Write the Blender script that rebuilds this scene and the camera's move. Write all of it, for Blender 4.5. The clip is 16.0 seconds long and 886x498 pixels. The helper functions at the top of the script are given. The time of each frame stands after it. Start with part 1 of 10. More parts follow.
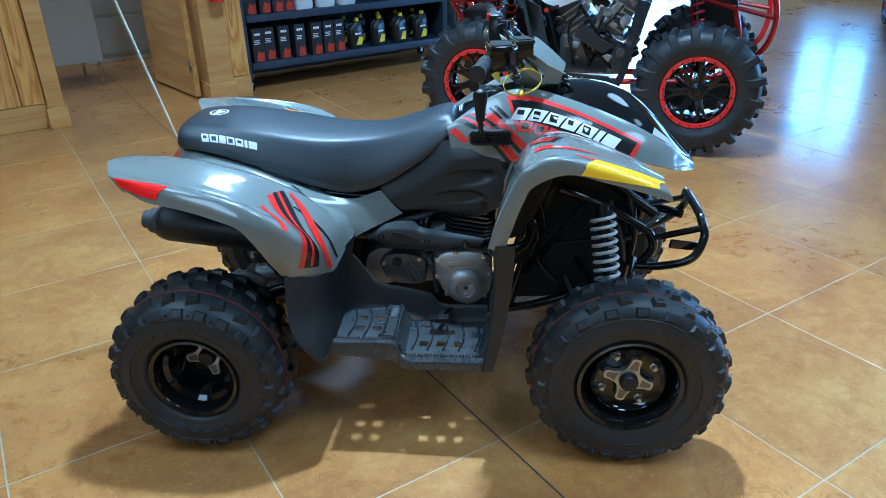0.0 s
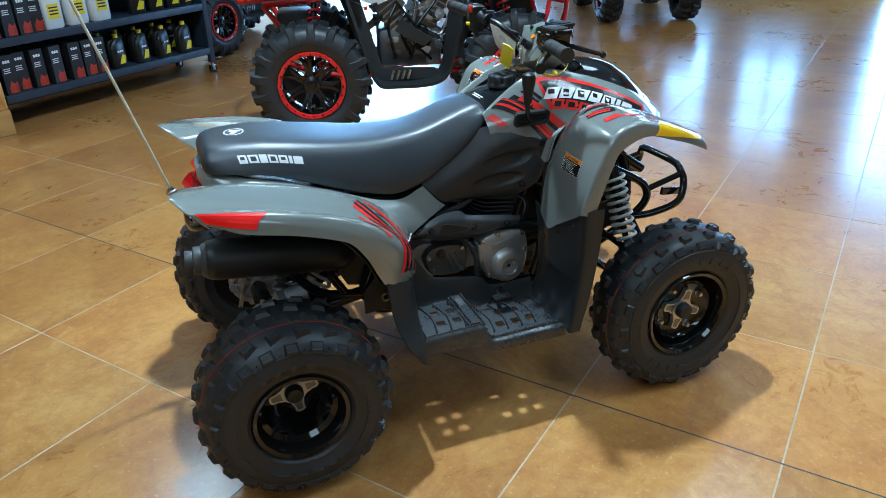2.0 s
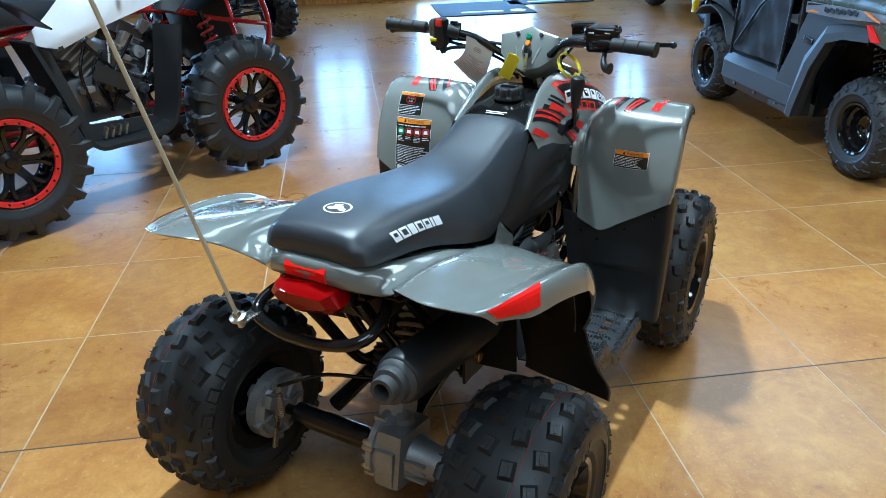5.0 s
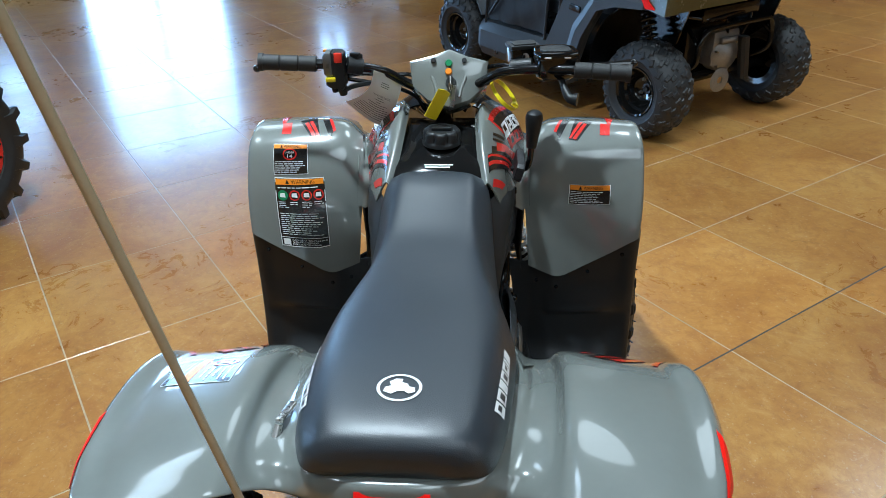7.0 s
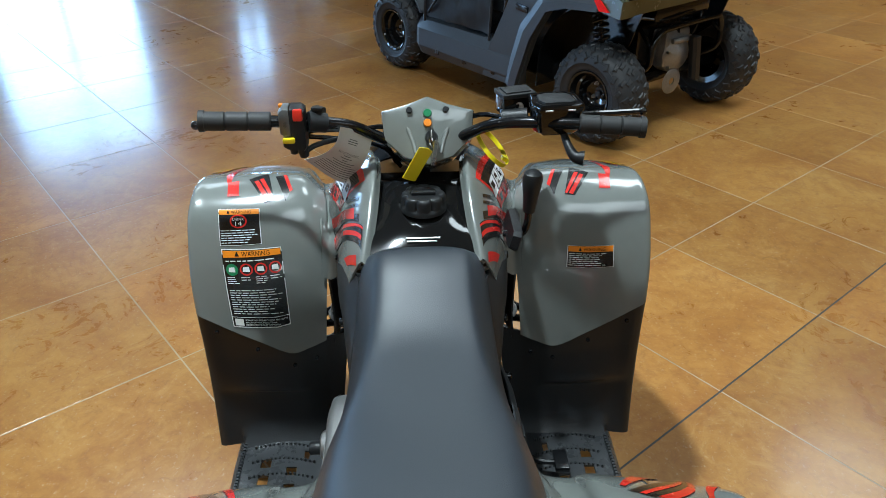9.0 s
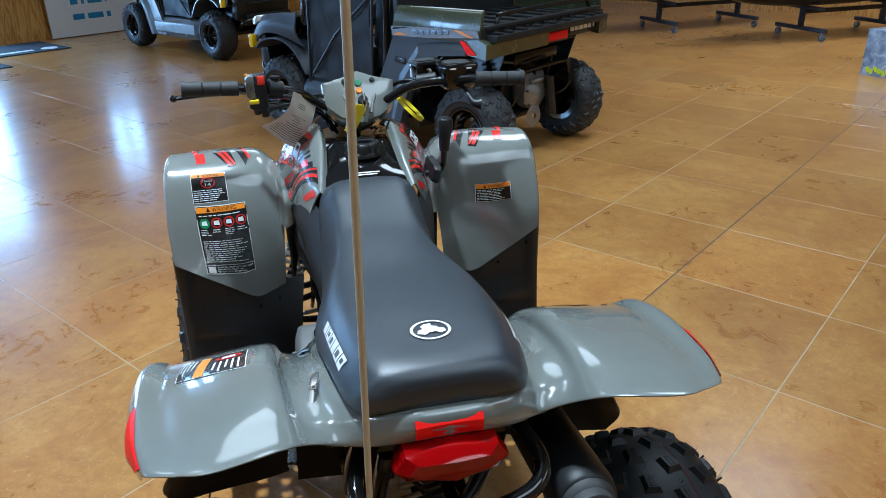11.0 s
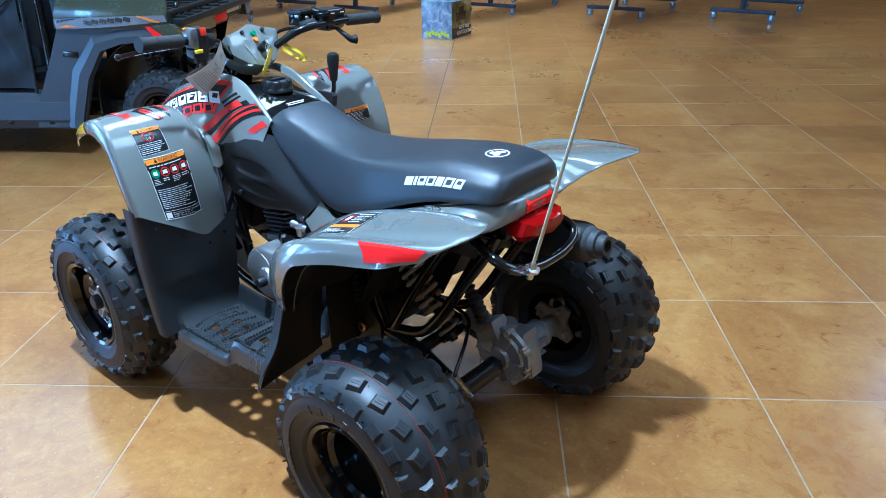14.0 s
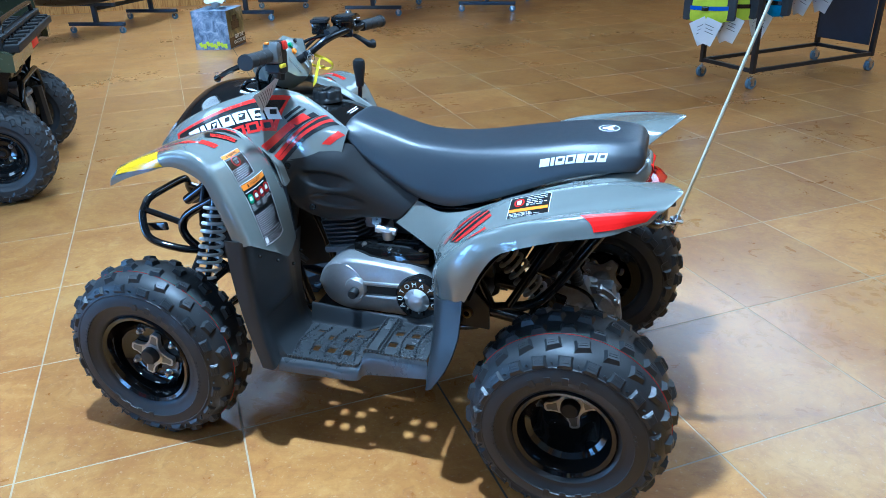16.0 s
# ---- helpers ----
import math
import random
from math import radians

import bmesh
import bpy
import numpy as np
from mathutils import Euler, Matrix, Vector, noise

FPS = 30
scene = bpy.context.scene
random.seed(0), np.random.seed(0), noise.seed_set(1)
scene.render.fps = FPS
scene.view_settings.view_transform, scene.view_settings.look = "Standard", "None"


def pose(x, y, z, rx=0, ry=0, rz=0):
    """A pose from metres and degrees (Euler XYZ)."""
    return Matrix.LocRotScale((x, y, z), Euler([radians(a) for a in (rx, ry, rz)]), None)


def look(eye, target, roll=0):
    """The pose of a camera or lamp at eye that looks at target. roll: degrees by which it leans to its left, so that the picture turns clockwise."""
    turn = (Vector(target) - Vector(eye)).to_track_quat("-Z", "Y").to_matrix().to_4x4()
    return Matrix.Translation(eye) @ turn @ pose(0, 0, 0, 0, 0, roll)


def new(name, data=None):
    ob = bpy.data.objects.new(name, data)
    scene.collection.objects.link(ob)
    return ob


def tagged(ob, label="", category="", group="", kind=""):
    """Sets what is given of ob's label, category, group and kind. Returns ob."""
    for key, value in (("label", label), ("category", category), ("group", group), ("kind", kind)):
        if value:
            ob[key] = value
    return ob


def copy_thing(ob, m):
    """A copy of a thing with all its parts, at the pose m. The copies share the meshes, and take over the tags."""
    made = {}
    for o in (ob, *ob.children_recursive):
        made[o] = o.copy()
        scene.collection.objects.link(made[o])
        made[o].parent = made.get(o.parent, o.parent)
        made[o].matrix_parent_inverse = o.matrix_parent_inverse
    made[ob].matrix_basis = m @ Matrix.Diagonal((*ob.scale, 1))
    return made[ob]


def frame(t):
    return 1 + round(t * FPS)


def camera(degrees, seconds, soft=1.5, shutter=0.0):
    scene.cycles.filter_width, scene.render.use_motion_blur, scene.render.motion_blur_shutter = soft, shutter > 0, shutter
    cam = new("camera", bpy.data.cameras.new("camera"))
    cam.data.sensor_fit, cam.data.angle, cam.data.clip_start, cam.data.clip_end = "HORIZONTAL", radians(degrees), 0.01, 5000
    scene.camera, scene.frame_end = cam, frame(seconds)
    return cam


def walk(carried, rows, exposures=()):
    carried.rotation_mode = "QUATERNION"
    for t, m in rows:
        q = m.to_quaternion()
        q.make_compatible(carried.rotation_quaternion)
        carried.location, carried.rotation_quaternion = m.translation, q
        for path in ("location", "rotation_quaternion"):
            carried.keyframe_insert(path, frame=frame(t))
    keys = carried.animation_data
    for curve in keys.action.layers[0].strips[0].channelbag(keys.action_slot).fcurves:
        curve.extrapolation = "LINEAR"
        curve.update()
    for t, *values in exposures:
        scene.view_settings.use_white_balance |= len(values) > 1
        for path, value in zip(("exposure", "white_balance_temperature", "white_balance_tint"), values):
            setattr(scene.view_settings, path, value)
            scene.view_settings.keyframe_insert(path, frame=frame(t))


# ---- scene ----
cam = camera(62.4, 16.0, 0.6)
PATH = [
    (0, (0.259, -2.091, 1.423), (0.095, -0.301, 0.546), -1.6),
    (0.5, (-0.023, -2.066, 1.426), (0.011, -0.266, 0.556), -1.6),
    (1, (-0.271, -2.084, 1.412), (-0.023, -0.294, 0.555), -1.6),
    (1.5, (-0.553, -2.095, 1.432), (-0.104, -0.35, 0.564), -1.7),
    (2, (-0.746, -2.01, 1.432), (-0.118, -0.333, 0.542), -1.8),
    (2.5, (-0.976, -1.874, 1.438), (-0.159, -0.287, 0.535), -1.2),
    (3, (-1.189, -1.759, 1.432), (-0.206, -0.269, 0.531), -1.0),
    (3.2, (-1.285, -1.698, 1.44), (-0.235, -0.258, 0.533), -0.8),
    (5.3, (-1.667, -0.735, 1.405), (-0.052, 0.054, 0.528), -2.0),
    (5.5, (-1.664, -0.651, 1.415), (-0.014, 0.053, 0.529), -2.1),
    (6, (-1.566, -0.443, 1.427), (0.145, 0.049, 0.516), -2.5),
    (6.5, (-1.46, -0.274, 1.443), (0.277, 0.013, 0.494), -1.9),
    (7, (-1.352, -0.125, 1.496), (0.381, 0.007, 0.508), -1.3),
    (7.5, (-1.226, -0.066, 1.525), (0.497, -0.04, 0.51), -0.7),
    (8, (-1.065, -0.049, 1.547), (0.648, -0.061, 0.516), -0.4),
    (8.2, (-1.012, -0.035, 1.551), (0.693, -0.063, 0.505), 0.1),
    (10.5, (-1.335, 0.097, 1.475), (0.426, -0.179, 0.568), -1.0),
    (11, (-1.523, 0.183, 1.409), (0.254, -0.216, 0.584), -1.2),
    (11.5, (-1.686, 0.316, 1.396), (0.06, -0.246, 0.6), -1.5),
    (12, (-1.803, 0.555, 1.373), (-0.123, -0.195, 0.588), -1.0),
    (12.5, (-1.846, 0.732, 1.364), (-0.269, -0.207, 0.572), -0.9),
    (13, (-1.754, 0.894, 1.337), (-0.315, -0.216, 0.5), -0.6),
    (13.5, (-1.658, 1.081, 1.346), (-0.341, -0.162, 0.498), -1.1),
    (14, (-1.554, 1.294, 1.358), (-0.362, -0.072, 0.514), -1.2),
    (14.5, (-1.416, 1.524, 1.382), (-0.365, 0.041, 0.547), -1.2),
    (15, (-1.2, 1.621, 1.379), (-0.298, 0.049, 0.533), -1.5),
    (15.5, (-0.955, 1.742, 1.375), (-0.233, 0.081, 0.528), -1.3),
    (16, (-0.743, 1.891, 1.39), (-0.184, 0.172, 0.535), -1.9),
]
walk(cam, [(t, look(eye, target, roll)) for t, eye, target, roll in PATH],
     [(0, -0.18, 4450, 0), (2, -0.34, 5250, 1), (3, -0.42, 5700, 3), (5.5, -0.26, 5350, 3), (6.5, -0.50, 5650, 7), (8, -0.76, 6250, 7), (10.5, -0.62, 5800, 8), (11, -0.58, 5600, 8), (12, -0.40, 5350, 8), (13, -0.10, 5250, 9), (14.5, -0.04, 4400, 5), (16, 0.0, 4500, 4)])

# ---------------------------------------------------------------- light
GRID = 37.2                    # the building and its tiles stand at this angle to the quad
GU = Vector((math.cos(radians(GRID)), math.sin(radians(GRID)), 0))
GV = Vector((-math.sin(radians(GRID)), math.cos(radians(GRID)), 0))


def hall(u, v, z=0.0):
    """A place given along the building's axes."""
    return GU * u + GV * v + Vector((0, 0, z))


world = bpy.data.worlds.new("sky")
scene.world = world
world.use_nodes = True
wn, wl = world.node_tree.nodes, world.node_tree.links
sky = wn.new("ShaderNodeTexSky")
sky.sky_type, sky.sun_disc = "NISHITA", False
sky.sun_elevation, sky.sun_rotation = radians(40), radians(140)
wl.new(sky.outputs[0], wn["Background"].inputs[0])
wn["Background"].inputs[1].default_value = 0.15


def area_lamp(name, m, sx, sy, watts, colour, shape="RECTANGLE", spread=180):
    data = bpy.data.lights.new(name, "AREA")
    data.shape, data.size, data.size_y = shape, sx, sy
    data.energy, data.color, data.spread = watts, colour, radians(spread)
    ob = new(name, data)
    ob.matrix_world = m
    return ob


DAY = (0.36, 0.63, 1.0)
WARM = (0.84, 0.955, 1.0)
CEILING = 4.6
# u of the glazed front, and its openings: v0, v1, sill, head
FRONT_U = 9.6
# the opening from v 6.2 is added, unseen, to throw blue light on the left flanks
OPENINGS = [(6.2, 8.8, 0.4, 2.8), (3.75, 4.9, 0.75, 2.4), (1.25, 2.7, 0.75, 2.3), (0.0, 0.85, 0.9, 2.3), (-2.65, -0.75, 0.06, 2.6), (-4.55, -3.98, 1.15, 2.2)]
for v0, v1, z0, z1 in OPENINGS:
    m = look(hall(FRONT_U + 0.16, (v0 + v1) / 2, (z0 + z1) / 2), hall(0, (v0 + v1) / 2, (z0 + z1) / 2))
    area_lamp("daylight", m, v1 - v0, z1 - z0, (125 if v0 > 6 else 38 if v0 > -0.5 else 66) * (v1 - v0) * (z1 - z0), DAY)
# a row of small spotlights across the hall, 3.2 m apart, and softer lamps elsewhere, most of them added fill
SPOTS = [(0.12, 0.70, 156), (2.04, -1.85, 60), (3.98, -4.40, 108), (5.92, -6.95, 110), (7.86, -9.50, 100)]
SOFT_FILL = [(-2.9, -1.4, 115, 2.8), (3.6, 2.4, 56, 1.8), (-1.2, 4.6, 66, 0.8), (6.6, -0.6, 130, 3.2), (-2.9, -6.3, 100, 2.8), (-1.76, -8.5, 90, 2.6)]
OFFICE_FILL = (-4.3, 3.4, 80, 2.0)          # added fill light over the small room behind the pine wall
LAMPS = SPOTS + SOFT_FILL + [OFFICE_FILL]
for x, y, watts in SPOTS:
    area_lamp("ceiling_lamp", pose(x, y, CEILING - 0.12), 0.2 if x < 1 else 1.5, 0.2, watts, WARM, "DISK", 112)
for x, y, watts, wide in SOFT_FILL + [OFFICE_FILL]:
    area_lamp("ceiling_lamp", pose(x, y, CEILING - 0.12), wide, wide, watts, WARM, "DISK")

# ---------------------------------------------------------------- materials
def material(name, colour, rough=0.5, metal=0.0, coat=0.0, coat_rough=0.03, spec=0.5):
    m = bpy.data.materials.new(name)
    m.use_nodes = True
    b = m.node_tree.nodes["Principled BSDF"]
    b.inputs["Base Color"].default_value = (*colour, 1)
    b.inputs["Roughness"].default_value = rough
    b.inputs["Metallic"].default_value = metal
    b.inputs["Coat Weight"].default_value = coat
    b.inputs["Coat Roughness"].default_value = coat_rough
    b.inputs["Specular IOR Level"].default_value = spec
    return m


def node(m, kind, **sets):
    n = m.node_tree.nodes.new(kind)
    for key, value in sets.items():
        n.inputs[key.replace("_", " ")].default_value = value
    return n


def link(m, a, b):
    m.node_tree.links.new(a, b)


def bsdf(m):
    return m.node_tree.nodes["Principled BSDF"]


def noise_tex(m, scale, detail=4.0, rough=0.55, distort=0.0, coord="Object"):
    tc = m.node_tree.nodes.new("ShaderNodeTexCoord")
    n = node(m, "ShaderNodeTexNoise", Scale=scale, Detail=detail, Roughness=rough, Distortion=distort)
    link(m, tc.outputs[coord], n.inputs["Vector"])
    return n.outputs["Fac"]


def ramp(m, fac, stops):
    r = m.node_tree.nodes.new("ShaderNodeValToRGB")
    while len(r.color_ramp.elements) < len(stops):
        r.color_ramp.elements.new(0.5)
    for e, (at, colour) in zip(r.color_ramp.elements, stops):
        e.position, e.color = at, (*colour, 1)
    link(m, fac, r.inputs[0])
    return r.outputs[0]


def grey(v):
    return (v, v, v)


def mix(m, fac, a, b, blend="MIX"):
    n = m.node_tree.nodes.new("ShaderNodeMix")
    n.data_type, n.blend_type = "RGBA", blend
    for value, at in ((fac, 0), (a, 6), (b, 7)):
        if isinstance(value, (int, float)):
            n.inputs[at].default_value = value
        elif isinstance(value, tuple):
            n.inputs[at].default_value = (*value, 1)
        else:
            link(m, value, n.inputs[at])
    return n.outputs[2]


def bump(m, height, strength=0.2, depth=0.002):
    n = node(m, "ShaderNodeBump", Strength=strength, Distance=depth)
    link(m, height, n.inputs["Height"])
    link(m, n.outputs[0], bsdf(m).inputs["Normal"])


def worn(m, colour, spread=0.25, scale=6.0, rough=0.5, rough_spread=0.12, grain=0.0, grain_scale=300.0):
    """Uneven colour and gloss at two scales, and a fine grain."""
    big = noise_tex(m, scale, 3)
    fine = noise_tex(m, scale * 9, 4)
    both = mix(m, 0.4, big, fine)
    lo, hi = tuple(c * (1 - spread) for c in colour), tuple(min(1, c * (1 + spread)) for c in colour)
    link(m, ramp(m, both, [(0.3, lo), (0.7, hi)]), bsdf(m).inputs["Base Color"])
    link(m, ramp(m, both, [(0.3, grey(max(0.02, rough - rough_spread))), (0.7, grey(rough + rough_spread))]), bsdf(m).inputs["Roughness"])
    if grain:
        bump(m, noise_tex(m, grain_scale, 2), grain, 0.001)
    return m


GREY_PAINT = material("grey_moulded_plastic", (0.165, 0.178, 0.165), 0.22, 0, 1.0, 0.035)
worn(GREY_PAINT, (0.165, 0.178, 0.165), 0.04, 5, 0.22, 0.05)
BLACK_PLASTIC = worn(material("black_plastic", grey(0.02), 0.5), (0.012, 0.013, 0.014), 0.2, 8, 0.44, 0.06, 0.25, 500)
SIDE_PLASTIC = worn(material("dark_grey_plastic", grey(0.03), 0.5), (0.019, 0.0205, 0.022), 0.12, 8, 0.42, 0.05, 0.25, 600)
GLOSS_BLACK = material("gloss_black", grey(0.006), 0.10, 0, 0.8, 0.03, 0.2)
VINYL = worn(material("seat_vinyl", grey(0.02), 0.4), (0.0200, 0.0258, 0.0330), 0.10, 7, 0.40, 0.05, 0.30, 700)
bsdf(VINYL).inputs["Specular IOR Level"].default_value = 0.75
RUBBER = worn(material("tyre_rubber", grey(0.02), 0.6), (0.0140, 0.0155, 0.0175), 0.22, 9, 0.47, 0.08, 0.25, 260)
TRAIL_RUBBER = worn(material("dull_tyre_rubber", grey(0.03), 0.6), (0.0185, 0.0200, 0.0220), 0.25, 9, 0.55, 0.08, 0.25, 260)
for dark, level in ((RUBBER, 0.52), (BLACK_PLASTIC, 0.38), (SIDE_PLASTIC, 0.42)):
    bsdf(dark).inputs["Specular IOR Level"].default_value = level
TREAD_PLASTIC = worn(material("tread_plate_plastic", grey(0.03), 0.35, 0, 0, 0.03, 0.75), (0.030, 0.032, 0.034), 0.15, 9, 0.29, 0.06, 0.2, 500)
GRIP_RUBBER = worn(material("grip_rubber", grey(0.02), 0.7), (0.018, 0.018, 0.018), 0.2, 20, 0.65, 0.08)
FRAME_BLACK = worn(material("black_frame_tube", grey(0.01), 0.25), (0.006, 0.0063, 0.007), 0.25, 12, 0.20, 0.08)
CAST = worn(material("cast_aluminium", grey(0.45), 0.4, 0.9), (0.52, 0.53, 0.54), 0.15, 14, 0.42, 0.1, 0.3, 350)
BELT_ALLOY = worn(material("satin_alloy", grey(0.36), 0.42, 0.8), (0.37, 0.37, 0.365), 0.12, 14, 0.44, 0.08, 0.3, 350)
BARE_STEEL = worn(material("bare_steel", grey(0.5), 0.3, 1.0), (0.52, 0.51, 0.49), 0.2, 25, 0.3, 0.1)
FIN = worn(material("dark_finned_alloy", grey(0.12), 0.35, 0.85), (0.17, 0.178, 0.19), 0.15, 25, 0.34, 0.08)
SATIN = worn(material("satin_black_metal", grey(0.06), 0.3, 0.3), (0.050, 0.055, 0.060), 0.15, 10, 0.34, 0.06)
BRASS = worn(material("brass", (0.5, 0.36, 0.14), 0.35, 1.0), (0.50, 0.36, 0.14), 0.15, 30, 0.35, 0.1)
CHROME = material("chrome", grey(0.75), 0.08, 1.0)
DIRTY_CAST = worn(material("dull_cast_alloy", grey(0.25), 0.5, 0.7), (0.31, 0.315, 0.32), 0.25, 18, 0.5, 0.12, 0.4, 300)
DARK_CAST = worn(material("dark_cast_alloy", grey(0.1), 0.45, 0.75), (0.115, 0.120, 0.126), 0.3, 22, 0.42, 0.12, 0.4, 300)
DECAL_SILVER = worn(material("silver_decal_film", grey(0.2), 0.4, 0.4), (0.20, 0.20, 0.205), 0.2, 20, 0.4, 0.08)
SPRING_WHITE = worn(material("light_grey_spring_paint", grey(0.6), 0.35), (0.58, 0.57, 0.56), 0.08, 20, 0.35, 0.08)
SPRING_TAN = worn(material("warm_grey_spring_paint", grey(0.5), 0.4), (0.47, 0.44, 0.41), 0.1, 20, 0.4, 0.08)
SOOT = worn(material("sooty_grey_metal", grey(0.05), 0.6), (0.045, 0.046, 0.047), 0.25, 20, 0.58, 0.1, 0.4, 300)
LENS_BACK = material("dark_red_lamp_bowl", (0.16, 0.002, 0.002), 0.25)
RED_LENS = material("red_tail_lens", (0.52, 0.001, 0.002), 0.05, 0, 0.0, 0.02, 0.42)
bsdf(RED_LENS).inputs["Transmission Weight"].default_value = 0.55
REFLECTOR = material("red_reflector", (0.85, 0.009, 0.006), 0.4, 0, 0.0, 0.03, 0.2)
WHITE_PRINT = material("white_print", grey(0.78), 0.4)
RED_PRINT = worn(material("red_print", (0.6, 0.02, 0.015), 0.25, 0, 0.5), (0.60, 0.022, 0.016), 0.12, 30, 0.25, 0.05)
BLACK_PRINT = material("black_print", grey(0.012), 0.25, 0, 0.5)
ORANGE_PRINT = material("orange_print", (0.80, 0.24, 0.01), 0.35)
GREEN_PRINT = material("green_print", (0.01, 0.19, 0.07), 0.3)
YELLOW = material("yellow_reflector", (0.85, 0.52, 0.0), 0.2, 0, 0.6)
YELLOW_TAG = material("yellow_tag", (0.78, 0.62, 0.01), 0.4)
TAG_PRINT = material("grey_print", grey(0.16), 0.6)
PAPER = worn(material("paper", grey(0.7), 0.7), (0.70, 0.69, 0.67), 0.04, 20, 0.7, 0.05)
RED_BUTTON = material("red_button", (0.65, 0.03, 0.015), 0.35)
POLE = worn(material("glass_fibre_pole", (0.55, 0.50, 0.36), 0.4), (0.55, 0.50, 0.36), 0.1, 30, 0.4, 0.08)
HEADLAMP = material("clear_headlamp", grey(0.75), 0.06, 0.0, 1.0)
bsdf(HEADLAMP).inputs["Transmission Weight"].default_value = 0.4
WHITE_PAINT = worn(material("white_bodywork", grey(0.7), 0.2, 0, 0.6), (0.66, 0.67, 0.68), 0.04, 6, 0.2, 0.05)
RED_PAINT = worn(material("red_powder_coat", (0.5, 0.01, 0.01), 0.25, 0, 0.5), (0.52, 0.014, 0.014), 0.1, 10, 0.25, 0.05)
MID_GREY = worn(material("mid_grey_bodywork", grey(0.05), 0.3, 0, 0.3), (0.105, 0.110, 0.110), 0.1, 8, 0.3, 0.06)
OLIVE = worn(material("olive_green_bodywork", (0.05, 0.06, 0.03), 0.25, 0, 0.5), (0.055, 0.062, 0.032), 0.1, 8, 0.25, 0.06)
SLATE = worn(material("slate_grey_plastic", grey(0.1), 0.4, 0, 0, 0.03, 0.35), (0.047, 0.055, 0.066), 0.1, 8, 0.42, 0.06, 0.2, 500)
NET = worn(material("black_net", grey(0.015), 0.6, 0, 0, 0.03, 0.2), (0.020, 0.022, 0.025), 0.3, 40, 0.42, 0.1)
RACK_BLUE = worn(material("dark_blue_steel", (0.03, 0.045, 0.07), 0.4), (0.030, 0.042, 0.065), 0.15, 10, 0.4, 0.08)
RACK_BLACK = worn(material("black_steel", grey(0.015), 0.4), (0.016, 0.017, 0.02), 0.2, 10, 0.4, 0.08)
CASTER_BLUE = material("blue_grey_wheel_rubber", (0.12, 0.20, 0.28), 0.5)
ACID = worn(material("lime_yellow_fabric", (0.6, 0.75, 0.02), 0.8), (0.60, 0.72, 0.02), 0.1, 30, 0.8, 0.05, 0.5, 400)
BLUE_STRAP = worn(material("blue_webbing", (0.02, 0.1, 0.5), 0.7), (0.02, 0.10, 0.50), 0.15, 60, 0.7, 0.05)
GREY_FABRIC = worn(material("dark_grey_fabric", grey(0.05), 0.85), (0.045, 0.05, 0.055), 0.2, 40, 0.85, 0.05, 0.5, 400)
BLUE_FABRIC = worn(material("blue_fabric", (0.02, 0.2, 0.4), 0.85), (0.02, 0.19, 0.38), 0.2, 40, 0.85, 0.05)
YELLOW_HULL = worn(material("yellow_hull", (0.8, 0.4, 0.01), 0.3), (0.78, 0.42, 0.01), 0.06, 5, 0.3, 0.05)
BLACK_HULL = worn(material("black_hull", grey(0.012), 0.3), (0.012, 0.012, 0.015), 0.2, 5, 0.3, 0.05)
BOTTLE_BLACK = material("black_bottle", grey(0.014), 0.3)
BOTTLE_WHITE = worn(material("white_jug", grey(0.72), 0.4), (0.72, 0.72, 0.70), 0.05, 12, 0.4, 0.05)
CARTON_BLACK = worn(material("black_carton", grey(0.02), 0.4), (0.02, 0.02, 0.022), 0.15, 15, 0.4, 0.06)
MAT_BLUE = worn(material("dark_floor_mat", (0.02, 0.028, 0.04), 0.9), (0.020, 0.028, 0.040), 0.2, 60, 0.9, 0.05, 0.6, 300)
DOOR_ROOM = worn(material("grey_painted_wall", grey(0.4), 0.6), (0.42, 0.42, 0.38), 0.05, 3, 0.6, 0.05)
CEIL = worn(material("ceiling_paint", grey(0.6), 0.8), (0.16, 0.16, 0.16), 0.06, 2, 0.8, 0.05)


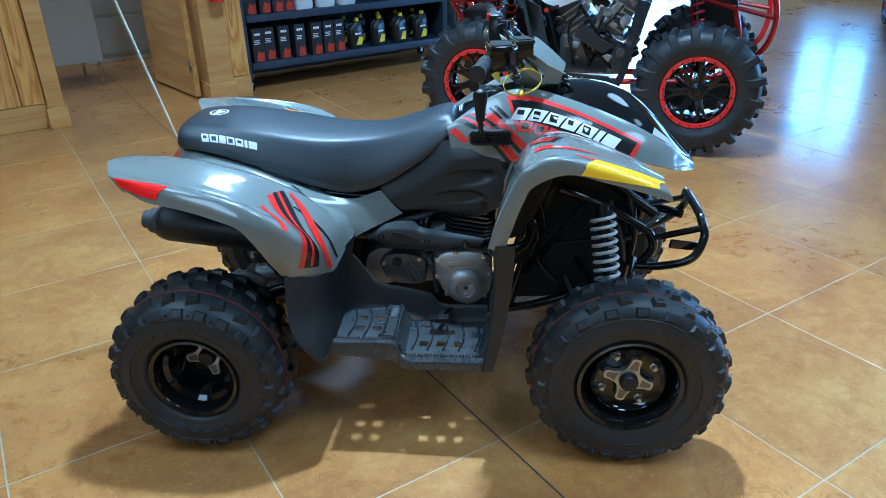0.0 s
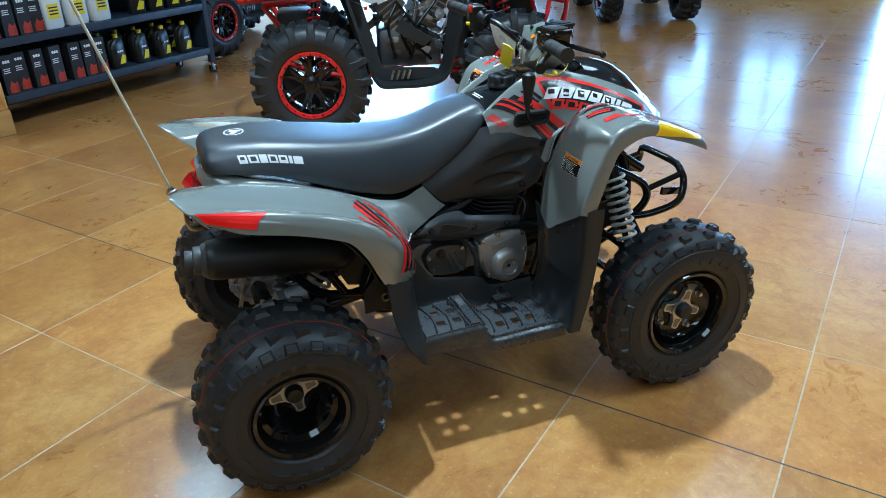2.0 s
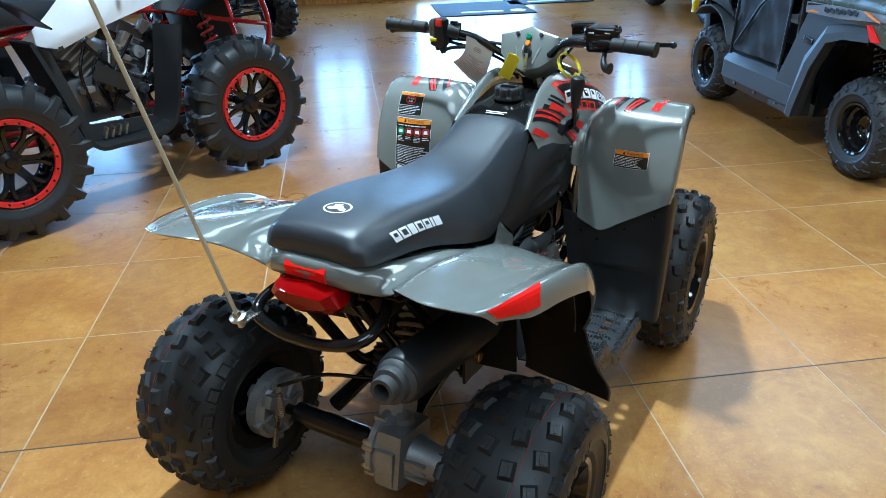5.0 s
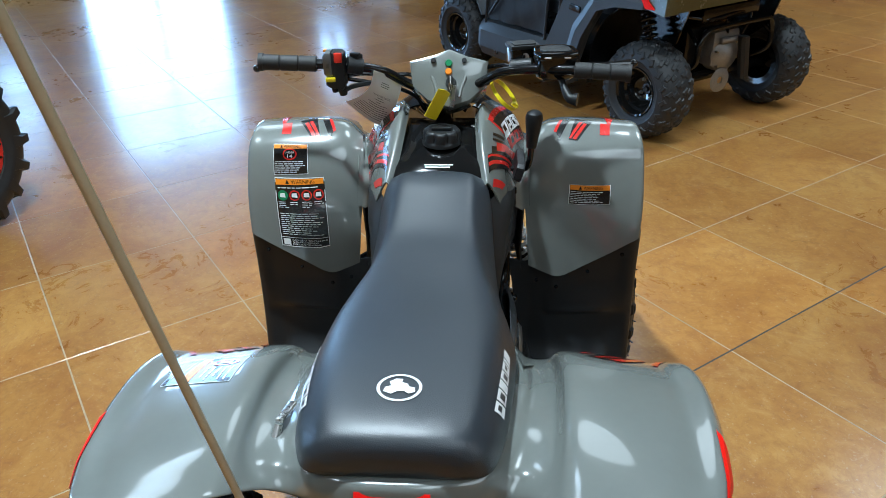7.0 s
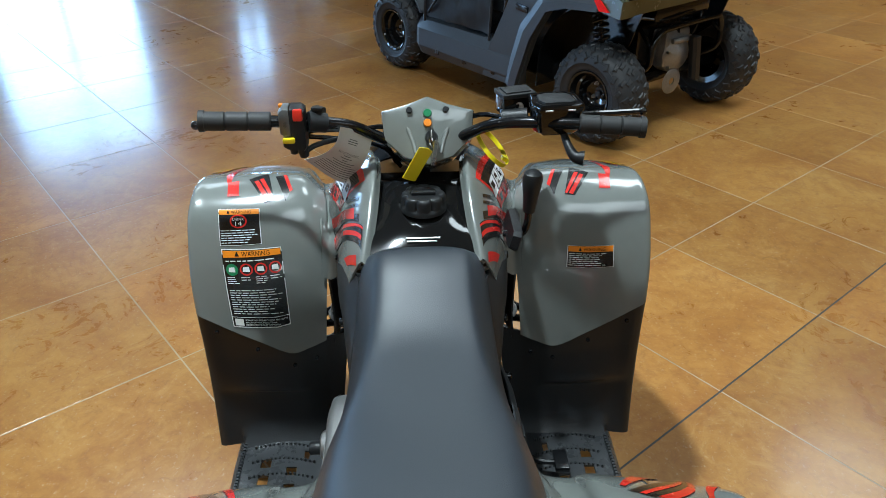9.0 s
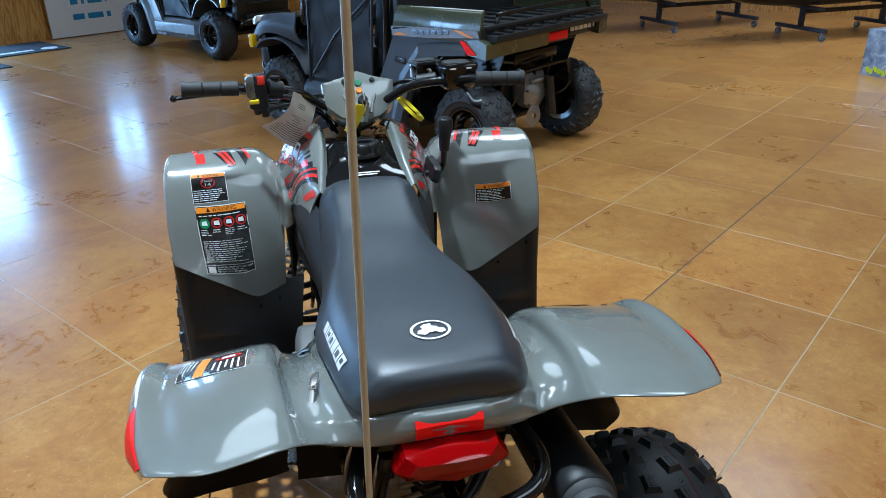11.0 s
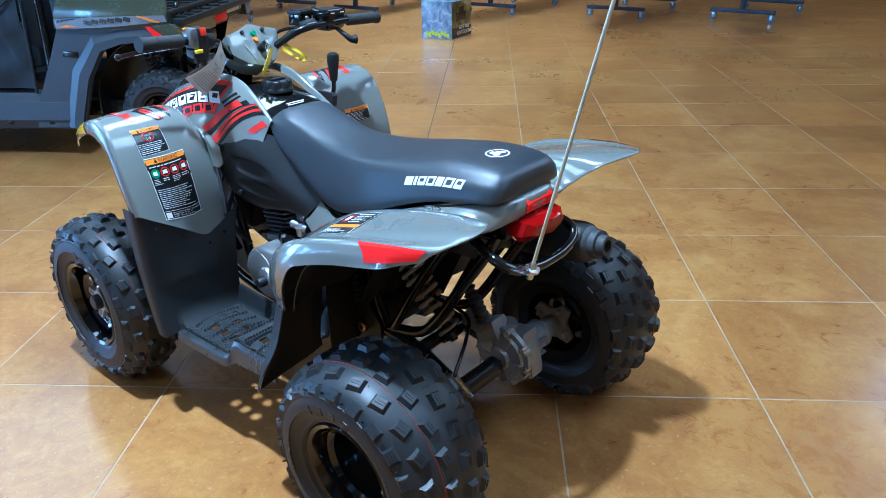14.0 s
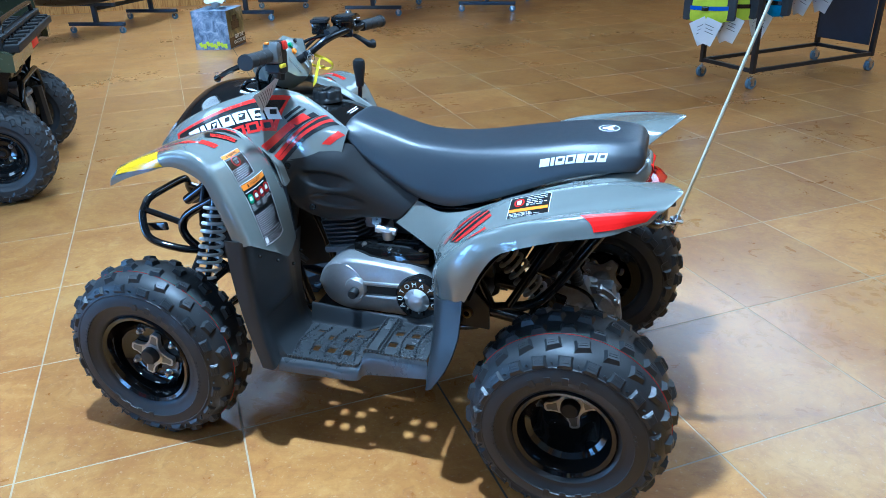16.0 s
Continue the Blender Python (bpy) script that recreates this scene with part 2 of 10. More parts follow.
def wood(name, lo, hi, scale, axis=2, rough=0.42, rings=7.0):
    """Pine boards: long wavy grain along one axis, knots and board to board change."""
    m = material(name, hi, rough, 0, 0.25, 0.25)
    tc = m.node_tree.nodes.new("ShaderNodeTexCoord")
    mp = m.node_tree.nodes.new("ShaderNodeMapping")
    stretch = [scale, scale, scale]
    stretch[axis] = scale * 0.10
    mp.inputs["Scale"].default_value = stretch
    info = m.node_tree.nodes.new("ShaderNodeObjectInfo")
    link(m, tc.outputs["Object"], mp.inputs["Vector"])
    shift = node(m, "ShaderNodeVectorMath")
    shift.operation = "ADD"
    link(m, mp.outputs[0], shift.inputs[0])
    times = node(m, "ShaderNodeMath")
    times.operation = "MULTIPLY"
    times.inputs[1].default_value = 37.0
    link(m, info.outputs["Random"], times.inputs[0])
    link(m, times.outputs[0], shift.inputs[1])
    n = node(m, "ShaderNodeTexNoise", Scale=1.0, Detail=2.0, Roughness=0.5, Distortion=0.6)
    link(m, shift.outputs[0], n.inputs["Vector"])
    mul = node(m, "ShaderNodeMath")
    mul.operation = "MULTIPLY"
    mul.inputs[1].default_value = rings
    link(m, n.outputs["Fac"], mul.inputs[0])
    fr = node(m, "ShaderNodeMath")
    fr.operation = "PINGPONG"
    fr.inputs[1].default_value = 0.5
    link(m, mul.outputs[0], fr.inputs[0])
    fine = node(m, "ShaderNodeTexNoise", Scale=14.0, Detail=4.0)
    link(m, shift.outputs[0], fine.inputs["Vector"])
    both = mix(m, 0.35, fr.outputs[0], fine.outputs["Fac"])
    col = ramp(m, both, [(0.12, hi), (0.36, tuple((a + b) / 2 for a, b in zip(lo, hi))), (0.5, lo)])
    dim = ramp(m, info.outputs["Random"], [(0.0, grey(0.82)), (1.0, grey(1.0))])
    link(m, mix(m, 1.0, col, dim, "MULTIPLY"), bsdf(m).inputs["Base Color"])
    bump(m, both, 0.12, 0.001)
    return m


PINE = wood("varnished_pine", (0.42, 0.17, 0.03), (0.70, 0.39, 0.10), 9)
PINE_FLAT = wood("varnished_pine_trim", (0.46, 0.23, 0.06), (0.60, 0.34, 0.10), 7, 0, 0.42, 3.0)


def floor_stain():
    """Acid-stained, sealed concrete: clouded tan and rust, dark veins, worn light flecks, a clear glossy sealer."""
    m = material("stained_concrete", (0.30, 0.15, 0.06), 0.2)
    info = m.node_tree.nodes.new("ShaderNodeObjectInfo")
    geo = m.node_tree.nodes.new("ShaderNodeNewGeometry")
    place = geo.outputs["Position"]

    def noise_at(scale, detail=5.0, rough=0.6, distort=0.0):
        n = node(m, "ShaderNodeTexNoise", Scale=scale, Detail=detail, Roughness=rough, Distortion=distort)
        link(m, place, n.inputs["Vector"])
        return n.outputs["Fac"]

    broad = noise_at(0.55, 3, 0.5)
    cloud = noise_at(2.0, 8, 0.66, 0.9)
    mottle = noise_at(7.0, 8, 0.70, 1.6)
    fine = noise_at(24, 7, 0.74, 0.8)
    speck = noise_at(70, 3, 0.6)
    col = ramp(m, cloud, [(0.28, (0.285, 0.122, 0.034)), (0.45, (0.372, 0.176, 0.045)), (0.55, (0.420, 0.212, 0.056)), (0.72, (0.490, 0.275, 0.082))])
    col = mix(m, ramp(m, mottle, [(0.28, grey(0.62)), (0.50, grey(0.0))]), col, (0.262, 0.105, 0.034))
    col = mix(m, ramp(m, mottle, [(0.53, grey(0.0)), (0.74, grey(0.60))]), col, (0.520, 0.310, 0.100))
    col = mix(m, ramp(m, fine, [(0.26, grey(0.55)), (0.47, grey(0.0))]), col, (0.200, 0.085, 0.038))
    col = mix(m, ramp(m, fine, [(0.55, grey(0.0)), (0.85, grey(0.5))]), col, (0.530, 0.330, 0.115))
    col = mix(m, 0.5, col, ramp(m, broad, [(0.3, (0.78, 0.66, 0.58)), (0.7, (1.0, 1.0, 1.0))]), "MULTIPLY")
    # veins where two washes of stain met
    vein = noise_at(1.6, 9, 0.68, 2.6)
    line = ramp(m, vein, [(0.46, grey(0.0)), (0.50, grey(0.26)), (0.54, grey(0.0))])
    col = mix(m, line, col, (0.260, 0.098, 0.034))
    scuff = noise_at(2.7, 9, 0.74, 2.2)
    col = mix(m, ramp(m, scuff, [(0.66, grey(0.0)), (0.76, grey(0.55))]), col, (0.56, 0.43, 0.28))
    col = mix(m, ramp(m, speck, [(0.60, grey(0.0)), (0.76, grey(0.45))]), col, (0.52, 0.40, 0.26))
    tone = ramp(m, info.outputs["Random"], [(0.0, (0.86, 0.82, 0.78)), (0.5, (0.97, 0.99, 1.0)), (1.0, (1.06, 1.0, 0.93))])
    link(m, mix(m, 1.0, col, tone, "MULTIPLY"), bsdf(m).inputs["Base Color"])
    wear = mix(m, 0.5, noise_at(1.1, 5, 0.6, 0.6), mottle)
    link(m, ramp(m, wear, [(0.35, grey(0.24)), (0.65, grey(0.40))]), bsdf(m).inputs["Roughness"])
    bsdf(m).inputs["Specular IOR Level"].default_value = 0.26
    bsdf(m).inputs["Coat Weight"].default_value = 0.42
    bsdf(m).inputs["Coat Roughness"].default_value = 0.15
    n = node(m, "ShaderNodeBump", Strength=0.10, Distance=0.003)
    link(m, mix(m, 0.35, noise_at(4, 3), noise_at(40, 3)), n.inputs["Height"])
    link(m, n.outputs[0], bsdf(m).inputs["Normal"])
    return m


FLOOR = floor_stain()
JOINT = worn(material("pale_joint", grey(0.3), 0.5), (0.36, 0.275, 0.17), 0.3, 6, 0.5, 0.1)
DARK_JOINT = worn(material("dark_control_joint", grey(0.03), 0.6), (0.042, 0.037, 0.033), 0.4, 6, 0.6, 0.1)

# ---------------------------------------------------------------- shapes
def V(*a):
    return Vector(a)


def spline(pts, n):
    """n points along a smooth curve through pts."""
    pts = [Vector(p) for p in pts]
    if len(pts) == 2:
        return [pts[0].lerp(pts[1], k / (n - 1)) for k in range(n)]
    ext = [2 * pts[0] - pts[1], *pts, 2 * pts[-1] - pts[-2]]
    out = []
    for k in range(n):
        s = k / (n - 1) * (len(pts) - 1)
        i = min(int(s), len(pts) - 2)
        f = s - i
        a, b, c, d = ext[i : i + 4]
        out.append(0.5 * (2 * b + (c - a) * f + (2 * a - 5 * b + 4 * c - d) * f * f + (3 * b - a - 3 * c + d) * f**3))
    return out


def surf(rows, nu, nv):
    """A smooth net of points through a few control rows."""
    wide = [spline(r, nv) for r in rows]
    cols = [spline([r[k] for r in wide], nu) for k in range(nv)]
    return [[cols[k][j] for k in range(nv)] for j in range(nu)]


def add_net(bm, rows, close_u=False, close_v=False, skip=None):
    vs = [[bm.verts.new(p) for p in r] for r in rows]
    nu, nv = len(rows), len(rows[0])
    for j in range(nu if close_u else nu - 1):
        for k in range(nv if close_v else nv - 1):
            if skip and skip(j, k):
                continue
            q = (vs[j][k], vs[(j + 1) % nu][k], vs[(j + 1) % nu][(k + 1) % nv], vs[j][(k + 1) % nv])
            if len(set(q)) == 4:
                bm.faces.new(q)
    return vs


def add_sheet(bm, rows, t=0.004, skip=None):
    """A net with thickness: a second skin t behind it and closed edges."""
    n0 = len(bm.verts)
    net = bmesh.new()
    add_net(net, rows, skip=skip)
    bmesh.ops.recalc_face_normals(net, faces=net.faces)
    net.normal_update()
    bare = [v for v in net.verts if not v.link_faces]
    bmesh.ops.delete(net, geom=bare, context="VERTS")
    net.verts.index_update()
    front = [bm.verts.new(v.co) for v in net.verts]
    back = [bm.verts.new(v.co - v.normal * t) for v in net.verts]
    for f in net.faces:
        ids = [v.index for v in f.verts]
        bm.faces.new([front[i] for i in ids])
        bm.faces.new([back[i] for i in reversed(ids)])
    for e in net.edges:
        if len(e.link_faces) == 1:
            a, b = e.verts[0].index, e.verts[1].index
            bm.faces.new((front[a], front[b], back[b], back[a]))
    net.free()


def add_loft(bm, rings, cap=True):
    vs = add_net(bm, rings, close_v=True)
    if cap:
        bm.faces.new(list(reversed(vs[0])))
        bm.faces.new(vs[-1])


def add_box(bm, c, s, m=None, bev=0.0):
    sub = bmesh.new()
    bmesh.ops.create_cube(sub, size=1.0, matrix=Matrix.Diagonal((*s, 1)))
    if bev:
        bmesh.ops.bevel(sub, geom=sub.edges[:], offset=bev, segments=2, affect="EDGES", profile=0.6)
    turn = Matrix.Translation(c) @ (m if m else Matrix())
    merge(bm, sub, turn)


def merge(bm, sub, m=None):
    """Copies the parts of a second bmesh into the first, at pose m, and frees it."""
    sub.verts.index_update()
    vs = [bm.verts.new(m @ v.co if m else v.co) for v in sub.verts]
    for f in sub.faces:
        bm.faces.new([vs[v.index] for v in f.verts])
    sub.free()


def basis(axis):
    """A turn that lays local z along an axis."""
    return Vector(axis).to_track_quat("Z", "Y").to_matrix().to_4x4()


def add_cyl(bm, p0, p1, r0, r1=None, seg=16, cap=True):
    p0, p1 = Vector(p0), Vector(p1)
    r1 = r0 if r1 is None else r1
    b = basis(p1 - p0).to_3x3()
    rings = [[p + b @ V(r * math.cos(a), r * math.sin(a), 0) for a in [2 * math.pi * k / seg for k in range(seg)]] for p, r in ((p0, r0), (p1, r1))]
    add_loft(bm, rings, cap)


def add_tube(bm, pts, r, seg=10, steps=0, cap=True):
    """A round tube through pts; steps: how many points to smooth it with (0: straight runs)."""
    pts = spline(pts, steps) if steps else [Vector(p) for p in pts]
    rings, side = [], None
    for k, p in enumerate(pts):
        way = (pts[min(k + 1, len(pts) - 1)] - pts[max(k - 1, 0)]).normalized()
        if side is None:
            side = way.orthogonal().normalized()
        side = (side - way * side.dot(way)).normalized()
        up = way.cross(side)
        rad = r(k / (len(pts) - 1)) if callable(r) else r
        rings.append([p + rad * (side * math.cos(a) + up * math.sin(a)) for a in [2 * math.pi * j / seg for j in range(seg)]])
    add_loft(bm, rings, cap)


def add_lathe(bm, profile, m, seg=32, close=False, arc=1.0):
    """Turns (radius, height) pairs about local z, then lays them at pose m."""
    rows = []
    for k in range(seg if arc == 1.0 else seg + 1):
        a = 2 * math.pi * arc * k / seg
        rows.append([m @ V(r * math.cos(a), r * math.sin(a), h) for r, h in profile])
    add_net(bm, rows, close_u=arc == 1.0, close_v=close)


def add_coil(bm, p0, p1, radius, wire, turns, seg=8):
    p0, p1 = Vector(p0), Vector(p1)
    b = basis(p1 - p0).to_3x3()
    n = int(turns * 14)
    pts = [p0.lerp(p1, k / n) + b @ V(radius * math.cos(2 * math.pi * turns * k / n), radius * math.sin(2 * math.pi * turns * k / n), 0) for k in range(n + 1)]
    add_tube(bm, pts, wire, seg)


def add_plate(bm, outline, normal, t):
    """A flat plate of thickness t behind an outline of points."""
    n = Vector(normal).normalized()
    a = [bm.verts.new(p) for p in outline]
    b = [bm.verts.new(Vector(p) - n * t) for p in outline]
    bm.faces.new(a)
    bm.faces.new(list(reversed(b)))
    for k in range(len(a)):
        bm.faces.new((a[k], b[k], b[(k + 1) % len(b)], a[(k + 1) % len(a)]))


def part(name, bm, mat, parent=None, label="", smooth=40, at=None):
    """Links a bmesh as one mesh object under a thing or a part."""
    bmesh.ops.recalc_face_normals(bm, faces=bm.faces)
    me = bpy.data.meshes.new(name)
    bm.to_mesh(me)
    bm.free()
    me.materials.append(mat)
    if smooth:
        me.shade_smooth()
        me.set_sharp_from_angle(angle=radians(smooth))
    ob = new(name, me)
    if parent:
        ob.parent = parent
    if at:
        ob.matrix_basis = at
    return tagged(ob, label)


def piece(name, me, parent, at):
    """One more object on a shared mesh."""
    ob = new(name, me)
    ob.parent = parent
    ob.matrix_basis = at
    return ob


def thing(name, label, category, group="", at=None, kind=""):
    ob = new(name)
    if at:
        ob.matrix_basis = at
    return tagged(ob, label, category, group, kind)


def flip(rows, s):
    return [[V(p[0], p[1] * s, p[2]) for p in r] for r in rows]

# ---------------------------------------------------------------- the hall
G = pose(0, 0, 0, 0, 0, GRID)          # the building's own axes


def wall(name, u0, v0, u1, v1, z0, z1, mat, label, thick=0.14):
    """A straight wall; its room face runs from (u0, v0) to (u1, v1), the body lies to the left of that run."""
    a, b = V(u0, v0, 0), V(u1, v1, 0)
    way = (b - a).normalized()
    left = V(-way.y, way.x, 0)
    bm = bmesh.new()
    mid = (a + b) / 2 + left * thick / 2
    add_box(bm, (0, 0, 0), ((b - a).length, thick, z1 - z0))
    ob = part(name, bm, mat, None, label, 0)
    ob.matrix_basis = G @ pose(mid.x, mid.y, (z0 + z1) / 2, 0, 0, math.degrees(math.atan2(way.y, way.x)))
    return tagged(ob, label, "wall", kind="structure")


BACK_V, SIDE_V, WEST_U = -11.2, 9.2, -8.0
bm = bmesh.new()
add_box(bm, (0.8, -1.0, -0.0508), (18.2, 20.8, 0.1))
floor = part("floor", bm, JOINT, None, "", 0, G)
tagged(floor, "stained and sealed brown concrete floor scored into square tiles", "floor", kind="structure")

DARK_WALL = worn(material("dark_wall_paint", grey(0.05), 0.6), (0.045, 0.05, 0.06), 0.15, 2, 0.6, 0.08)

# the glazed front, cut round its openings
spans = sorted(OPENINGS)
runs, at = [], BACK_V
for v0, v1, z0, z1 in spans:
    runs.append((at, v0, 0.0, CEILING))
    runs.append((v0, v1, 0.0, z0))
    runs.append((v0, v1, z1, CEILING))
    at = v1
runs.append((at, SIDE_V, 0.0, CEILING))
front = thing("wall_front", "varnished pine board wall with glazed openings", "wall", kind="structure")
front.matrix_basis = G
for v0, v1, z0, z1 in runs:
    if z1 - z0 > 0.05:
        bm = bmesh.new()
        add_box(bm, (FRONT_U + 0.08, (v0 + v1) / 2, (z0 + z1) / 2), (0.16, v1 - v0 - 0.0005, z1 - z0 - 0.0005))
        part("wall_panel", bm, PINE, front, "", 0)
for n, (v0, v1, z0, z1) in enumerate(spans):
    # the added opening past v 6 is framed like the others
    win = thing("window_%d" % (n + 1) if z0 > 0.3 else "door_1", "dark framed glazing in a bright daylit opening", "window" if z0 > 0.3 else "door", kind="structure")
    win.matrix_basis = G
    bm = bmesh.new()
    w, h = v1 - v0, z1 - z0
    for y in (v0 + 0.03, v1 - 0.03, (v0 + v1) / 2):
        add_box(bm, (FRONT_U + 0.05, y, (z0 + z1) / 2), (0.07, 0.06, h), bev=0.004)
    for z in (z0 + 0.03, z1 - 0.03):
        add_box(bm, (FRONT_U + 0.05, (v0 + v1) / 2, z), (0.066, w - 0.02, 0.06), bev=0.004)
    part("window_frame", bm, RACK_BLACK, win, "dark metal frame", 0)
wall("wall_back", WEST_U, BACK_V, FRONT_U, BACK_V, 0, CEILING, PINE, "varnished pine board wall behind the boat racks", -0.14)
wall("wall_west", WEST_U, SIDE_V, WEST_U, BACK_V, 0, CEILING, PINE, "varnished pine board wall", -0.14)
wall("wall_side", 2.68, SIDE_V, FRONT_U, SIDE_V, 0, CEILING, PINE, "varnished pine board wall", 0.14)
bm = bmesh.new()
add_box(bm, (0.8, -1.0, CEILING + 0.06), (18.4, 21.0, 0.12))
tagged(part("ceiling", bm, CEIL, None, "", 0, G), "plain painted ceiling over the showroom", "ceiling", kind="structure")
bm = bmesh.new()
add_box(bm, (FRONT_U - 0.012, (SIDE_V + 2.75 + 2.1) / 2 - 1.0, 0.09), (0.022, 6.6, 0.18), bev=0.003)
tagged(part("baseboard", bm, PINE_FLAT, None, "", 0, G), "pine baseboard along the front wall", "baseboard", kind="structure")

# office corner: board wall, doorway, open door, small room behind
OFFICE_V = 3.93


def board_wall(name, u0, u1, v, z1, label):
    """A wall of upright tongue and groove boards on a base board, facing the hall (towards -v)."""
    root = wall(name, u0, v, u1, v, 0, CEILING, PINE_FLAT, label)
    inv = root.matrix_basis.inverted()
    n = max(1, int((u1 - u0) / 0.145))
    w = (u1 - u0) / n
    for k in range(n):
        bm = bmesh.new()
        add_box(bm, (0, 0, 0), (w - 0.007, 0.016, z1 - 0.17), bev=0.004)
        part("board", bm, PINE, root, "", 0, inv @ G @ pose(u0 + w * (k + 0.5), v - 0.008, 0.17 + (z1 - 0.17) / 2))
    bm = bmesh.new()
    add_box(bm, (0, 0, 0), (u1 - u0, 0.026, 0.165), bev=0.003)
    part("base_board", bm, PINE_FLAT, root, "", 0, inv @ G @ pose((u0 + u1) / 2, v - 0.013, 0.0835))
    return root


w1 = board_wall("wall_office", -4.6, -0.70, OFFICE_V, 2.9, "knotty pine tongue and groove wall beside the office door")
w2 = board_wall("wall_jamb", 0.62, 0.76, OFFICE_V - 0.03, 2.9, "short knotty pine return beside the office door")
wall("wall_shelf", 0.76, 4.66, 2.68, 4.66, 0, CEILING, DARK_WALL, "dark wall behind the oil shelf", 0.12)
wall("wall_return", 2.68, 4.66, 2.68, SIDE_V, 0, CEILING, PINE, "pine return wall past the oil shelf", 0.12)
wall("wall_office_side", 0.72, 4.07, 0.72, 6.5, 0, CEILING, PINE, "office side wall of pine boards", -0.04)
wall("wall_office_end", -4.6, 6.5, 0.76, 6.5, 0, CEILING, DOOR_ROOM, "pale grey office end wall", 0.12)
wall("wall_office_west", -4.6, 6.6, -4.6, OFFICE_V + 0.14, 0, CEILING, DOOR_ROOM, "pale grey office wall", -0.12)
trim = thing("trim", "pine door casing with a lighter base block", "trim", kind="structure")
trim.matrix_basis = G
for u, wd in ((-0.645, 0.11), (0.525, 0.19)):
    bm = bmesh.new()
    add_box(bm, (u, OFFICE_V + 0.045, 1.1), (wd, 0.21, 2.2), bev=0.006)
    part("casing", bm, PINE_FLAT, trim, "", 0)
    bm = bmesh.new()
    add_box(bm, (u, OFFICE_V + 0.035, 0.07), (wd + 0.024, 0.236, 0.14), bev=0.005)
    part("base_block", bm, PINE_FLAT, trim, "", 0)
bm = bmesh.new()
add_box(bm, (-0.06, OFFICE_V + 0.045, 2.26), (1.36, 0.21, 0.12), bev=0.006)
part("head_casing", bm, PINE_FLAT, trim, "", 0)
bm = bmesh.new()
add_box(bm, (0.01, OFFICE_V + 0.07, 3.48), (1.42, 0.14, 2.3))
part("wall_panel", bm, PINE, trim, "", 0)

door = thing("door_2", "open plain wooden office door, swung inward", "door", kind="structure")
door.matrix_basis = G @ pose(0.40, OFFICE_V + 0.13, 0, 0, 0, 98)
bm = bmesh.new()
add_box(bm, (0.42, 0.022, 1.03), (0.84, 0.044, 2.02), bev=0.003)
part("leaf", bm, PINE_FLAT, door, "", 0)
bm = bmesh.new()
for z in (0.25, 1.05, 1.85):
    add_box(bm, (0.0, 0.05, z), (0.035, 0.012, 0.10), bev=0.002)
part("hinge", bm, BARE_STEEL, door, "bare steel hinges", 0)
bm = bmesh.new()
add_lathe(bm, [(0.0, 0.06), (0.025, 0.055), (0.028, 0.04), (0.012, 0.025), (0.012, 0.0)], pose(0.78, 0.044, 1.0, -90, 0, 0), 20)
part("door_handle", bm, BARE_STEEL, door, "round steel knob")

desk = thing("folding_table", "pale grey panel standing on thin steel legs in the office", "table")
desk.matrix_basis = G @ pose(-0.42, 5.1, 0)
bm = bmesh.new()
add_box(bm, (0, 0, 0.62), (0.62, 0.03, 0.84), bev=0.006)
part("panel", bm, DOOR_ROOM, desk, "", 0)
for x, y in ((-0.27, 0), (0.27, 0), (0.20, 0.5), (-0.2, 0.5)):
    bm = bmesh.new()
    add_cyl(bm, (x, y, 0.0), (x, y, 0.75), 0.012, seg=10)
    part("leg", bm, BARE_STEEL, desk)
bm = bmesh.new()
add_box(bm, (0, 0.26, 0.76), (0.62, 0.56, 0.025), bev=0.006)
part("tabletop", bm, DOOR_ROOM, desk, "", 0)

cab = thing("filing_cabinet", "pale grey-white metal cabinet against the office end wall", "cabinet")
cab.matrix_basis = G @ pose(0.3, 6.28, 0)
bm = bmesh.new()
add_box(bm, (-0.1, 0, 0.62), (0.68, 0.4, 1.16), bev=0.006)
part("body", bm, DOOR_ROOM, cab, "", 0)
bm = bmesh.new()
add_box(bm, (-0.1, 0.0, 0.02), (0.66, 0.38, 0.04), bev=0.003)
part("plinth", bm, WHITE_PRINT, cab, "", 0)
for z in (0.25, 0.62, 0.99):
    bm = bmesh.new()
    add_box(bm, (-0.1, -0.206, z), (0.64, 0.014, 0.34), bev=0.004)
    part("drawer", bm, DOOR_ROOM, cab, "", 0)

ext = thing("fire_extinguisher", "red fire extinguisher hung on the pine door casing", "extinguisher")
ext.matrix_basis = G @ pose(0.56, OFFICE_V - 0.13, 0.74)
bm = bmesh.new()
add_lathe(bm, [(0.0, 0.0), (0.05, 0.004), (0.056, 0.02), (0.056, 0.34), (0.045, 0.39), (0.018, 0.42), (0.018, 0.45), (0.0, 0.45)], Matrix(), 24)
part("cylinder", bm, RED_PAINT, ext)
bm = bmesh.new()
add_box(bm, (0, 0, 0.47), (0.03, 0.03, 0.05), bev=0.004)
add_box(bm, (0, -0.05, 0.50), (0.018, 0.13, 0.012), bev=0.003)
part("valve", bm, GLOSS_BLACK, ext)
bm = bmesh.new()
add_box(bm, (0, -0.056, 0.2), (0.06, 0.006, 0.10), bev=0.002)
part("plate", bm, WHITE_PRINT, ext, "white instruction plate", 0)
bm = bmesh.new()
add_box(bm, (0, 0.062, 0.3), (0.04, 0.02, 0.2), bev=0.003)
part("bracket", bm, FRAME_BLACK, ext, "", 0)

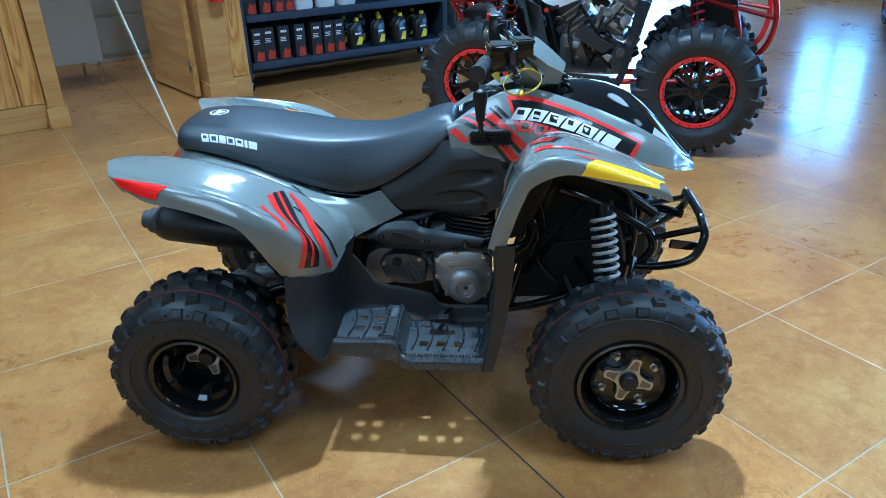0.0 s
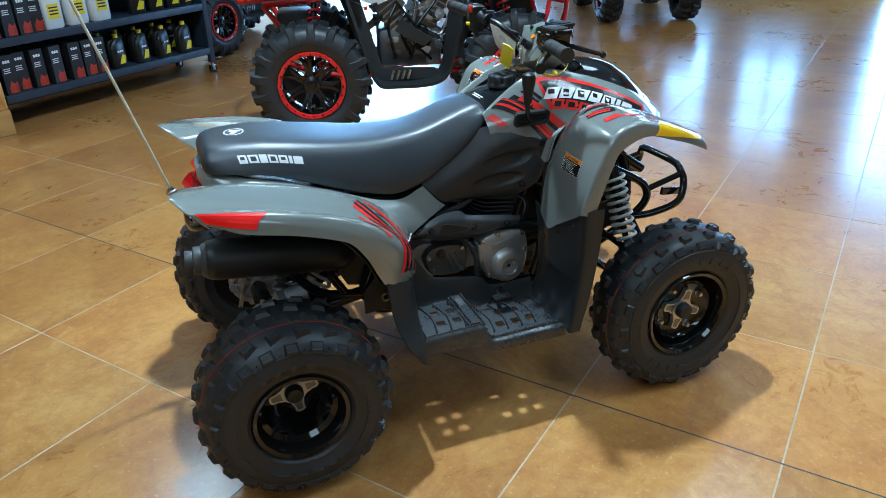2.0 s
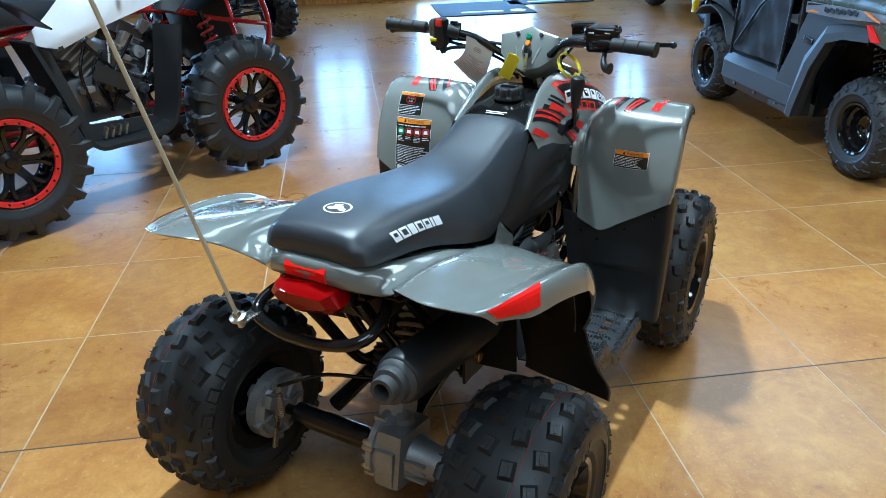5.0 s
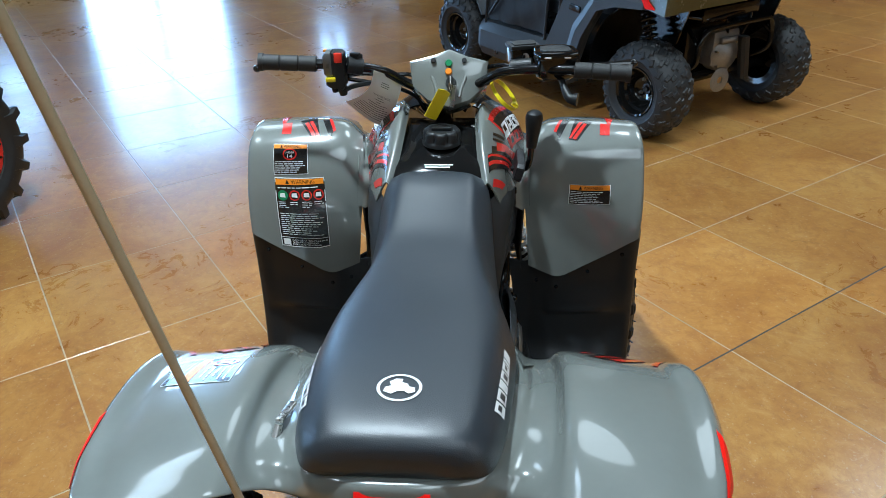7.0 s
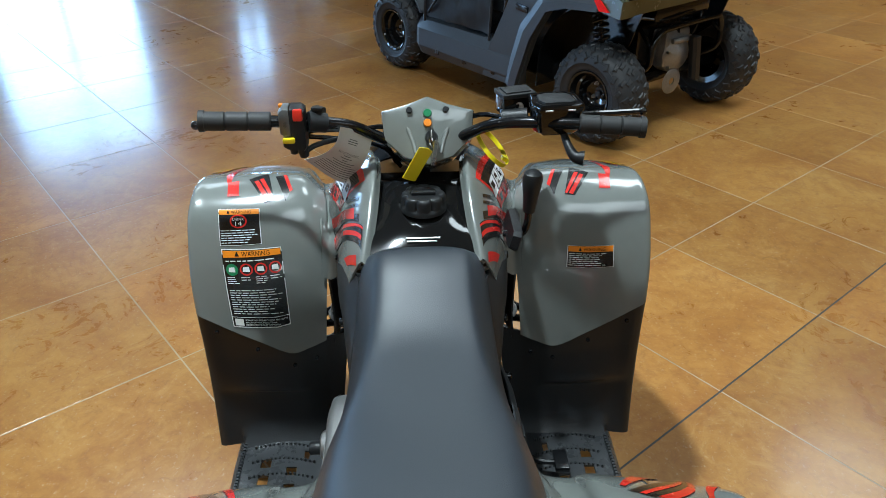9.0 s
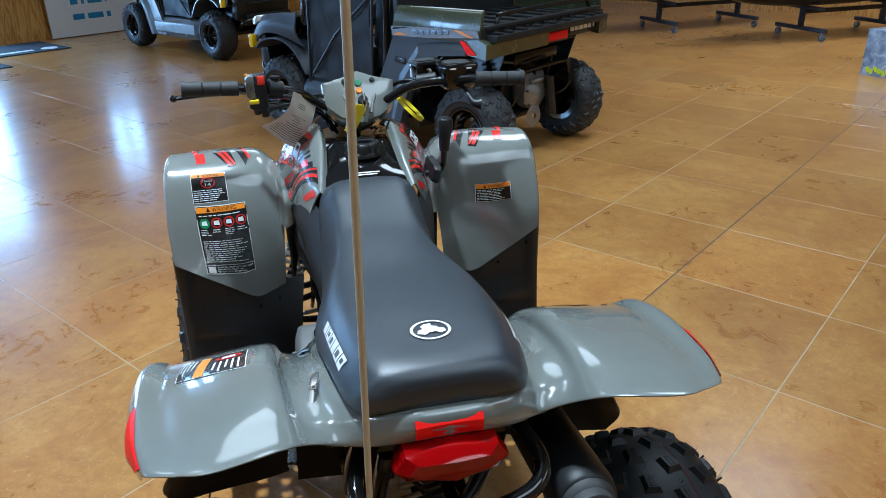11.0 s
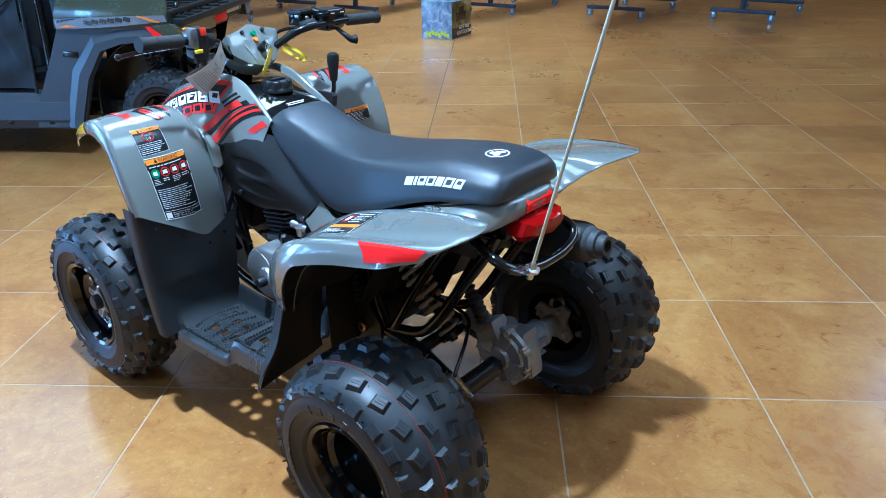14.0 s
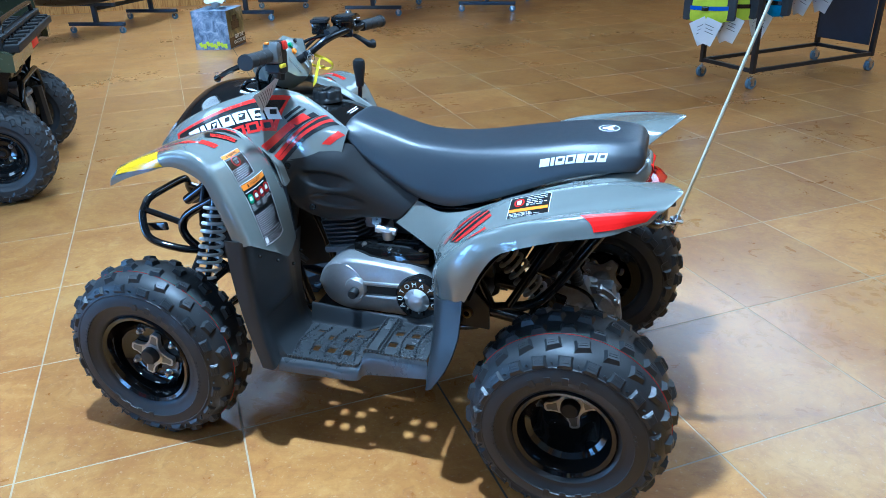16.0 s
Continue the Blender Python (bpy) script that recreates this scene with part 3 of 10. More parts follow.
# the added fill lamps get the same round housing as the spotlights
for x, y, watts, *size in LAMPS:
    lamp = thing("ceiling_light", "round warm white ceiling light in a metal housing", "ceiling light", "ceiling lights", pose(x, y, CEILING))
    bm = bmesh.new()
    grow = size[0] / 2 - 0.15 if size else 0.0 if x < 1 else 0.58
    add_lathe(bm, [(0.0, -0.004), (0.19 + grow, -0.004), (0.21 + grow, -0.03), (0.21 + grow, -0.11), (0.195 + grow, -0.11), (0.19 + grow, -0.03), (0.0, -0.03)], Matrix(), 32)
    part("housing", bm, BARE_STEEL, lamp)

# ---------------------------------------------------------------- wheels
def lug(w, l, h, slot=True, taper=0.84, nose=0.0):
    """One tread block on a splayed foot, z outwards, with a shallow slot in its face; nose: how far one end is pointed."""
    b = bmesh.new()
    plan = [(-1, -1), (1, -1), (1, 1), (0, 1 + nose), (-1, 1)] if nose else [(-1, -1), (1, -1), (1, 1), (-1, 1)]
    n = len(plan)
    lo = [b.verts.new((sx * w / 2 * 1.38, sy * l / 2 * 1.30, -0.005)) for sx, sy in plan]
    mid = [b.verts.new((sx * w / 2 * 1.04, sy * l / 2 * 1.03, h * 0.35)) for sx, sy in plan]
    hi = [b.verts.new((sx * w / 2 * taper, sy * l / 2 * taper, h)) for sx, sy in plan]
    for k in range(n):
        j = (k + 1) % n
        b.faces.new((lo[k], lo[j], mid[j], mid[k]))
        b.faces.new((mid[k], mid[j], hi[j], hi[k]))
    b.faces.new(hi)
    if slot:
        rim = [b.verts.new((sx * w * 0.09, sy * l * 0.27, h + 0.0002)) for sx, sy in ((-1, -1), (1, -1), (1, 1), (-1, 1))]
        low = [b.verts.new((sx * w * 0.09, sy * l * 0.27, h + 0.0012)) for sx, sy in ((-1, -1), (1, -1), (1, 1), (-1, 1))]
        out = [b.verts.new((sx * w * 0.15, sy * l * 0.33, h + 0.0012)) for sx, sy in ((-1, -1), (1, -1), (1, 1), (-1, 1))]
        foot = [b.verts.new((sx * w * 0.17, sy * l * 0.35, h - 0.0004)) for sx, sy in ((-1, -1), (1, -1), (1, 1), (-1, 1))]
        for k in range(4):
            j = (k + 1) % 4
            b.faces.new((rim[k], rim[j], low[j], low[k]))
            b.faces.new((low[k], low[j], out[j], out[k]))
            b.faces.new((out[k], out[j], foot[j], foot[k]))
    return b


def carcass(R, w):
    """Fractions of the width and radii from the middle of the tread to the widest place of the side wall."""
    return [(0.0, R - 0.009), (0.13, R - 0.0102), (0.25, R - 0.0140), (0.34, R - 0.0205), (0.41, R - 0.0305), (0.455, R - 0.0430), (0.485, R - 0.0580), (0.505, R - 0.0760)]


def tyre_profile(R, w, bead):
    side = [(bead - 0.004, 0.37), (bead + 0.004, 0.425), (bead + 0.012, 0.455), (bead + 0.019, 0.458), (bead + 0.025, 0.468), (bead + 0.040, 0.497), ((bead + R - 0.076) / 2 + 0.014, 0.510)]
    half = side + [(r, f) for f, r in reversed(carcass(R, w)[1:])]
    return [(r, -h * w) for r, h in half] + [(r, h * w) for r, h in reversed(half)]


def on_carcass(R, w, f):
    """Radius of the carcass at a fraction f across the width, and its lean there in degrees."""
    table = carcass(R, w)
    a = min(abs(f), 0.5)
    for (f0, r0), (f1, r1) in zip(table, table[1:]):
        if a <= f1:
            t = (a - f0) / (f1 - f0)
            return r0 + (r1 - r0) * t, math.degrees(math.atan2(r0 - r1, (f1 - f0) * w)) * (1 if f > 0 else -1)
    return table[-1][1], 80.0 * (1 if f > 0 else -1)


def tyre_mesh(R, w, bead, style):
    bm = bmesh.new()
    add_lathe(bm, tyre_profile(R - (0.022 if style == "chevron" else 0.0), w, bead), Matrix(), 64)
    rnd = random.Random(7)
    if style == "chevron":
        n = 17
        for k in range(n):
            for s in (-1, 1):
                a = 2 * math.pi * (k + (0.5 if s > 0 else 0)) / n
                for f0, f1, tw in ((0.06, 0.62, 0.038), (0.62, 1.04, 0.046)):
                    pts = []
                    for f in (f0, (f0 + f1) / 2, f1):
                        h = s * f * w * 0.5
                        r = R - 0.034 - (0.055 if f > 0.9 else 0.0) - 0.02 * f
                        ang = a + (0.10 if f < 0.5 else 0.13) * (f if f < 0.62 else 0.62)
                        pts.append((r, ang, h))
                    for (ra, aa, ha), (rb, ab, hb) in zip(pts, pts[1:]):
                        pa, pb = V(ra * math.cos(aa), ra * math.sin(aa), ha), V(rb * math.cos(ab), rb * math.sin(ab), hb)
                        out = V(math.cos(aa), math.sin(aa), 0)
                        way = (pb - pa)
                        side = way.cross(out).normalized() * tw / 2
                        deep = out * 0.034
                        lo = [pa - side * 1.3, pa + side * 1.3, pb + side * 1.3, pb - side * 1.3]
                        hi = [p + deep - (p - (pa + pb) / 2) * 0.12 for p in (pa - side * 0.8, pa + side * 0.8, pb + side * 0.8, pb - side * 0.8)]
                        lo = [p - out * 0.012 for p in lo]
                        va, vb = [bm.verts.new(p) for p in lo], [bm.verts.new(p) for p in hi]
                        bm.faces.new(vb)
                        for q in range(4):
                            bm.faces.new((va[q], va[(q + 1) % 4], vb[(q + 1) % 4], vb[q]))
        return bm
    # rows of blocks: place across the width, width, length, height, count, start, turn, nose
    if style == "trail":
        rows = []
        for f, ph in ((-0.43, 0.0), (-0.21, 0.5), (0.0, 0.0), (0.21, 0.5), (0.43, 0.0)):
            rows += [(f - 0.050, 0.020, 0.034, 0.006, 18, ph, 34, 0.0), (f + 0.050, 0.020, 0.034, 0.006, 18, ph + 0.42, 34, 0.0)]
    elif style == "rear":
        rows = [(-0.455, 0.024, 0.030, 0.006, 22, 0.25, 0, 0.0), (-0.31, 0.026, 0.032, 0.009, 22, 0.75, -16, 0.0), (-0.105, 0.026, 0.032, 0.010, 22, 0.1, -10, 0.0),
                (0.105, 0.026, 0.032, 0.010, 22, 0.6, 10, 0.0), (0.31, 0.026, 0.032, 0.009, 22, 0.0, 16, 0.0), (0.455, 0.024, 0.030, 0.006, 22, 0.5, 0, 0.0)]
    else:
        rows = [(-0.445, 0.020, 0.030, 0.006, 19, 0.0, 0, 0.0), (-0.31, 0.023, 0.026, 0.009, 19, 0.5, -12, 0.4), (-0.11, 0.023, 0.026, 0.010, 19, 0.05, -10, 0.4),
                (0.11, 0.023, 0.026, 0.010, 19, 0.55, 10, 0.4), (0.31, 0.023, 0.026, 0.009, 19, 0.05, 12, 0.4), (0.445, 0.020, 0.030, 0.006, 19, 0.55, 0, 0.0)]
    for f, lw, ll, lh, n, ph, turn, nose in rows:
        b = lug(lw, ll, lh, style != "trail", 0.84, nose)
        r, lean = on_carcass(R, w, f)
        for k in range(n):
            a = 2 * math.pi * (k + ph) / n
            tw = rnd.uniform(-3, 3) + turn
            m = pose(0, 0, f * w, 0, 0, math.degrees(a)) @ pose(r, 0, 0, 0, 90 - lean, 0) @ pose(0, 0, 0, 0, 0, 90 + tw if style == "trail" else tw)
            merge(bm, b.copy(), m)
        b.free()
    # the mould line round each shoulder, with short branches up to the outer blocks
    for s in (-1, 1):
        add_lathe(bm, [(R - 0.0605, s * w * 0.486), (R - 0.0585, s * w * 0.4925), (R - 0.0560, s * w * 0.4905), (R - 0.0545, s * w * 0.476)], Matrix(), 72)
        n = rows[0][4]
        for k in range(n):
            a = 2 * math.pi * (k + rows[-1 if s > 0 else 0][5] + 0.5) / n
            m = pose(0, 0, 0, 0, 0, math.degrees(a)) @ pose(R - 0.0475, 0, s * w * 0.462, 0, -48 * s, 0)
            add_box(bm, m.translation, (0.024, 0.003, 0.004), m.to_3x3().to_4x4(), 0.001)
    if style in ("front", "rear"):
        for k in range(260):
            a, f = rnd.uniform(0, 2 * math.pi), rnd.choice((-0.47, -0.44, -0.30, -0.1, 0.1, 0.30, 0.44, 0.47))
            r = on_carcass(R, w, f)[0] + 0.004
            h = f * w + rnd.uniform(-0.008, 0.008)
            base = V(r * math.cos(a), r * math.sin(a), h)
            out = V(math.cos(a), math.sin(a), f * 0.9 + rnd.uniform(-0.3, 0.3)).normalized()
            side = out.orthogonal().normalized() * 0.0006
            turn = out.cross(side)
            lo = [bm.verts.new(base + side), bm.verts.new(base - side * 0.5 + turn), bm.verts.new(base - side * 0.5 - turn)]
            tip = bm.verts.new(base + out * rnd.uniform(0.007, 0.012))
            for q in range(3):
                bm.faces.new((lo[q], lo[(q + 1) % 3], tip))
    return bm


def rim_mesh(rr, w, dish):
    """A pressed steel rim: outer lip, barrel and a sunken centre disc. z points out of the wheel."""
    o = w * 0.40
    bm = bmesh.new()
    prof = [(rr - 0.006, o - 0.016), (rr + 0.008, o - 0.006), (rr + 0.012, o + 0.004), (rr + 0.008, o + 0.010), (rr - 0.002, o + 0.006), (rr - 0.010, o - 0.010), (rr - 0.014, o - 0.030),
            (rr - 0.026, o - 0.040), (rr - 0.030, o - dish * 0.55), (rr - 0.036, o - dish * 0.75), (rr - 0.050, o - dish * 0.92), (rr - 0.062, o - dish), (0.034, o - dish), (0.030, o - dish - 0.002), (0.0, o - dish - 0.002)]
    add_lathe(bm, prof, Matrix(), 48)
    back = [(rr - 0.028, o - dish * 0.5), (rr - 0.02, -o), (rr + 0.012, -o - 0.004), (rr + 0.008, -o + 0.012), (rr - 0.012, -o + 0.02), (rr - 0.02, o - dish * 0.4)]
    add_lathe(bm, back, Matrix(), 48)
    return bm


def wheel(parent, at, R, w, rr, dish, style, hub, group_rim=None, tyre_mat=None):
    """Wheel on the local z axis, pointing outwards: rim, tyre, hub, nuts."""
    rim = part("wheel", rim_mesh(rr, w, dish), GLOSS_BLACK, parent, "gloss black steel rim", 35, at)
    part("tyre", tyre_mesh(R, w, rr + 0.010, style), tyre_mat or RUBBER, rim, "black knobbly tyre", 35)
    if style in ("front", "rear"):
        for f, mat in ((0.185, RED_PRINT), (0.160, GREEN_PRINT)):
            b = bmesh.new()
            r = R - 0.0118 + 0.0006
            add_lathe(b, [(r - 0.001, f * w), (r + 0.0006, f * w), (r + 0.0006, f * w + 0.0004), (r - 0.001, f * w + 0.0004)], Matrix(), 72)
            part("paint_line", b, mat, rim, "thin factory paint line round the tread")
        # raised sidewall writing, unreadable: short bars in two arcs
        rm = (rr + 0.010 + R - 0.076) / 2 + 0.016
        for start, count in ((0.5, 4), (2.4, 9), (3.6, 4), (5.3, 9)):
            for k in range(count):
                a = start + k * 0.021 / rm * (1.9 if count == 4 else 0.6)
                b = bmesh.new()
                big = count == 4
                add_box(b, (0, 0, 0), (0.020 if big else 0.008, 0.015 if big else 0.006, 0.0034), pose(rm * math.cos(a), rm * math.sin(a), 0.5065 * w, 0, 0, math.degrees(a)), 0.0008)
                part("raised_mark", b, RUBBER, rim, "", 0)
    z = w * 0.40 - dish
    if hub == "cross":
        bm = bmesh.new()
        add_cyl(bm, (0, 0, z), (0, 0, z + 0.018), 0.034, seg=24)
        part("hub", bm, CAST, rim, "cast alloy four-armed hub", 30)
        for k in range(4):
            m = pose(0, 0, z, 0, 0, 90 * k + 7 + 45)
            bm = bmesh.new()
            add_plate(bm, [m @ V(x, y, 0.017) for x, y in ((0.024, -0.021), (0.048, -0.013), (0.062, -0.013), (0.067, -0.007), (0.067, 0.007), (0.062, 0.013), (0.048, 0.013), (0.024, 0.021))], (0, 0, 1), 0.015)
            part("hub_arm", bm, CAST, rim, "", 30)
            bm = bmesh.new()
            add_plate(bm, [m @ V(x, y, 0.0176) for x, y in ((0.034, -0.012), (0.050, -0.008), (0.058, -0.008), (0.061, -0.004), (0.061, 0.004), (0.058, 0.008), (0.050, 0.008), (0.034, 0.012))], (0, 0, 1), 0.002)
            part("hub_pocket", bm, FIN, rim, "", 0)
        bm = bmesh.new()
        add_lathe(bm, [(0.0, z + 0.040), (0.020, z + 0.039), (0.024, z + 0.034), (0.026, z), (0.0, z)], Matrix(), 24)
        part("cap", bm, BLACK_PLASTIC, rim, "black rubber centre cap")
    else:
        bm = bmesh.new()
        add_lathe(bm, [(0.0, z + 0.022), (0.014, z + 0.022), (0.017, z + 0.012), (0.030, z + 0.010), (0.034, z)], Matrix(), 24)
        part("hub", bm, BLACK_PLASTIC, rim, "black hub cap")
    for k in range(4):
        a = math.radians(45 + 90 * k) + (0.12 - math.pi / 4 if hub == "cross" else 0)
        rad = 0.074 if hub == "cross" else 0.052
        bm = bmesh.new()
        add_lathe(bm, [(0.0, 0.018), (0.006, 0.017), (0.008, 0.012), (0.009, 0.006), (0.012, 0.004), (0.012, 0.0)], pose(rad * math.cos(a), rad * math.sin(a), z), 8)
        part("wheel_nut", bm, BARE_STEEL, rim)
    return rim

# ---------------------------------------------------------------- the grey youth quad
quad = thing("quad_bike", "grey and black youth quad bike with red and black graphics", "quad bike", "", pose(0, -0.004, 0))


def sample(net, u, v):
    """A point and normal of a dense net at fractions u, v."""
    nu, nv = len(net) - 1, len(net[0]) - 1
    a, b = min(max(u, 0), 1) * nu, min(max(v, 0), 1) * nv
    i, j = min(int(a), nu - 1), min(int(b), nv - 1)
    f, g = a - i, b - j
    p = net[i][j].lerp(net[i + 1][j], f).lerp(net[i][j + 1].lerp(net[i + 1][j + 1], f), g)
    n = (net[i + 1][j] - net[i][j]).cross(net[i][j + 1] - net[i][j])
    return p, n.normalized() if n.length > 1e-9 else V(0, 0, 1)


def sticker(bm, net, quad_uv, lift=0.0012, n=6, m=6, outward=None):
    """A patch of film laid on a net, given by its four corners in u, v."""
    (a, b), (c, d), (e, f), (g, h) = quad_uv
    rows = []
    for i in range(n + 1):
        s = i / n
        row = []
        for j in range(m + 1):
            t = j / m
            u = (a * (1 - t) + c * t) * (1 - s) + (g * (1 - t) + e * t) * s
            v = (b * (1 - t) + d * t) * (1 - s) + (h * (1 - t) + f * t) * s
            p, nn = sample(net, u, v)
            if outward is not None and nn.dot(outward) < 0:
                nn = -nn
            row.append(p + nn * lift)
        rows.append(row)
    add_net(bm, rows)


def near(net, target):
    """The u, v of the net point nearest to a place."""
    t = Vector(target)
    best = min((((p - t).length, i, j) for i, r in enumerate(net) for j, p in enumerate(r)))
    return best[1] / (len(net) - 1), best[2] / (len(net[0]) - 1)


def lay(net, corners):
    """u, v of the net points nearest to some places, refined between the net's knots."""
    out = []
    for c in corners:
        c = Vector(c)
        u, v = near(net, c)
        for _ in range(4):
            p, _n = sample(net, u, v)
            pu, pv = (sample(net, u + 0.004, v)[0] - p) / 0.004, (sample(net, u, v + 0.004)[0] - p) / 0.004
            d = c - p
            a, b, e = pu.dot(pu), pu.dot(pv), pv.dot(pv)
            det = a * e - b * b
            if abs(det) < 1e-12:
                break
            u += max(-0.05, min(0.05, (d.dot(pu) * e - d.dot(pv) * b) / det))
            v += max(-0.05, min(0.05, (d.dot(pv) * a - d.dot(pu) * b) / det))
            u, v = min(max(u, 0.0), 0.995), min(max(v, 0.0), 0.995)
        out.append((u, v))
    return out


def inside(corners, x, y):
    """A place in a four-cornered patch (top left, top right, bottom right, bottom left); y runs down."""
    (a, b), (c, d), (e, f), (g, h) = corners
    return ((a * (1 - x) + c * x) * (1 - y) + (g * (1 - x) + e * x) * y, (b * (1 - x) + d * x) * (1 - y) + (h * (1 - x) + f * x) * y)


def window(corners, x0, y0, x1, y1):
    return [inside(corners, x, y) for x, y in ((x0, y0), (x1, y0), (x1, y1), (x0, y1))]


def film_on(name, net, corners, mat, parent, lift, out, n=4, m=6, label=""):
    b = bmesh.new()
    sticker(b, net, corners, lift, n, m, out)
    return part(name, b, mat, parent, label, 0)


def word(text, net, corners, box, mat, parent, lift, out):
    """Words in the built-in font, bent onto a net inside a window of a patch."""
    cu = bpy.data.curves.new("word", "FONT")
    cu.body, cu.resolution_u = text, 2
    tmp = new("word", cu)
    me = bpy.data.meshes.new_from_object(tmp.evaluated_get(bpy.context.evaluated_depsgraph_get()))
    bpy.data.objects.remove(tmp)
    bpy.data.curves.remove(cu)
    xs, ys = [v.co.x for v in me.vertices], [v.co.y for v in me.vertices]
    x0, y0, x1, y1 = box
    for v in me.vertices:
        fx, fy = (v.co.x - min(xs)) / (max(xs) - min(xs)), 1 - (v.co.y - min(ys)) / (max(ys) - min(ys))
        p, nn = sample(net, *inside(corners, x0 + (x1 - x0) * fx, y0 + (y1 - y0) * fy))
        if nn.dot(out) < 0:
            nn = -nn
        v.co = p + nn * lift
    me.materials.clear()
    me.materials.append(mat)
    ob = new("lettering", me)
    ob.parent = parent
    return ob


def disc_film(name, net, corners, cx, cy, rx, ry, mat, parent, lift, out, hole=0.0, seg=22):
    b = bmesh.new()
    rows = []
    for k in range(seg):
        a = 2 * math.pi * k / seg
        row = []
        for f in (max(hole, 0.001), 1.0):
            p, nn = sample(net, *inside(corners, cx + rx * f * math.cos(a), cy + ry * f * math.sin(a)))
            row.append(p + (nn if nn.dot(out) > 0 else -nn) * lift)
        rows.append(row)
    add_net(b, rows, close_u=True)
    return part(name, b, mat, parent, "", 0)


def text_lines(net, corners, box, rows, mat, parent, lift, out, seed=1):
    """Unreadable small print: thin bars of uneven length."""
    r = random.Random(seed)
    x0, y0, x1, y1 = box
    b = bmesh.new()
    step = (y1 - y0) / rows
    for k in range(rows):
        x = x0
        end = x1 - (x1 - x0) * r.uniform(0.0, 0.35)
        while x < end - 0.02:
            w = r.uniform(0.05, 0.16)
            sticker(b, net, window(corners, x, y0 + step * k + step * 0.28, min(x + w, end), y0 + step * k + step * 0.60), lift, 1, 2, out)
            x += w + 0.022
    return part("small_print", b, mat, parent, "", 0)


def warning_label(net, corners, parent, out, kind):
    """A black safety label with an orange heading."""
    uv = lay(net, [(x, y + 0.004, z) for x, y, z in corners])
    base = film_on("safety_label", net, uv, BLACK_PRINT, quad, 0.0010, out, 8, 8, "black safety label with orange heading")
    b = bmesh.new()
    for q in ((0.0, 0.0, 1.0, 0.012), (0.0, 0.988, 1.0, 1.0), (0.0, 0.0, 0.014, 1.0), (0.986, 0.0, 1.0, 1.0)):
        sticker(b, net, window(uv, *q), 0.0013, 4, 4, out)
    part("border", b, WHITE_PRINT, base, "", 0)
    head = {"small": 0.17, "big": 0.10, "wide": 0.28, "rear": 0.0}[kind]
    if head:
        film_on("heading", net, window(uv, 0.02, 0.02, 0.98, head), ORANGE_PRINT, base, 0.0014, out)
        word("WARNING", net, uv, (0.34, head * 0.28, 0.80, head * 0.88), BLACK_PRINT, base, 0.0018, out)
        film_on("triangle", net, [inside(uv, x, y) for x, y in ((0.265, head * 0.26), (0.27, head * 0.26), (0.305, head * 0.86), (0.23, head * 0.86))], BLACK_PRINT, base, 0.0018, out, 1, 1)
    if kind == "small":
        disc_film("ring", net, uv, 0.5, 0.36, 0.20, 0.19, RED_PRINT, base, 0.0015, out, 0.80)
        word("UNDER", net, uv, (0.37, 0.27, 0.63, 0.34), WHITE_PRINT, base, 0.0018, out)
        word("14", net, uv, (0.43, 0.37, 0.58, 0.48), WHITE_PRINT, base, 0.0018, out)
        text_lines(net, uv, (0.05, 0.58, 0.97, 0.96), 6, WHITE_PRINT, base, 0.0016, out, 3)
    elif kind == "big":
        text_lines(net, uv, (0.06, 0.125, 0.96, 0.165), 1, WHITE_PRINT, base, 0.0016, out, 4)
        for k in range(4):
            cx = 0.155 + 0.235 * k
            disc_film("ring", net, uv, cx, 0.25, 0.105, 0.075, GREEN_PRINT if k == 0 else RED_PRINT, base, 0.0015, out, 0.0 if k == 0 else 0.76)
            film_on("pictogram", net, [inside(uv, cx + dx, 0.25 + dy) for dx, dy in ((-0.05, -0.03), (0.045, -0.035), (0.055, 0.03), (-0.06, 0.025))], WHITE_PRINT, base, 0.0017, out, 2, 2)
            text_lines(net, uv, (cx - 0.10, 0.335, cx + 0.10, 0.335 + (0.10 if k % 2 == 0 else 0.06)), 4 if k % 2 == 0 else 2, WHITE_PRINT, base, 0.0016, out, 5 + k)
        text_lines(net, uv, (0.06, 0.50, 0.97, 0.83), 11, WHITE_PRINT, base, 0.0016, out, 9)
        film_on("rule", net, window(uv, 0.02, 0.86, 0.98, 0.866), WHITE_PRINT, base, 0.0014, out, 1, 4)
        film_on("print_block", net, window(uv, 0.05, 0.885, 0.20, 0.975), PAPER, base, 0.0014, out, 2, 2)
        for k, w in enumerate(("SCAN CODE FOR PRODUCT AND SAFETY", "INFORMATION. FOLLOW ALL", "INSTRUCTIONS AND WARNINGS.")):
            word(w, net, uv, (0.235, 0.888 + 0.031 * k, 0.235 + (0.72, 0.52, 0.58)[k], 0.908 + 0.031 * k), WHITE_PRINT, base, 0.0016, out)
    elif kind == "wide":
        text_lines(net, uv, (0.04, 0.33, 0.96, 0.94), 7, WHITE_PRINT, base, 0.0016, out, 12)
    else:
        disc_film("ring", net, uv, 0.28, 0.24, 0.14, 0.17, RED_PRINT, base, 0.0015, out, 0.72)
        film_on("pictogram", net, window(uv, 0.22, 0.16, 0.34, 0.32), WHITE_PRINT, base, 0.0017, out, 1, 1)
        text_lines(net, uv, (0.48, 0.06, 0.96, 0.42), 5, WHITE_PRINT, base, 0.0016, out, 14)
        film_on("heading", net, window(uv, 0.03, 0.48, 0.97, 0.62), ORANGE_PRINT, base, 0.0014, out)
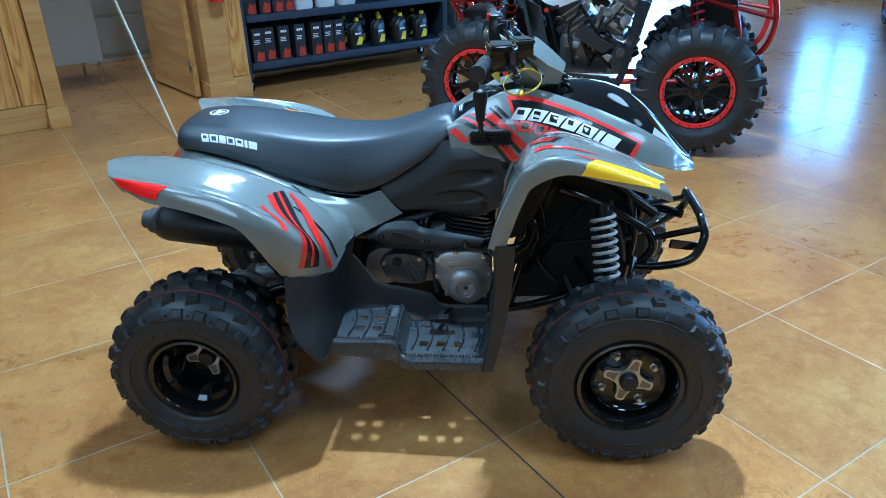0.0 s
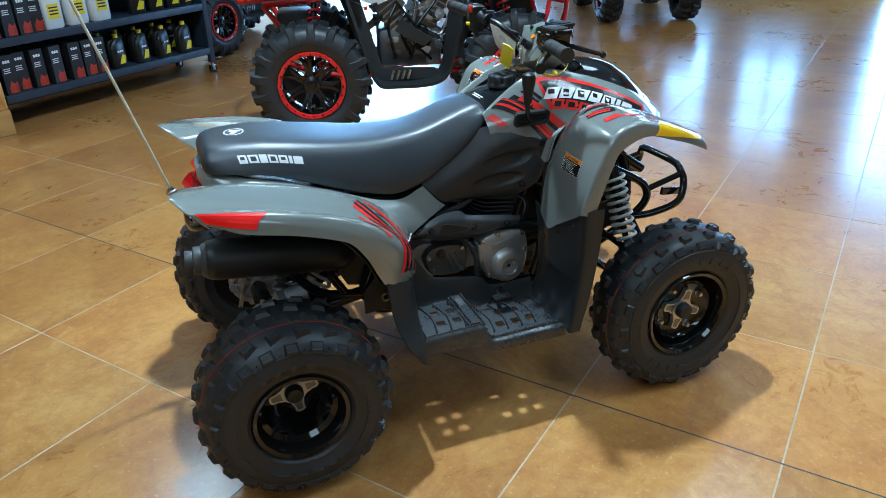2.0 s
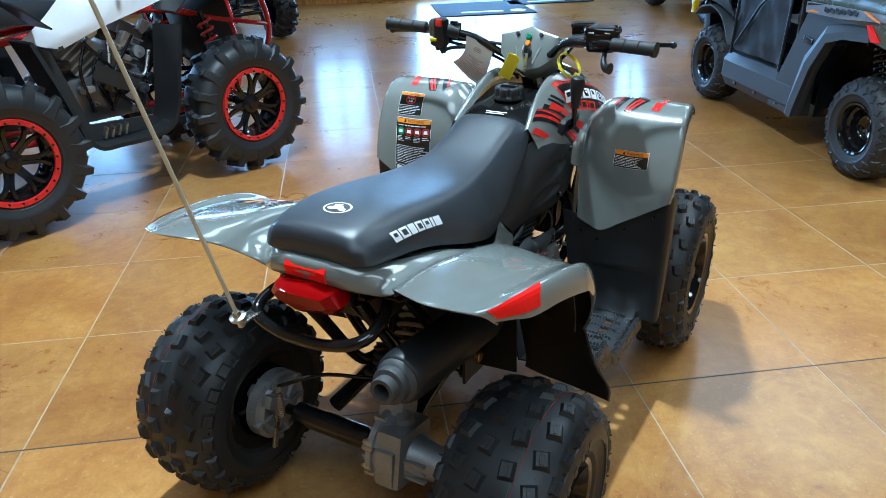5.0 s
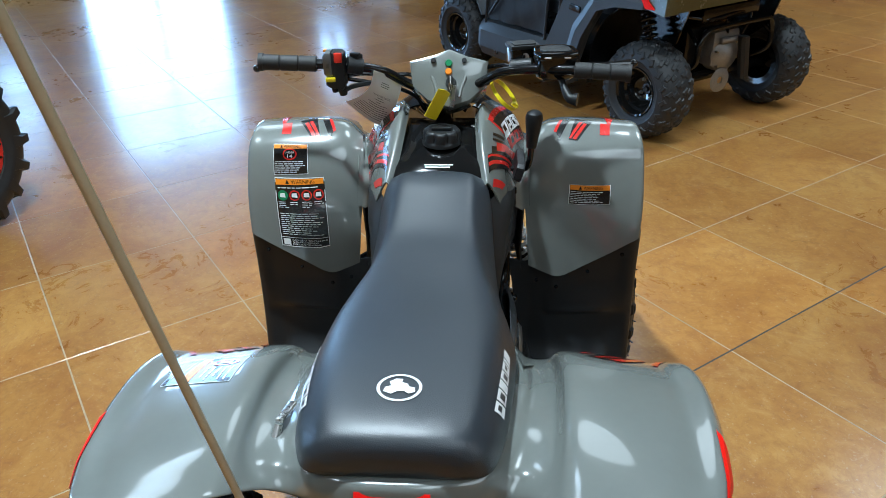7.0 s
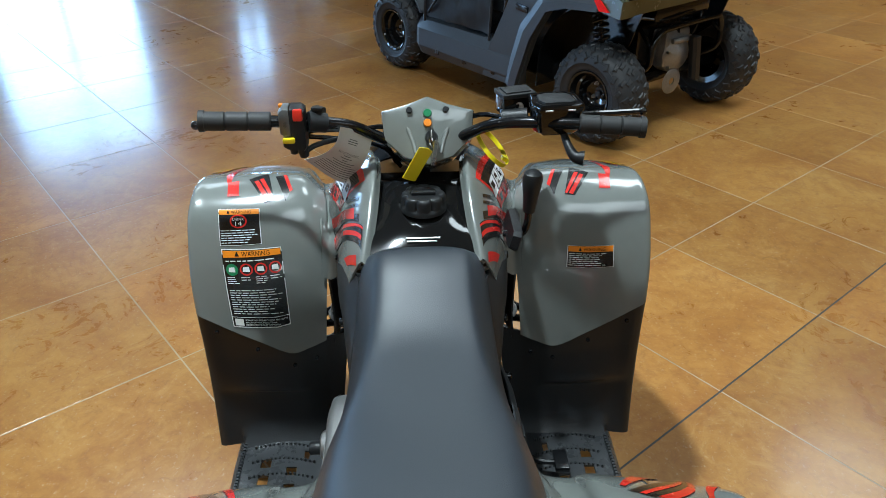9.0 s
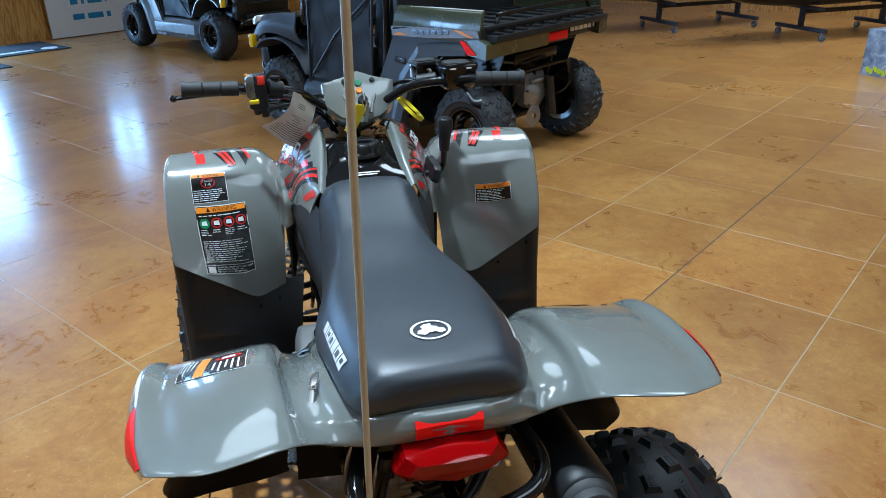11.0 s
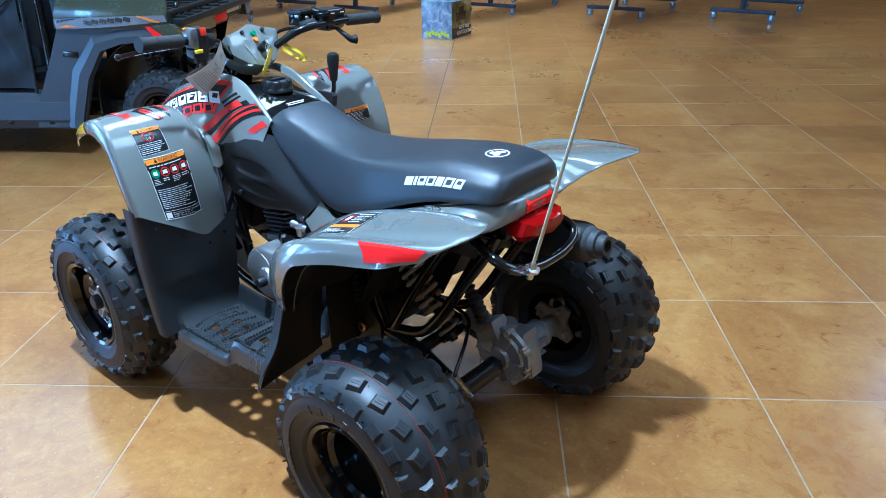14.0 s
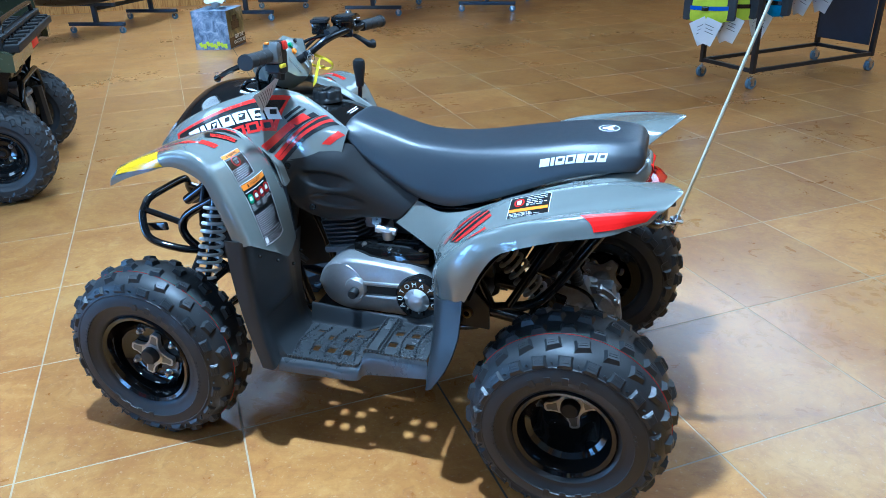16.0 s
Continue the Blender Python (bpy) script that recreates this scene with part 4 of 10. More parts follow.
        text_lines(net, uv, (0.05, 0.66, 0.9, 0.96), 4, WHITE_PRINT, base, 0.0016, out, 15)
    return base


# seat: x, top height, half width of the top, half width at the bottom, bottom height
SEAT = [(-0.693, 0.812, 0.080, 0.094, 0.790), (-0.686, 0.829, 0.093, 0.112, 0.780), (-0.667, 0.841, 0.104, 0.129, 0.776), (-0.62, 0.846, 0.113, 0.143, 0.774), (-0.54, 0.845, 0.121, 0.153, 0.762), (-0.46, 0.835, 0.126, 0.160, 0.739),
        (-0.36, 0.820, 0.127, 0.165, 0.701), (-0.26, 0.806, 0.118, 0.160, 0.666), (-0.18, 0.802, 0.104, 0.147, 0.648), (-0.09, 0.808, 0.093, 0.134, 0.667), (0.0, 0.833, 0.088, 0.125, 0.719),
        (0.06, 0.853, 0.089, 0.121, 0.760), (0.095, 0.860, 0.088, 0.116, 0.796), (0.112, 0.856, 0.084, 0.109, 0.816), (0.122, 0.845, 0.076, 0.098, 0.826)]
rings = []
for x, zt, wt, wb, zb in SEAT:
    drop = zt - zb
    half = [(0.0, zt), (wt * 0.55, zt - 0.001), (wt * 0.88, zt - 0.006), (wt * 1.05, zt - min(0.020, 0.3 * drop)), (wt + (wb - wt) * 0.66, zt - drop * 0.48), (wb - 0.001, zb + drop * 0.22), (wb, zb + drop * 0.08), (wb - 0.006, zb), (wb * 0.6, zb - 0.004)]
    lean = 0.35 * (zt - 0.80) if x > 0.02 else 0.0
    pts = [V(x - (zt - z) * lean * 2.0, y, z) for y, z in half]
    rings.append([V(p.x, -p.y, p.z) for p in reversed(pts[1:])] + pts)
cols = [spline([r[k] for r in rings], 60) for k in range(len(rings[0]))]
wide = [spline([cols[k][j] for k in range(len(cols))], 41) for j in range(60)]
SEAT_NET = wide
bm = bmesh.new()
add_loft(bm, wide)
part("seat", bm, VINYL, quad, "smooth black vinyl seat", 50)
# white oval mark on the tail of the seat: a ring and a plain blot
bm = bmesh.new()


def on_seat(dx, dy, lift=0.0012):
    x = -0.593 + dx
    best = min((abs(SEAT_NET[i][20].x - x), i) for i in range(60))[1]
    p = SEAT_NET[best][20]
    q = SEAT_NET[min(best + 1, 59)][20]
    o = SEAT_NET[max(best - 1, 0)][20]
    z = o.z + (q.z - o.z) * ((x - o.x) / max(1e-6, q.x - o.x))
    return V(x, dy, z + lift - 0.35 * dy * dy)


ring = []
for k in range(40):
    a = 2 * math.pi * k / 40
    ring.append([on_seat(0.0275 * f * math.cos(a), 0.031 * f * math.sin(a), 0.0018) for f in (0.86, 1.0)])
add_net(bm, ring, close_u=True)
blot = [(-0.78, -0.35), (-0.70, 0.0), (-0.42, 0.12), (-0.52, 0.46), (-0.22, 0.72), (0.12, 0.70), (0.10, 0.42), (0.40, 0.30), (0.46, 0.08), (0.76, 0.0), (0.80, -0.34), (0.50, -0.52), (0.24, -0.30), (-0.10, -0.34), (-0.36, -0.56)]
bm.faces.new([bm.verts.new(on_seat(0.0245 * b, -0.0275 * a, 0.0019)) for a, b in blot])
part("emblem", bm, WHITE_PRINT, quad, "white oval emblem", 0)
# maker's mark on each side of the seat: plain white blocks
for s in (1, -1):
    uv = lay(SEAT_NET, [(-0.604, s * 0.126, 0.819), (-0.438, s * 0.145, 0.799), (-0.437, s * 0.158, 0.782), (-0.600, s * 0.142, 0.802)])
    x = 0.0
    for k, w in enumerate((0.135, 0.150, 0.120, 0.150, 0.140, 0.050, 0.130)):
        film_on("mark", SEAT_NET, window(uv, x, 0.0, x + w, 1.0), WHITE_PRINT, quad, 0.0014, V(0, s, 0.3), 3, 3)
        if k in (0, 1, 3, 4):
            film_on("mark", SEAT_NET, window(uv, x + 0.034, 0.24, x + w - 0.034, 0.62 if k in (0, 4) else 0.78), VINYL, quad, 0.0020, V(0, s, 0.3), 1, 1)
        x += w + 0.020

# rear mudguards: rows from the tail to the front edge, points from the seat outwards
REAR = [
    [(-0.708, 0.0, 0.740), (-0.706, 0.055, 0.739), (-0.694, 0.105, 0.732), (-0.669, 0.150, 0.722), (-0.684, 0.188, 0.744), (-0.738, 0.222, 0.788), (-0.783, 0.310, 0.806), (-0.770, 0.358, 0.799), (-0.755, 0.390, 0.792), (-0.740, 0.403, 0.782), (-0.722, 0.411, 0.763)],
    [(-0.712, 0.0, 0.764), (-0.709, 0.055, 0.763), (-0.688, 0.108, 0.756), (-0.655, 0.152, 0.738), (-0.662, 0.194, 0.752), (-0.700, 0.230, 0.790), (-0.735, 0.320, 0.802), (-0.722, 0.372, 0.794), (-0.712, 0.405, 0.790), (-0.700, 0.418, 0.778), (-0.682, 0.428, 0.752)],
    [(-0.692, 0.0, 0.782), (-0.688, 0.055, 0.781), (-0.655, 0.118, 0.770), (-0.632, 0.160, 0.748), (-0.632, 0.204, 0.758), (-0.652, 0.238, 0.790), (-0.675, 0.340, 0.794), (-0.668, 0.388, 0.786), (-0.662, 0.418, 0.786), (-0.652, 0.432, 0.772), (-0.635, 0.446, 0.738)],
    [(-0.600, 0.0, 0.752), (-0.600, 0.060, 0.752), (-0.575, 0.140, 0.758), (-0.555, 0.180, 0.744), (-0.556, 0.216, 0.750), (-0.565, 0.246, 0.779), (-0.560, 0.360, 0.773), (-0.556, 0.404, 0.767), (-0.550, 0.436, 0.771), (-0.545, 0.452, 0.753), (-0.530, 0.462, 0.721)],
    [(-0.470, 0.0, 0.715), (-0.470, 0.060, 0.715), (-0.460, 0.158, 0.730), (-0.452, 0.194, 0.716), (-0.448, 0.226, 0.722), (-0.445, 0.254, 0.752), (-0.445, 0.375, 0.744), (-0.440, 0.414, 0.739), (-0.440, 0.446, 0.748), (-0.440, 0.462, 0.727), (-0.445, 0.472, 0.698)],
    [(-0.390, 0.0, 0.675), (-0.390, 0.060, 0.675), (-0.378, 0.164, 0.698), (-0.368, 0.200, 0.684), (-0.363, 0.230, 0.692), (-0.360, 0.256, 0.722), (-0.355, 0.380, 0.708), (-0.352, 0.415, 0.703), (-0.358, 0.446, 0.714), (-0.375, 0.466, 0.691), (-0.400, 0.472, 0.676)],
    [(-0.300, 0.0, 0.640), (-0.300, 0.060, 0.640), (-0.288, 0.162, 0.662), (-0.278, 0.198, 0.642), (-0.272, 0.230, 0.648), (-0.270, 0.256, 0.668), (-0.272, 0.375, 0.650), (-0.275, 0.405, 0.648), (-0.295, 0.440, 0.655), (-0.330, 0.462, 0.636), (-0.365, 0.468, 0.628)],
    [(-0.235, 0.060, 0.610), (-0.230, 0.100, 0.615), (-0.215, 0.158, 0.632), (-0.205, 0.195, 0.600), (-0.208, 0.230, 0.595), (-0.212, 0.255, 0.600), (-0.222, 0.360, 0.585), (-0.230, 0.390, 0.583), (-0.260, 0.425, 0.585), (-0.300, 0.448, 0.575), (-0.340, 0.455, 0.575)],
    [(-0.185, 0.110, 0.585), (-0.180, 0.130, 0.590), (-0.168, 0.160, 0.605), (-0.172, 0.195, 0.545), (-0.185, 0.228, 0.525), (-0.190, 0.250, 0.515), (-0.200, 0.330, 0.500), (-0.215, 0.360, 0.500), (-0.245, 0.395, 0.505), (-0.285, 0.425, 0.515), (-0.318, 0.437, 0.530)],
]
REAR.insert(0, [(x + 0.012, y, z - 0.012) for x, y, z in REAR[0]])
REAR_NETS = {}
for s in (1, -1):
    net = surf(flip(REAR, s), 60, 73)
    REAR_NETS[s] = net
    bm = bmesh.new()
    add_sheet(bm, net, 0.004)
    guard = part("rear_mudguard", bm, GREY_PAINT, quad, "glossy grey rear mudguard", 45)
    bm = bmesh.new()
    sticker(bm, net, lay(net, [(-0.579, s * 0.432, 0.775), (-0.735, s * 0.400, 0.787), (-0.715, s * 0.412, 0.768), (-0.610, s * 0.447, 0.746)]), 0.0018, 4, 8, V(-0.2, s, 0.2))
    part("reflector", bm, REFLECTOR, guard, "red reflector", 0)
    # red and black streaks on the front outer corner
    out = V(0.3, s, 0.6)
    for pts, mat, lift in (
            (((-0.352, 0.318, 0.718), (-0.334, 0.285, 0.711), (-0.230, 0.390, 0.535), (-0.262, 0.422, 0.545)), BLACK_PRINT, 0.0010),
            (((-0.362, 0.340, 0.716), (-0.352, 0.322, 0.715), (-0.262, 0.422, 0.545), (-0.274, 0.430, 0.550)), RED_PRINT, 0.0014),
            (((-0.346, 0.306, 0.715), (-0.342, 0.298, 0.712), (-0.243, 0.402, 0.545), (-0.250, 0.408, 0.548)), RED_PRINT, 0.0016),
            (((-0.320, 0.285, 0.702), (-0.315, 0.278, 0.700), (-0.206, 0.346, 0.512), (-0.216, 0.362, 0.518)), RED_PRINT, 0.0014),
            (((-0.300, 0.330, 0.680), (-0.297, 0.325, 0.680), (-0.214, 0.300, 0.520), (-0.218, 0.310, 0.520)), BLACK_PRINT, 0.0012),
            (((-0.364, 0.401, 0.710), (-0.358, 0.390, 0.708), (-0.290, 0.432, 0.655), (-0.302, 0.440, 0.664)), RED_PRINT, 0.0012)):
        if s > 0:
            pts = [Vector(pts[0]), Vector(pts[1]), Vector(pts[1]).lerp(Vector(pts[2]), 0.52), Vector(pts[0]).lerp(Vector(pts[3]), 0.52)]
        film_on("graphic", net, lay(net, [(x, s * y, z) for x, y, z in pts]), mat, guard, lift + 0.0006, out, 30, 4)
    if s > 0:
        warning_label(net, [(-0.395, 0.277, 0.740), (-0.493, 0.277, 0.769), (-0.505, 0.384, 0.757), (-0.408, 0.382, 0.730)], guard, V(0, 0.3, 1), "rear")
    # black flap from the mudguard down to the foot well
    flap = [[(-0.165, 0.205, 0.545), (-0.195, 0.255, 0.520), (-0.205, 0.330, 0.504), (-0.240, 0.402, 0.509), (-0.312, 0.437, 0.534)],
            [(-0.185, 0.225, 0.440), (-0.205, 0.270, 0.430), (-0.215, 0.350, 0.420), (-0.236, 0.430, 0.420), (-0.306, 0.466, 0.440)],
            [(-0.195, 0.250, 0.340), (-0.205, 0.290, 0.335), (-0.212, 0.370, 0.330), (-0.226, 0.460, 0.335), (-0.284, 0.496, 0.372)],
            [(-0.198, 0.250, 0.300), (-0.205, 0.300, 0.296), (-0.212, 0.390, 0.292), (-0.222, 0.474, 0.288), (-0.240, 0.488, 0.298)]]
    bm = bmesh.new()
    add_sheet(bm, surf(flip(flap, s), 16, 18), 0.004)
    part("rear_flap", bm, SIDE_PLASTIC, quad, "matt black plastic flap", 45)
    # grey panel from under the seat to the dark side cover
    panel = [[(-0.34, 0.180, 0.690), (-0.26, 0.172, 0.655), (-0.175, 0.152, 0.634), (-0.098, 0.124, 0.650)],
             [(-0.30, 0.198, 0.660), (-0.23, 0.184, 0.628), (-0.150, 0.158, 0.608), (-0.076, 0.128, 0.624)],
             [(-0.25, 0.212, 0.600), (-0.205, 0.200, 0.578), (-0.140, 0.170, 0.570), (-0.055, 0.132, 0.600)],
             [(-0.215, 0.222, 0.506), (-0.180, 0.200, 0.526), (-0.124, 0.172, 0.549), (-0.034, 0.134, 0.582)]]
    bm = bmesh.new()
    add_sheet(bm, surf(flip(panel, s), 14, 18), 0.004)
    part("side_panel", bm, GREY_PAINT, quad, "glossy grey panel", 45)

# reflector strip across the tail
bm = bmesh.new()
strip = [[V(-0.7125 + 0.0 * y - 0.9 * y * y * (abs(y) > 0.04), y, z) for y in (-0.049, -0.025, 0.0, 0.025, 0.049)] for z in (0.742, 0.752, 0.764, 0.773)]
for j, dx in enumerate((0.0035, 0.0005, -0.0005, 0.006)):
    for p in strip[j]:
        p.x += dx
add_sheet(bm, strip, 0.002)
part("reflector", bm, REFLECTOR, quad, "red reflector strip", 0)
lamp = bmesh.new()
rings = []
for x, hw, z0, z1 in ((-0.655, 0.070, 0.682, 0.735), (-0.702, 0.086, 0.674, 0.738), (-0.724, 0.084, 0.682, 0.734), (-0.738, 0.064, 0.694, 0.726)):
    rings.append([V(x - 0.012 * (1 - abs(y) / hw) if hw else x, y, z) for y, z in ((-hw, (z0 + z1) / 2 - 0.006), (-hw * 0.78, z0 + 0.004), (0, z0), (hw * 0.78, z0 + 0.004), (hw, (z0 + z1) / 2 - 0.006), (hw * 0.8, z1 - 0.006), (0, z1), (-hw * 0.8, z1 - 0.006))])
add_loft(lamp, rings)
lens = part("tail_light", lamp, RED_LENS, quad, "dark red tail lamp lens", 25)
bm = bmesh.new()
add_box(bm, (-0.690, 0, 0.716), (0.030, 0.120, 0.034), bev=0.004)
part("lamp_reflector", bm, LENS_BACK, lens, "", 0)
for k in range(11):
    one_y = -0.060 + 0.012 * k
    bm = bmesh.new()
    add_cyl(bm, (-0.7085 - 0.008 * (1 - abs(one_y) / 0.07), one_y, 0.690), (-0.7085 - 0.008 * (1 - abs(one_y) / 0.07), one_y, 0.728), 0.0048, seg=8)
    part("lens_rib", bm, RED_LENS, lens, "", 40)
bm = bmesh.new()
add_cyl(bm, (-0.706, 0, 0.716), (-0.716, 0, 0.716), 0.010, 0.006, 14)
part("bulb", bm, CHROME, lens, "", 30)
bm = bmesh.new()
add_box(bm, (-0.64, 0, 0.705), (0.07, 0.15, 0.06), bev=0.008)
part("lamp_base", bm, BLACK_PLASTIC, quad, "", 40)

# front mudguards
FF_X = (0.222, 0.240, 0.264, 0.308, 0.385, 0.475, 0.565, 0.648)
FF_Z = (0.0, 0.0, 0.752, 0.826, 0.861, 0.843, 0.810, 0.772)
FF_IN = (0.214, 0.206, 0.200, 0.200, 0.208, 0.222, 0.262, 0.330)
FF_OUT = (0.474, 0.478, 0.478, 0.476, 0.470, 0.458, 0.434, 0.402)


def front_low(y):
    return 0.548 - (y - 0.205) * 0.38 if y < 0.285 else 0.518 + (y - 0.285) * 0.62


FRONT = []
for k in range(8):
    row = []
    for f in (0.0, 0.14, 0.30, 0.52, 0.74, 0.90, 1.0):
        y = FF_IN[k] + (FF_OUT[k] - FF_IN[k]) * f
        zb = front_low(y)
        z = zb if k == 0 else zb + (0.752 - zb) * 0.5 if k == 1 else FF_Z[k]
        dome = 0.010 * (1 - (2 * f - 1) ** 2)
        sag = 0.030 * max(0.0, 1 - f / 0.16) if k >= 2 else 0.0
        lean = 0.0 if k >= 4 else dome
        ear = (0.0, 0.004, 0.012, 0.014, 0.006, 0.0, 0.0, 0.0)[k] * max(0.0, (f - 0.5) / 0.5) ** 1.5
        row.append((FF_X[k] - lean + 0.02 * (1 - f) * (k < 4), y, z + (dome if k >= 3 else 0) - sag * (k < 6) + ear))
    x, y, z = row[-1]
    row.append((x + (0.020 if k < 3 else 0.014), y + 0.006, z - (0.004 if k < 3 else 0.020)))
    row.append((x + (0.040 if k < 3 else 0.022), y + 0.004, z - (0.008 if k < 3 else 0.040)))
    FRONT.append(row)
FRONT_NETS = {}
for s in (1, -1):
    net = surf(flip(FRONT, s), 48, 40)
    FRONT_NETS[s] = net
    bm = bmesh.new()
    add_sheet(bm, net, 0.004)
    guard = part("front_mudguard", bm, GREY_PAINT, quad, "glossy grey front mudguard", 45)
    bm = bmesh.new()
    sticker(bm, net, lay(net, [(0.474, s * 0.428, 0.848), (0.640, s * 0.392, 0.776), (0.632, s * 0.420, 0.772), (0.436, s * 0.474, 0.826)]), 0.0018, 6, 12, V(0, s * 0.5, 1))
    part("reflector", bm, YELLOW, guard, "yellow reflector", 40)
    out = V(-0.4, s * 0.2, 1)
    for pts, mat, lift in (
            (((0.333, 0.400, 0.853), (0.371, 0.404, 0.868), (0.375, 0.382, 0.870), (0.334, 0.377, 0.855)), RED_PRINT, 0.0012),
            (((0.380, 0.362, 0.870), (0.407, 0.325, 0.870), (0.326, 0.303, 0.848), (0.322, 0.324, 0.847)), BLACK_PRINT, 0.0010),
            (((0.372, 0.350, 0.870), (0.376, 0.342, 0.870), (0.328, 0.312, 0.848), (0.324, 0.320, 0.848)), RED_PRINT, 0.0014),
            (((0.380, 0.340, 0.870), (0.384, 0.332, 0.870), (0.330, 0.304, 0.848), (0.328, 0.309, 0.848)), RED_PRINT, 0.0014),
            (((0.391, 0.308, 0.871), (0.398, 0.293, 0.870), (0.348, 0.274, 0.857), (0.327, 0.281, 0.845)), BLACK_PRINT, 0.0010),
            (((0.398, 0.293, 0.870), (0.400, 0.286, 0.870), (0.352, 0.268, 0.857), (0.346, 0.274, 0.857)), RED_PRINT, 0.0014),
            (((0.345, 0.398, 0.860), (0.400, 0.414, 0.868), (0.540, 0.385, 0.828), (0.480, 0.395, 0.846)), RED_PRINT, 0.0011),
            (((0.420, 0.436, 0.860), (0.440, 0.440, 0.856), (0.520, 0.420, 0.834), (0.480, 0.424, 0.846)), RED_PRINT, 0.0011)):
        film_on("graphic", net, lay(net, [(x, s * y, z) for x, y, z in pts]), mat, guard, lift + 0.0003, out, 14, 8)
    back = V(-1, 0, 0.4)
    if s > 0:
        warning_label(net, [(0.310, 0.412, 0.837), (0.311, 0.329, 0.838), (0.273, 0.326, 0.776), (0.270, 0.410, 0.775)], guard, back, "small")
        warning_label(net, [(0.268, 0.409, 0.769), (0.274, 0.288, 0.768), (0.240, 0.282, 0.594), (0.223, 0.399, 0.603)], guard, back, "big")
    else:
        warning_label(net, [(0.268, -0.310, 0.757), (0.264, -0.407, 0.758), (0.248, -0.407, 0.714), (0.256, -0.309, 0.711)], guard, back, "wide")
    # black guard below
    lower = []
    for zf in (0.0, 0.33, 0.66, 1.0):
        row = []
        for y in (0.166, 0.212, 0.285, 0.36, 0.43, 0.480):
            top = front_low(max(y, 0.19)) + 0.004
            yb = 0.200 + (y - 0.166) * 0.88
            x = 0.232 + 0.012 * math.sin(zf * 3.1) - 0.02 * zf * (y - 0.2) / 0.27 + 0.006
            row.append((x - 0.012 * zf, y + (yb - y) * zf, top + (0.272 - top) * zf))
        x, y, z = row[-1]
        row.append((x + 0.05 - 0.02 * zf, y + 0.006, z + 0.004))
        lower.append(row)
    bm = bmesh.new()
    net2 = surf(flip(lower, s), 40, 44)
    for r in net2:
        for p in r:
            y = abs(p.y)
            # a raised shoulder with a soft lower lip, and a sunken inner band
            edge = 0.415 + 0.10 * (y - 0.30)
            d = (p.z - edge) / 0.08
            if 0.25 < y < 0.47 and -0.25 < d < 1:
                rise = 1 - d if d > 0 else 1 + d / 0.25
                p.x -= 0.015 * math.sin(math.pi * (y - 0.25) / 0.22) * rise * rise * (3 - 2 * rise)
            if y < 0.27:
                p.x += 0.012 * min(1.0, (0.27 - y) / 0.05)
            if p.z < 0.33:
                p.x -= 0.030 * ((0.33 - p.z) / 0.06) ** 2 * (y < 0.42)
    add_sheet(bm, net2, 0.004)
    guard2 = part("mud_flap", bm, SIDE_PLASTIC, quad, "matt black plastic guard under the grey mudguard", 45)
    for y in (0.235, 0.285, 0.36, 0.44):
        bm = bmesh.new()
        add_lathe(bm, [(0.0, 0.003), (0.003, 0.003), (0.0045, 0.0), (0.0045, -0.004)], pose(0.222 - 0.004, s * y, front_low(y) - 0.022) @ basis((-1, 0, 0.2)), 10)
        part("screw", bm, FRAME_BLACK, guard2, "", 30)

# grey webs from the front mudguards to the shrouds, and the dark liner under them
for s in (1, -1):
    bm = bmesh.new()
    add_sheet(bm, surf(flip([[(0.262, 0.212, 0.700), (0.262, 0.196, 0.690), (0.258, 0.180, 0.700)], [(0.290, 0.208, 0.775), (0.290, 0.194, 0.756), (0.285, 0.178, 0.764)], [(0.345, 0.212, 0.815), (0.345, 0.202, 0.795), (0.345, 0.192, 0.800)], [(0.430, 0.224, 0.832), (0.430, 0.212, 0.808), (0.430, 0.202, 0.812)], [(0.520, 0.245, 0.812), (0.520, 0.222, 0.790), (0.520, 0.196, 0.795)]], s), 22, 10), 0.004)
    part("mudguard_web", bm, GREY_PAINT, quad, "glossy grey inner edge of the mudguard", 45)
    bm = bmesh.new()
    add_sheet(bm, surf(flip([[(0.262, 0.200, 0.690), (0.256, 0.196, 0.600), (0.250, 0.200, 0.530)], [(0.330, 0.195, 0.780), (0.320, 0.190, 0.640), (0.300, 0.190, 0.540)], [(0.420, 0.198, 0.800), (0.390, 0.175, 0.700), (0.350, 0.170, 0.600)]], s), 10, 12), 0.004)
    part("liner", bm, BLACK_PLASTIC, quad, "", 45)

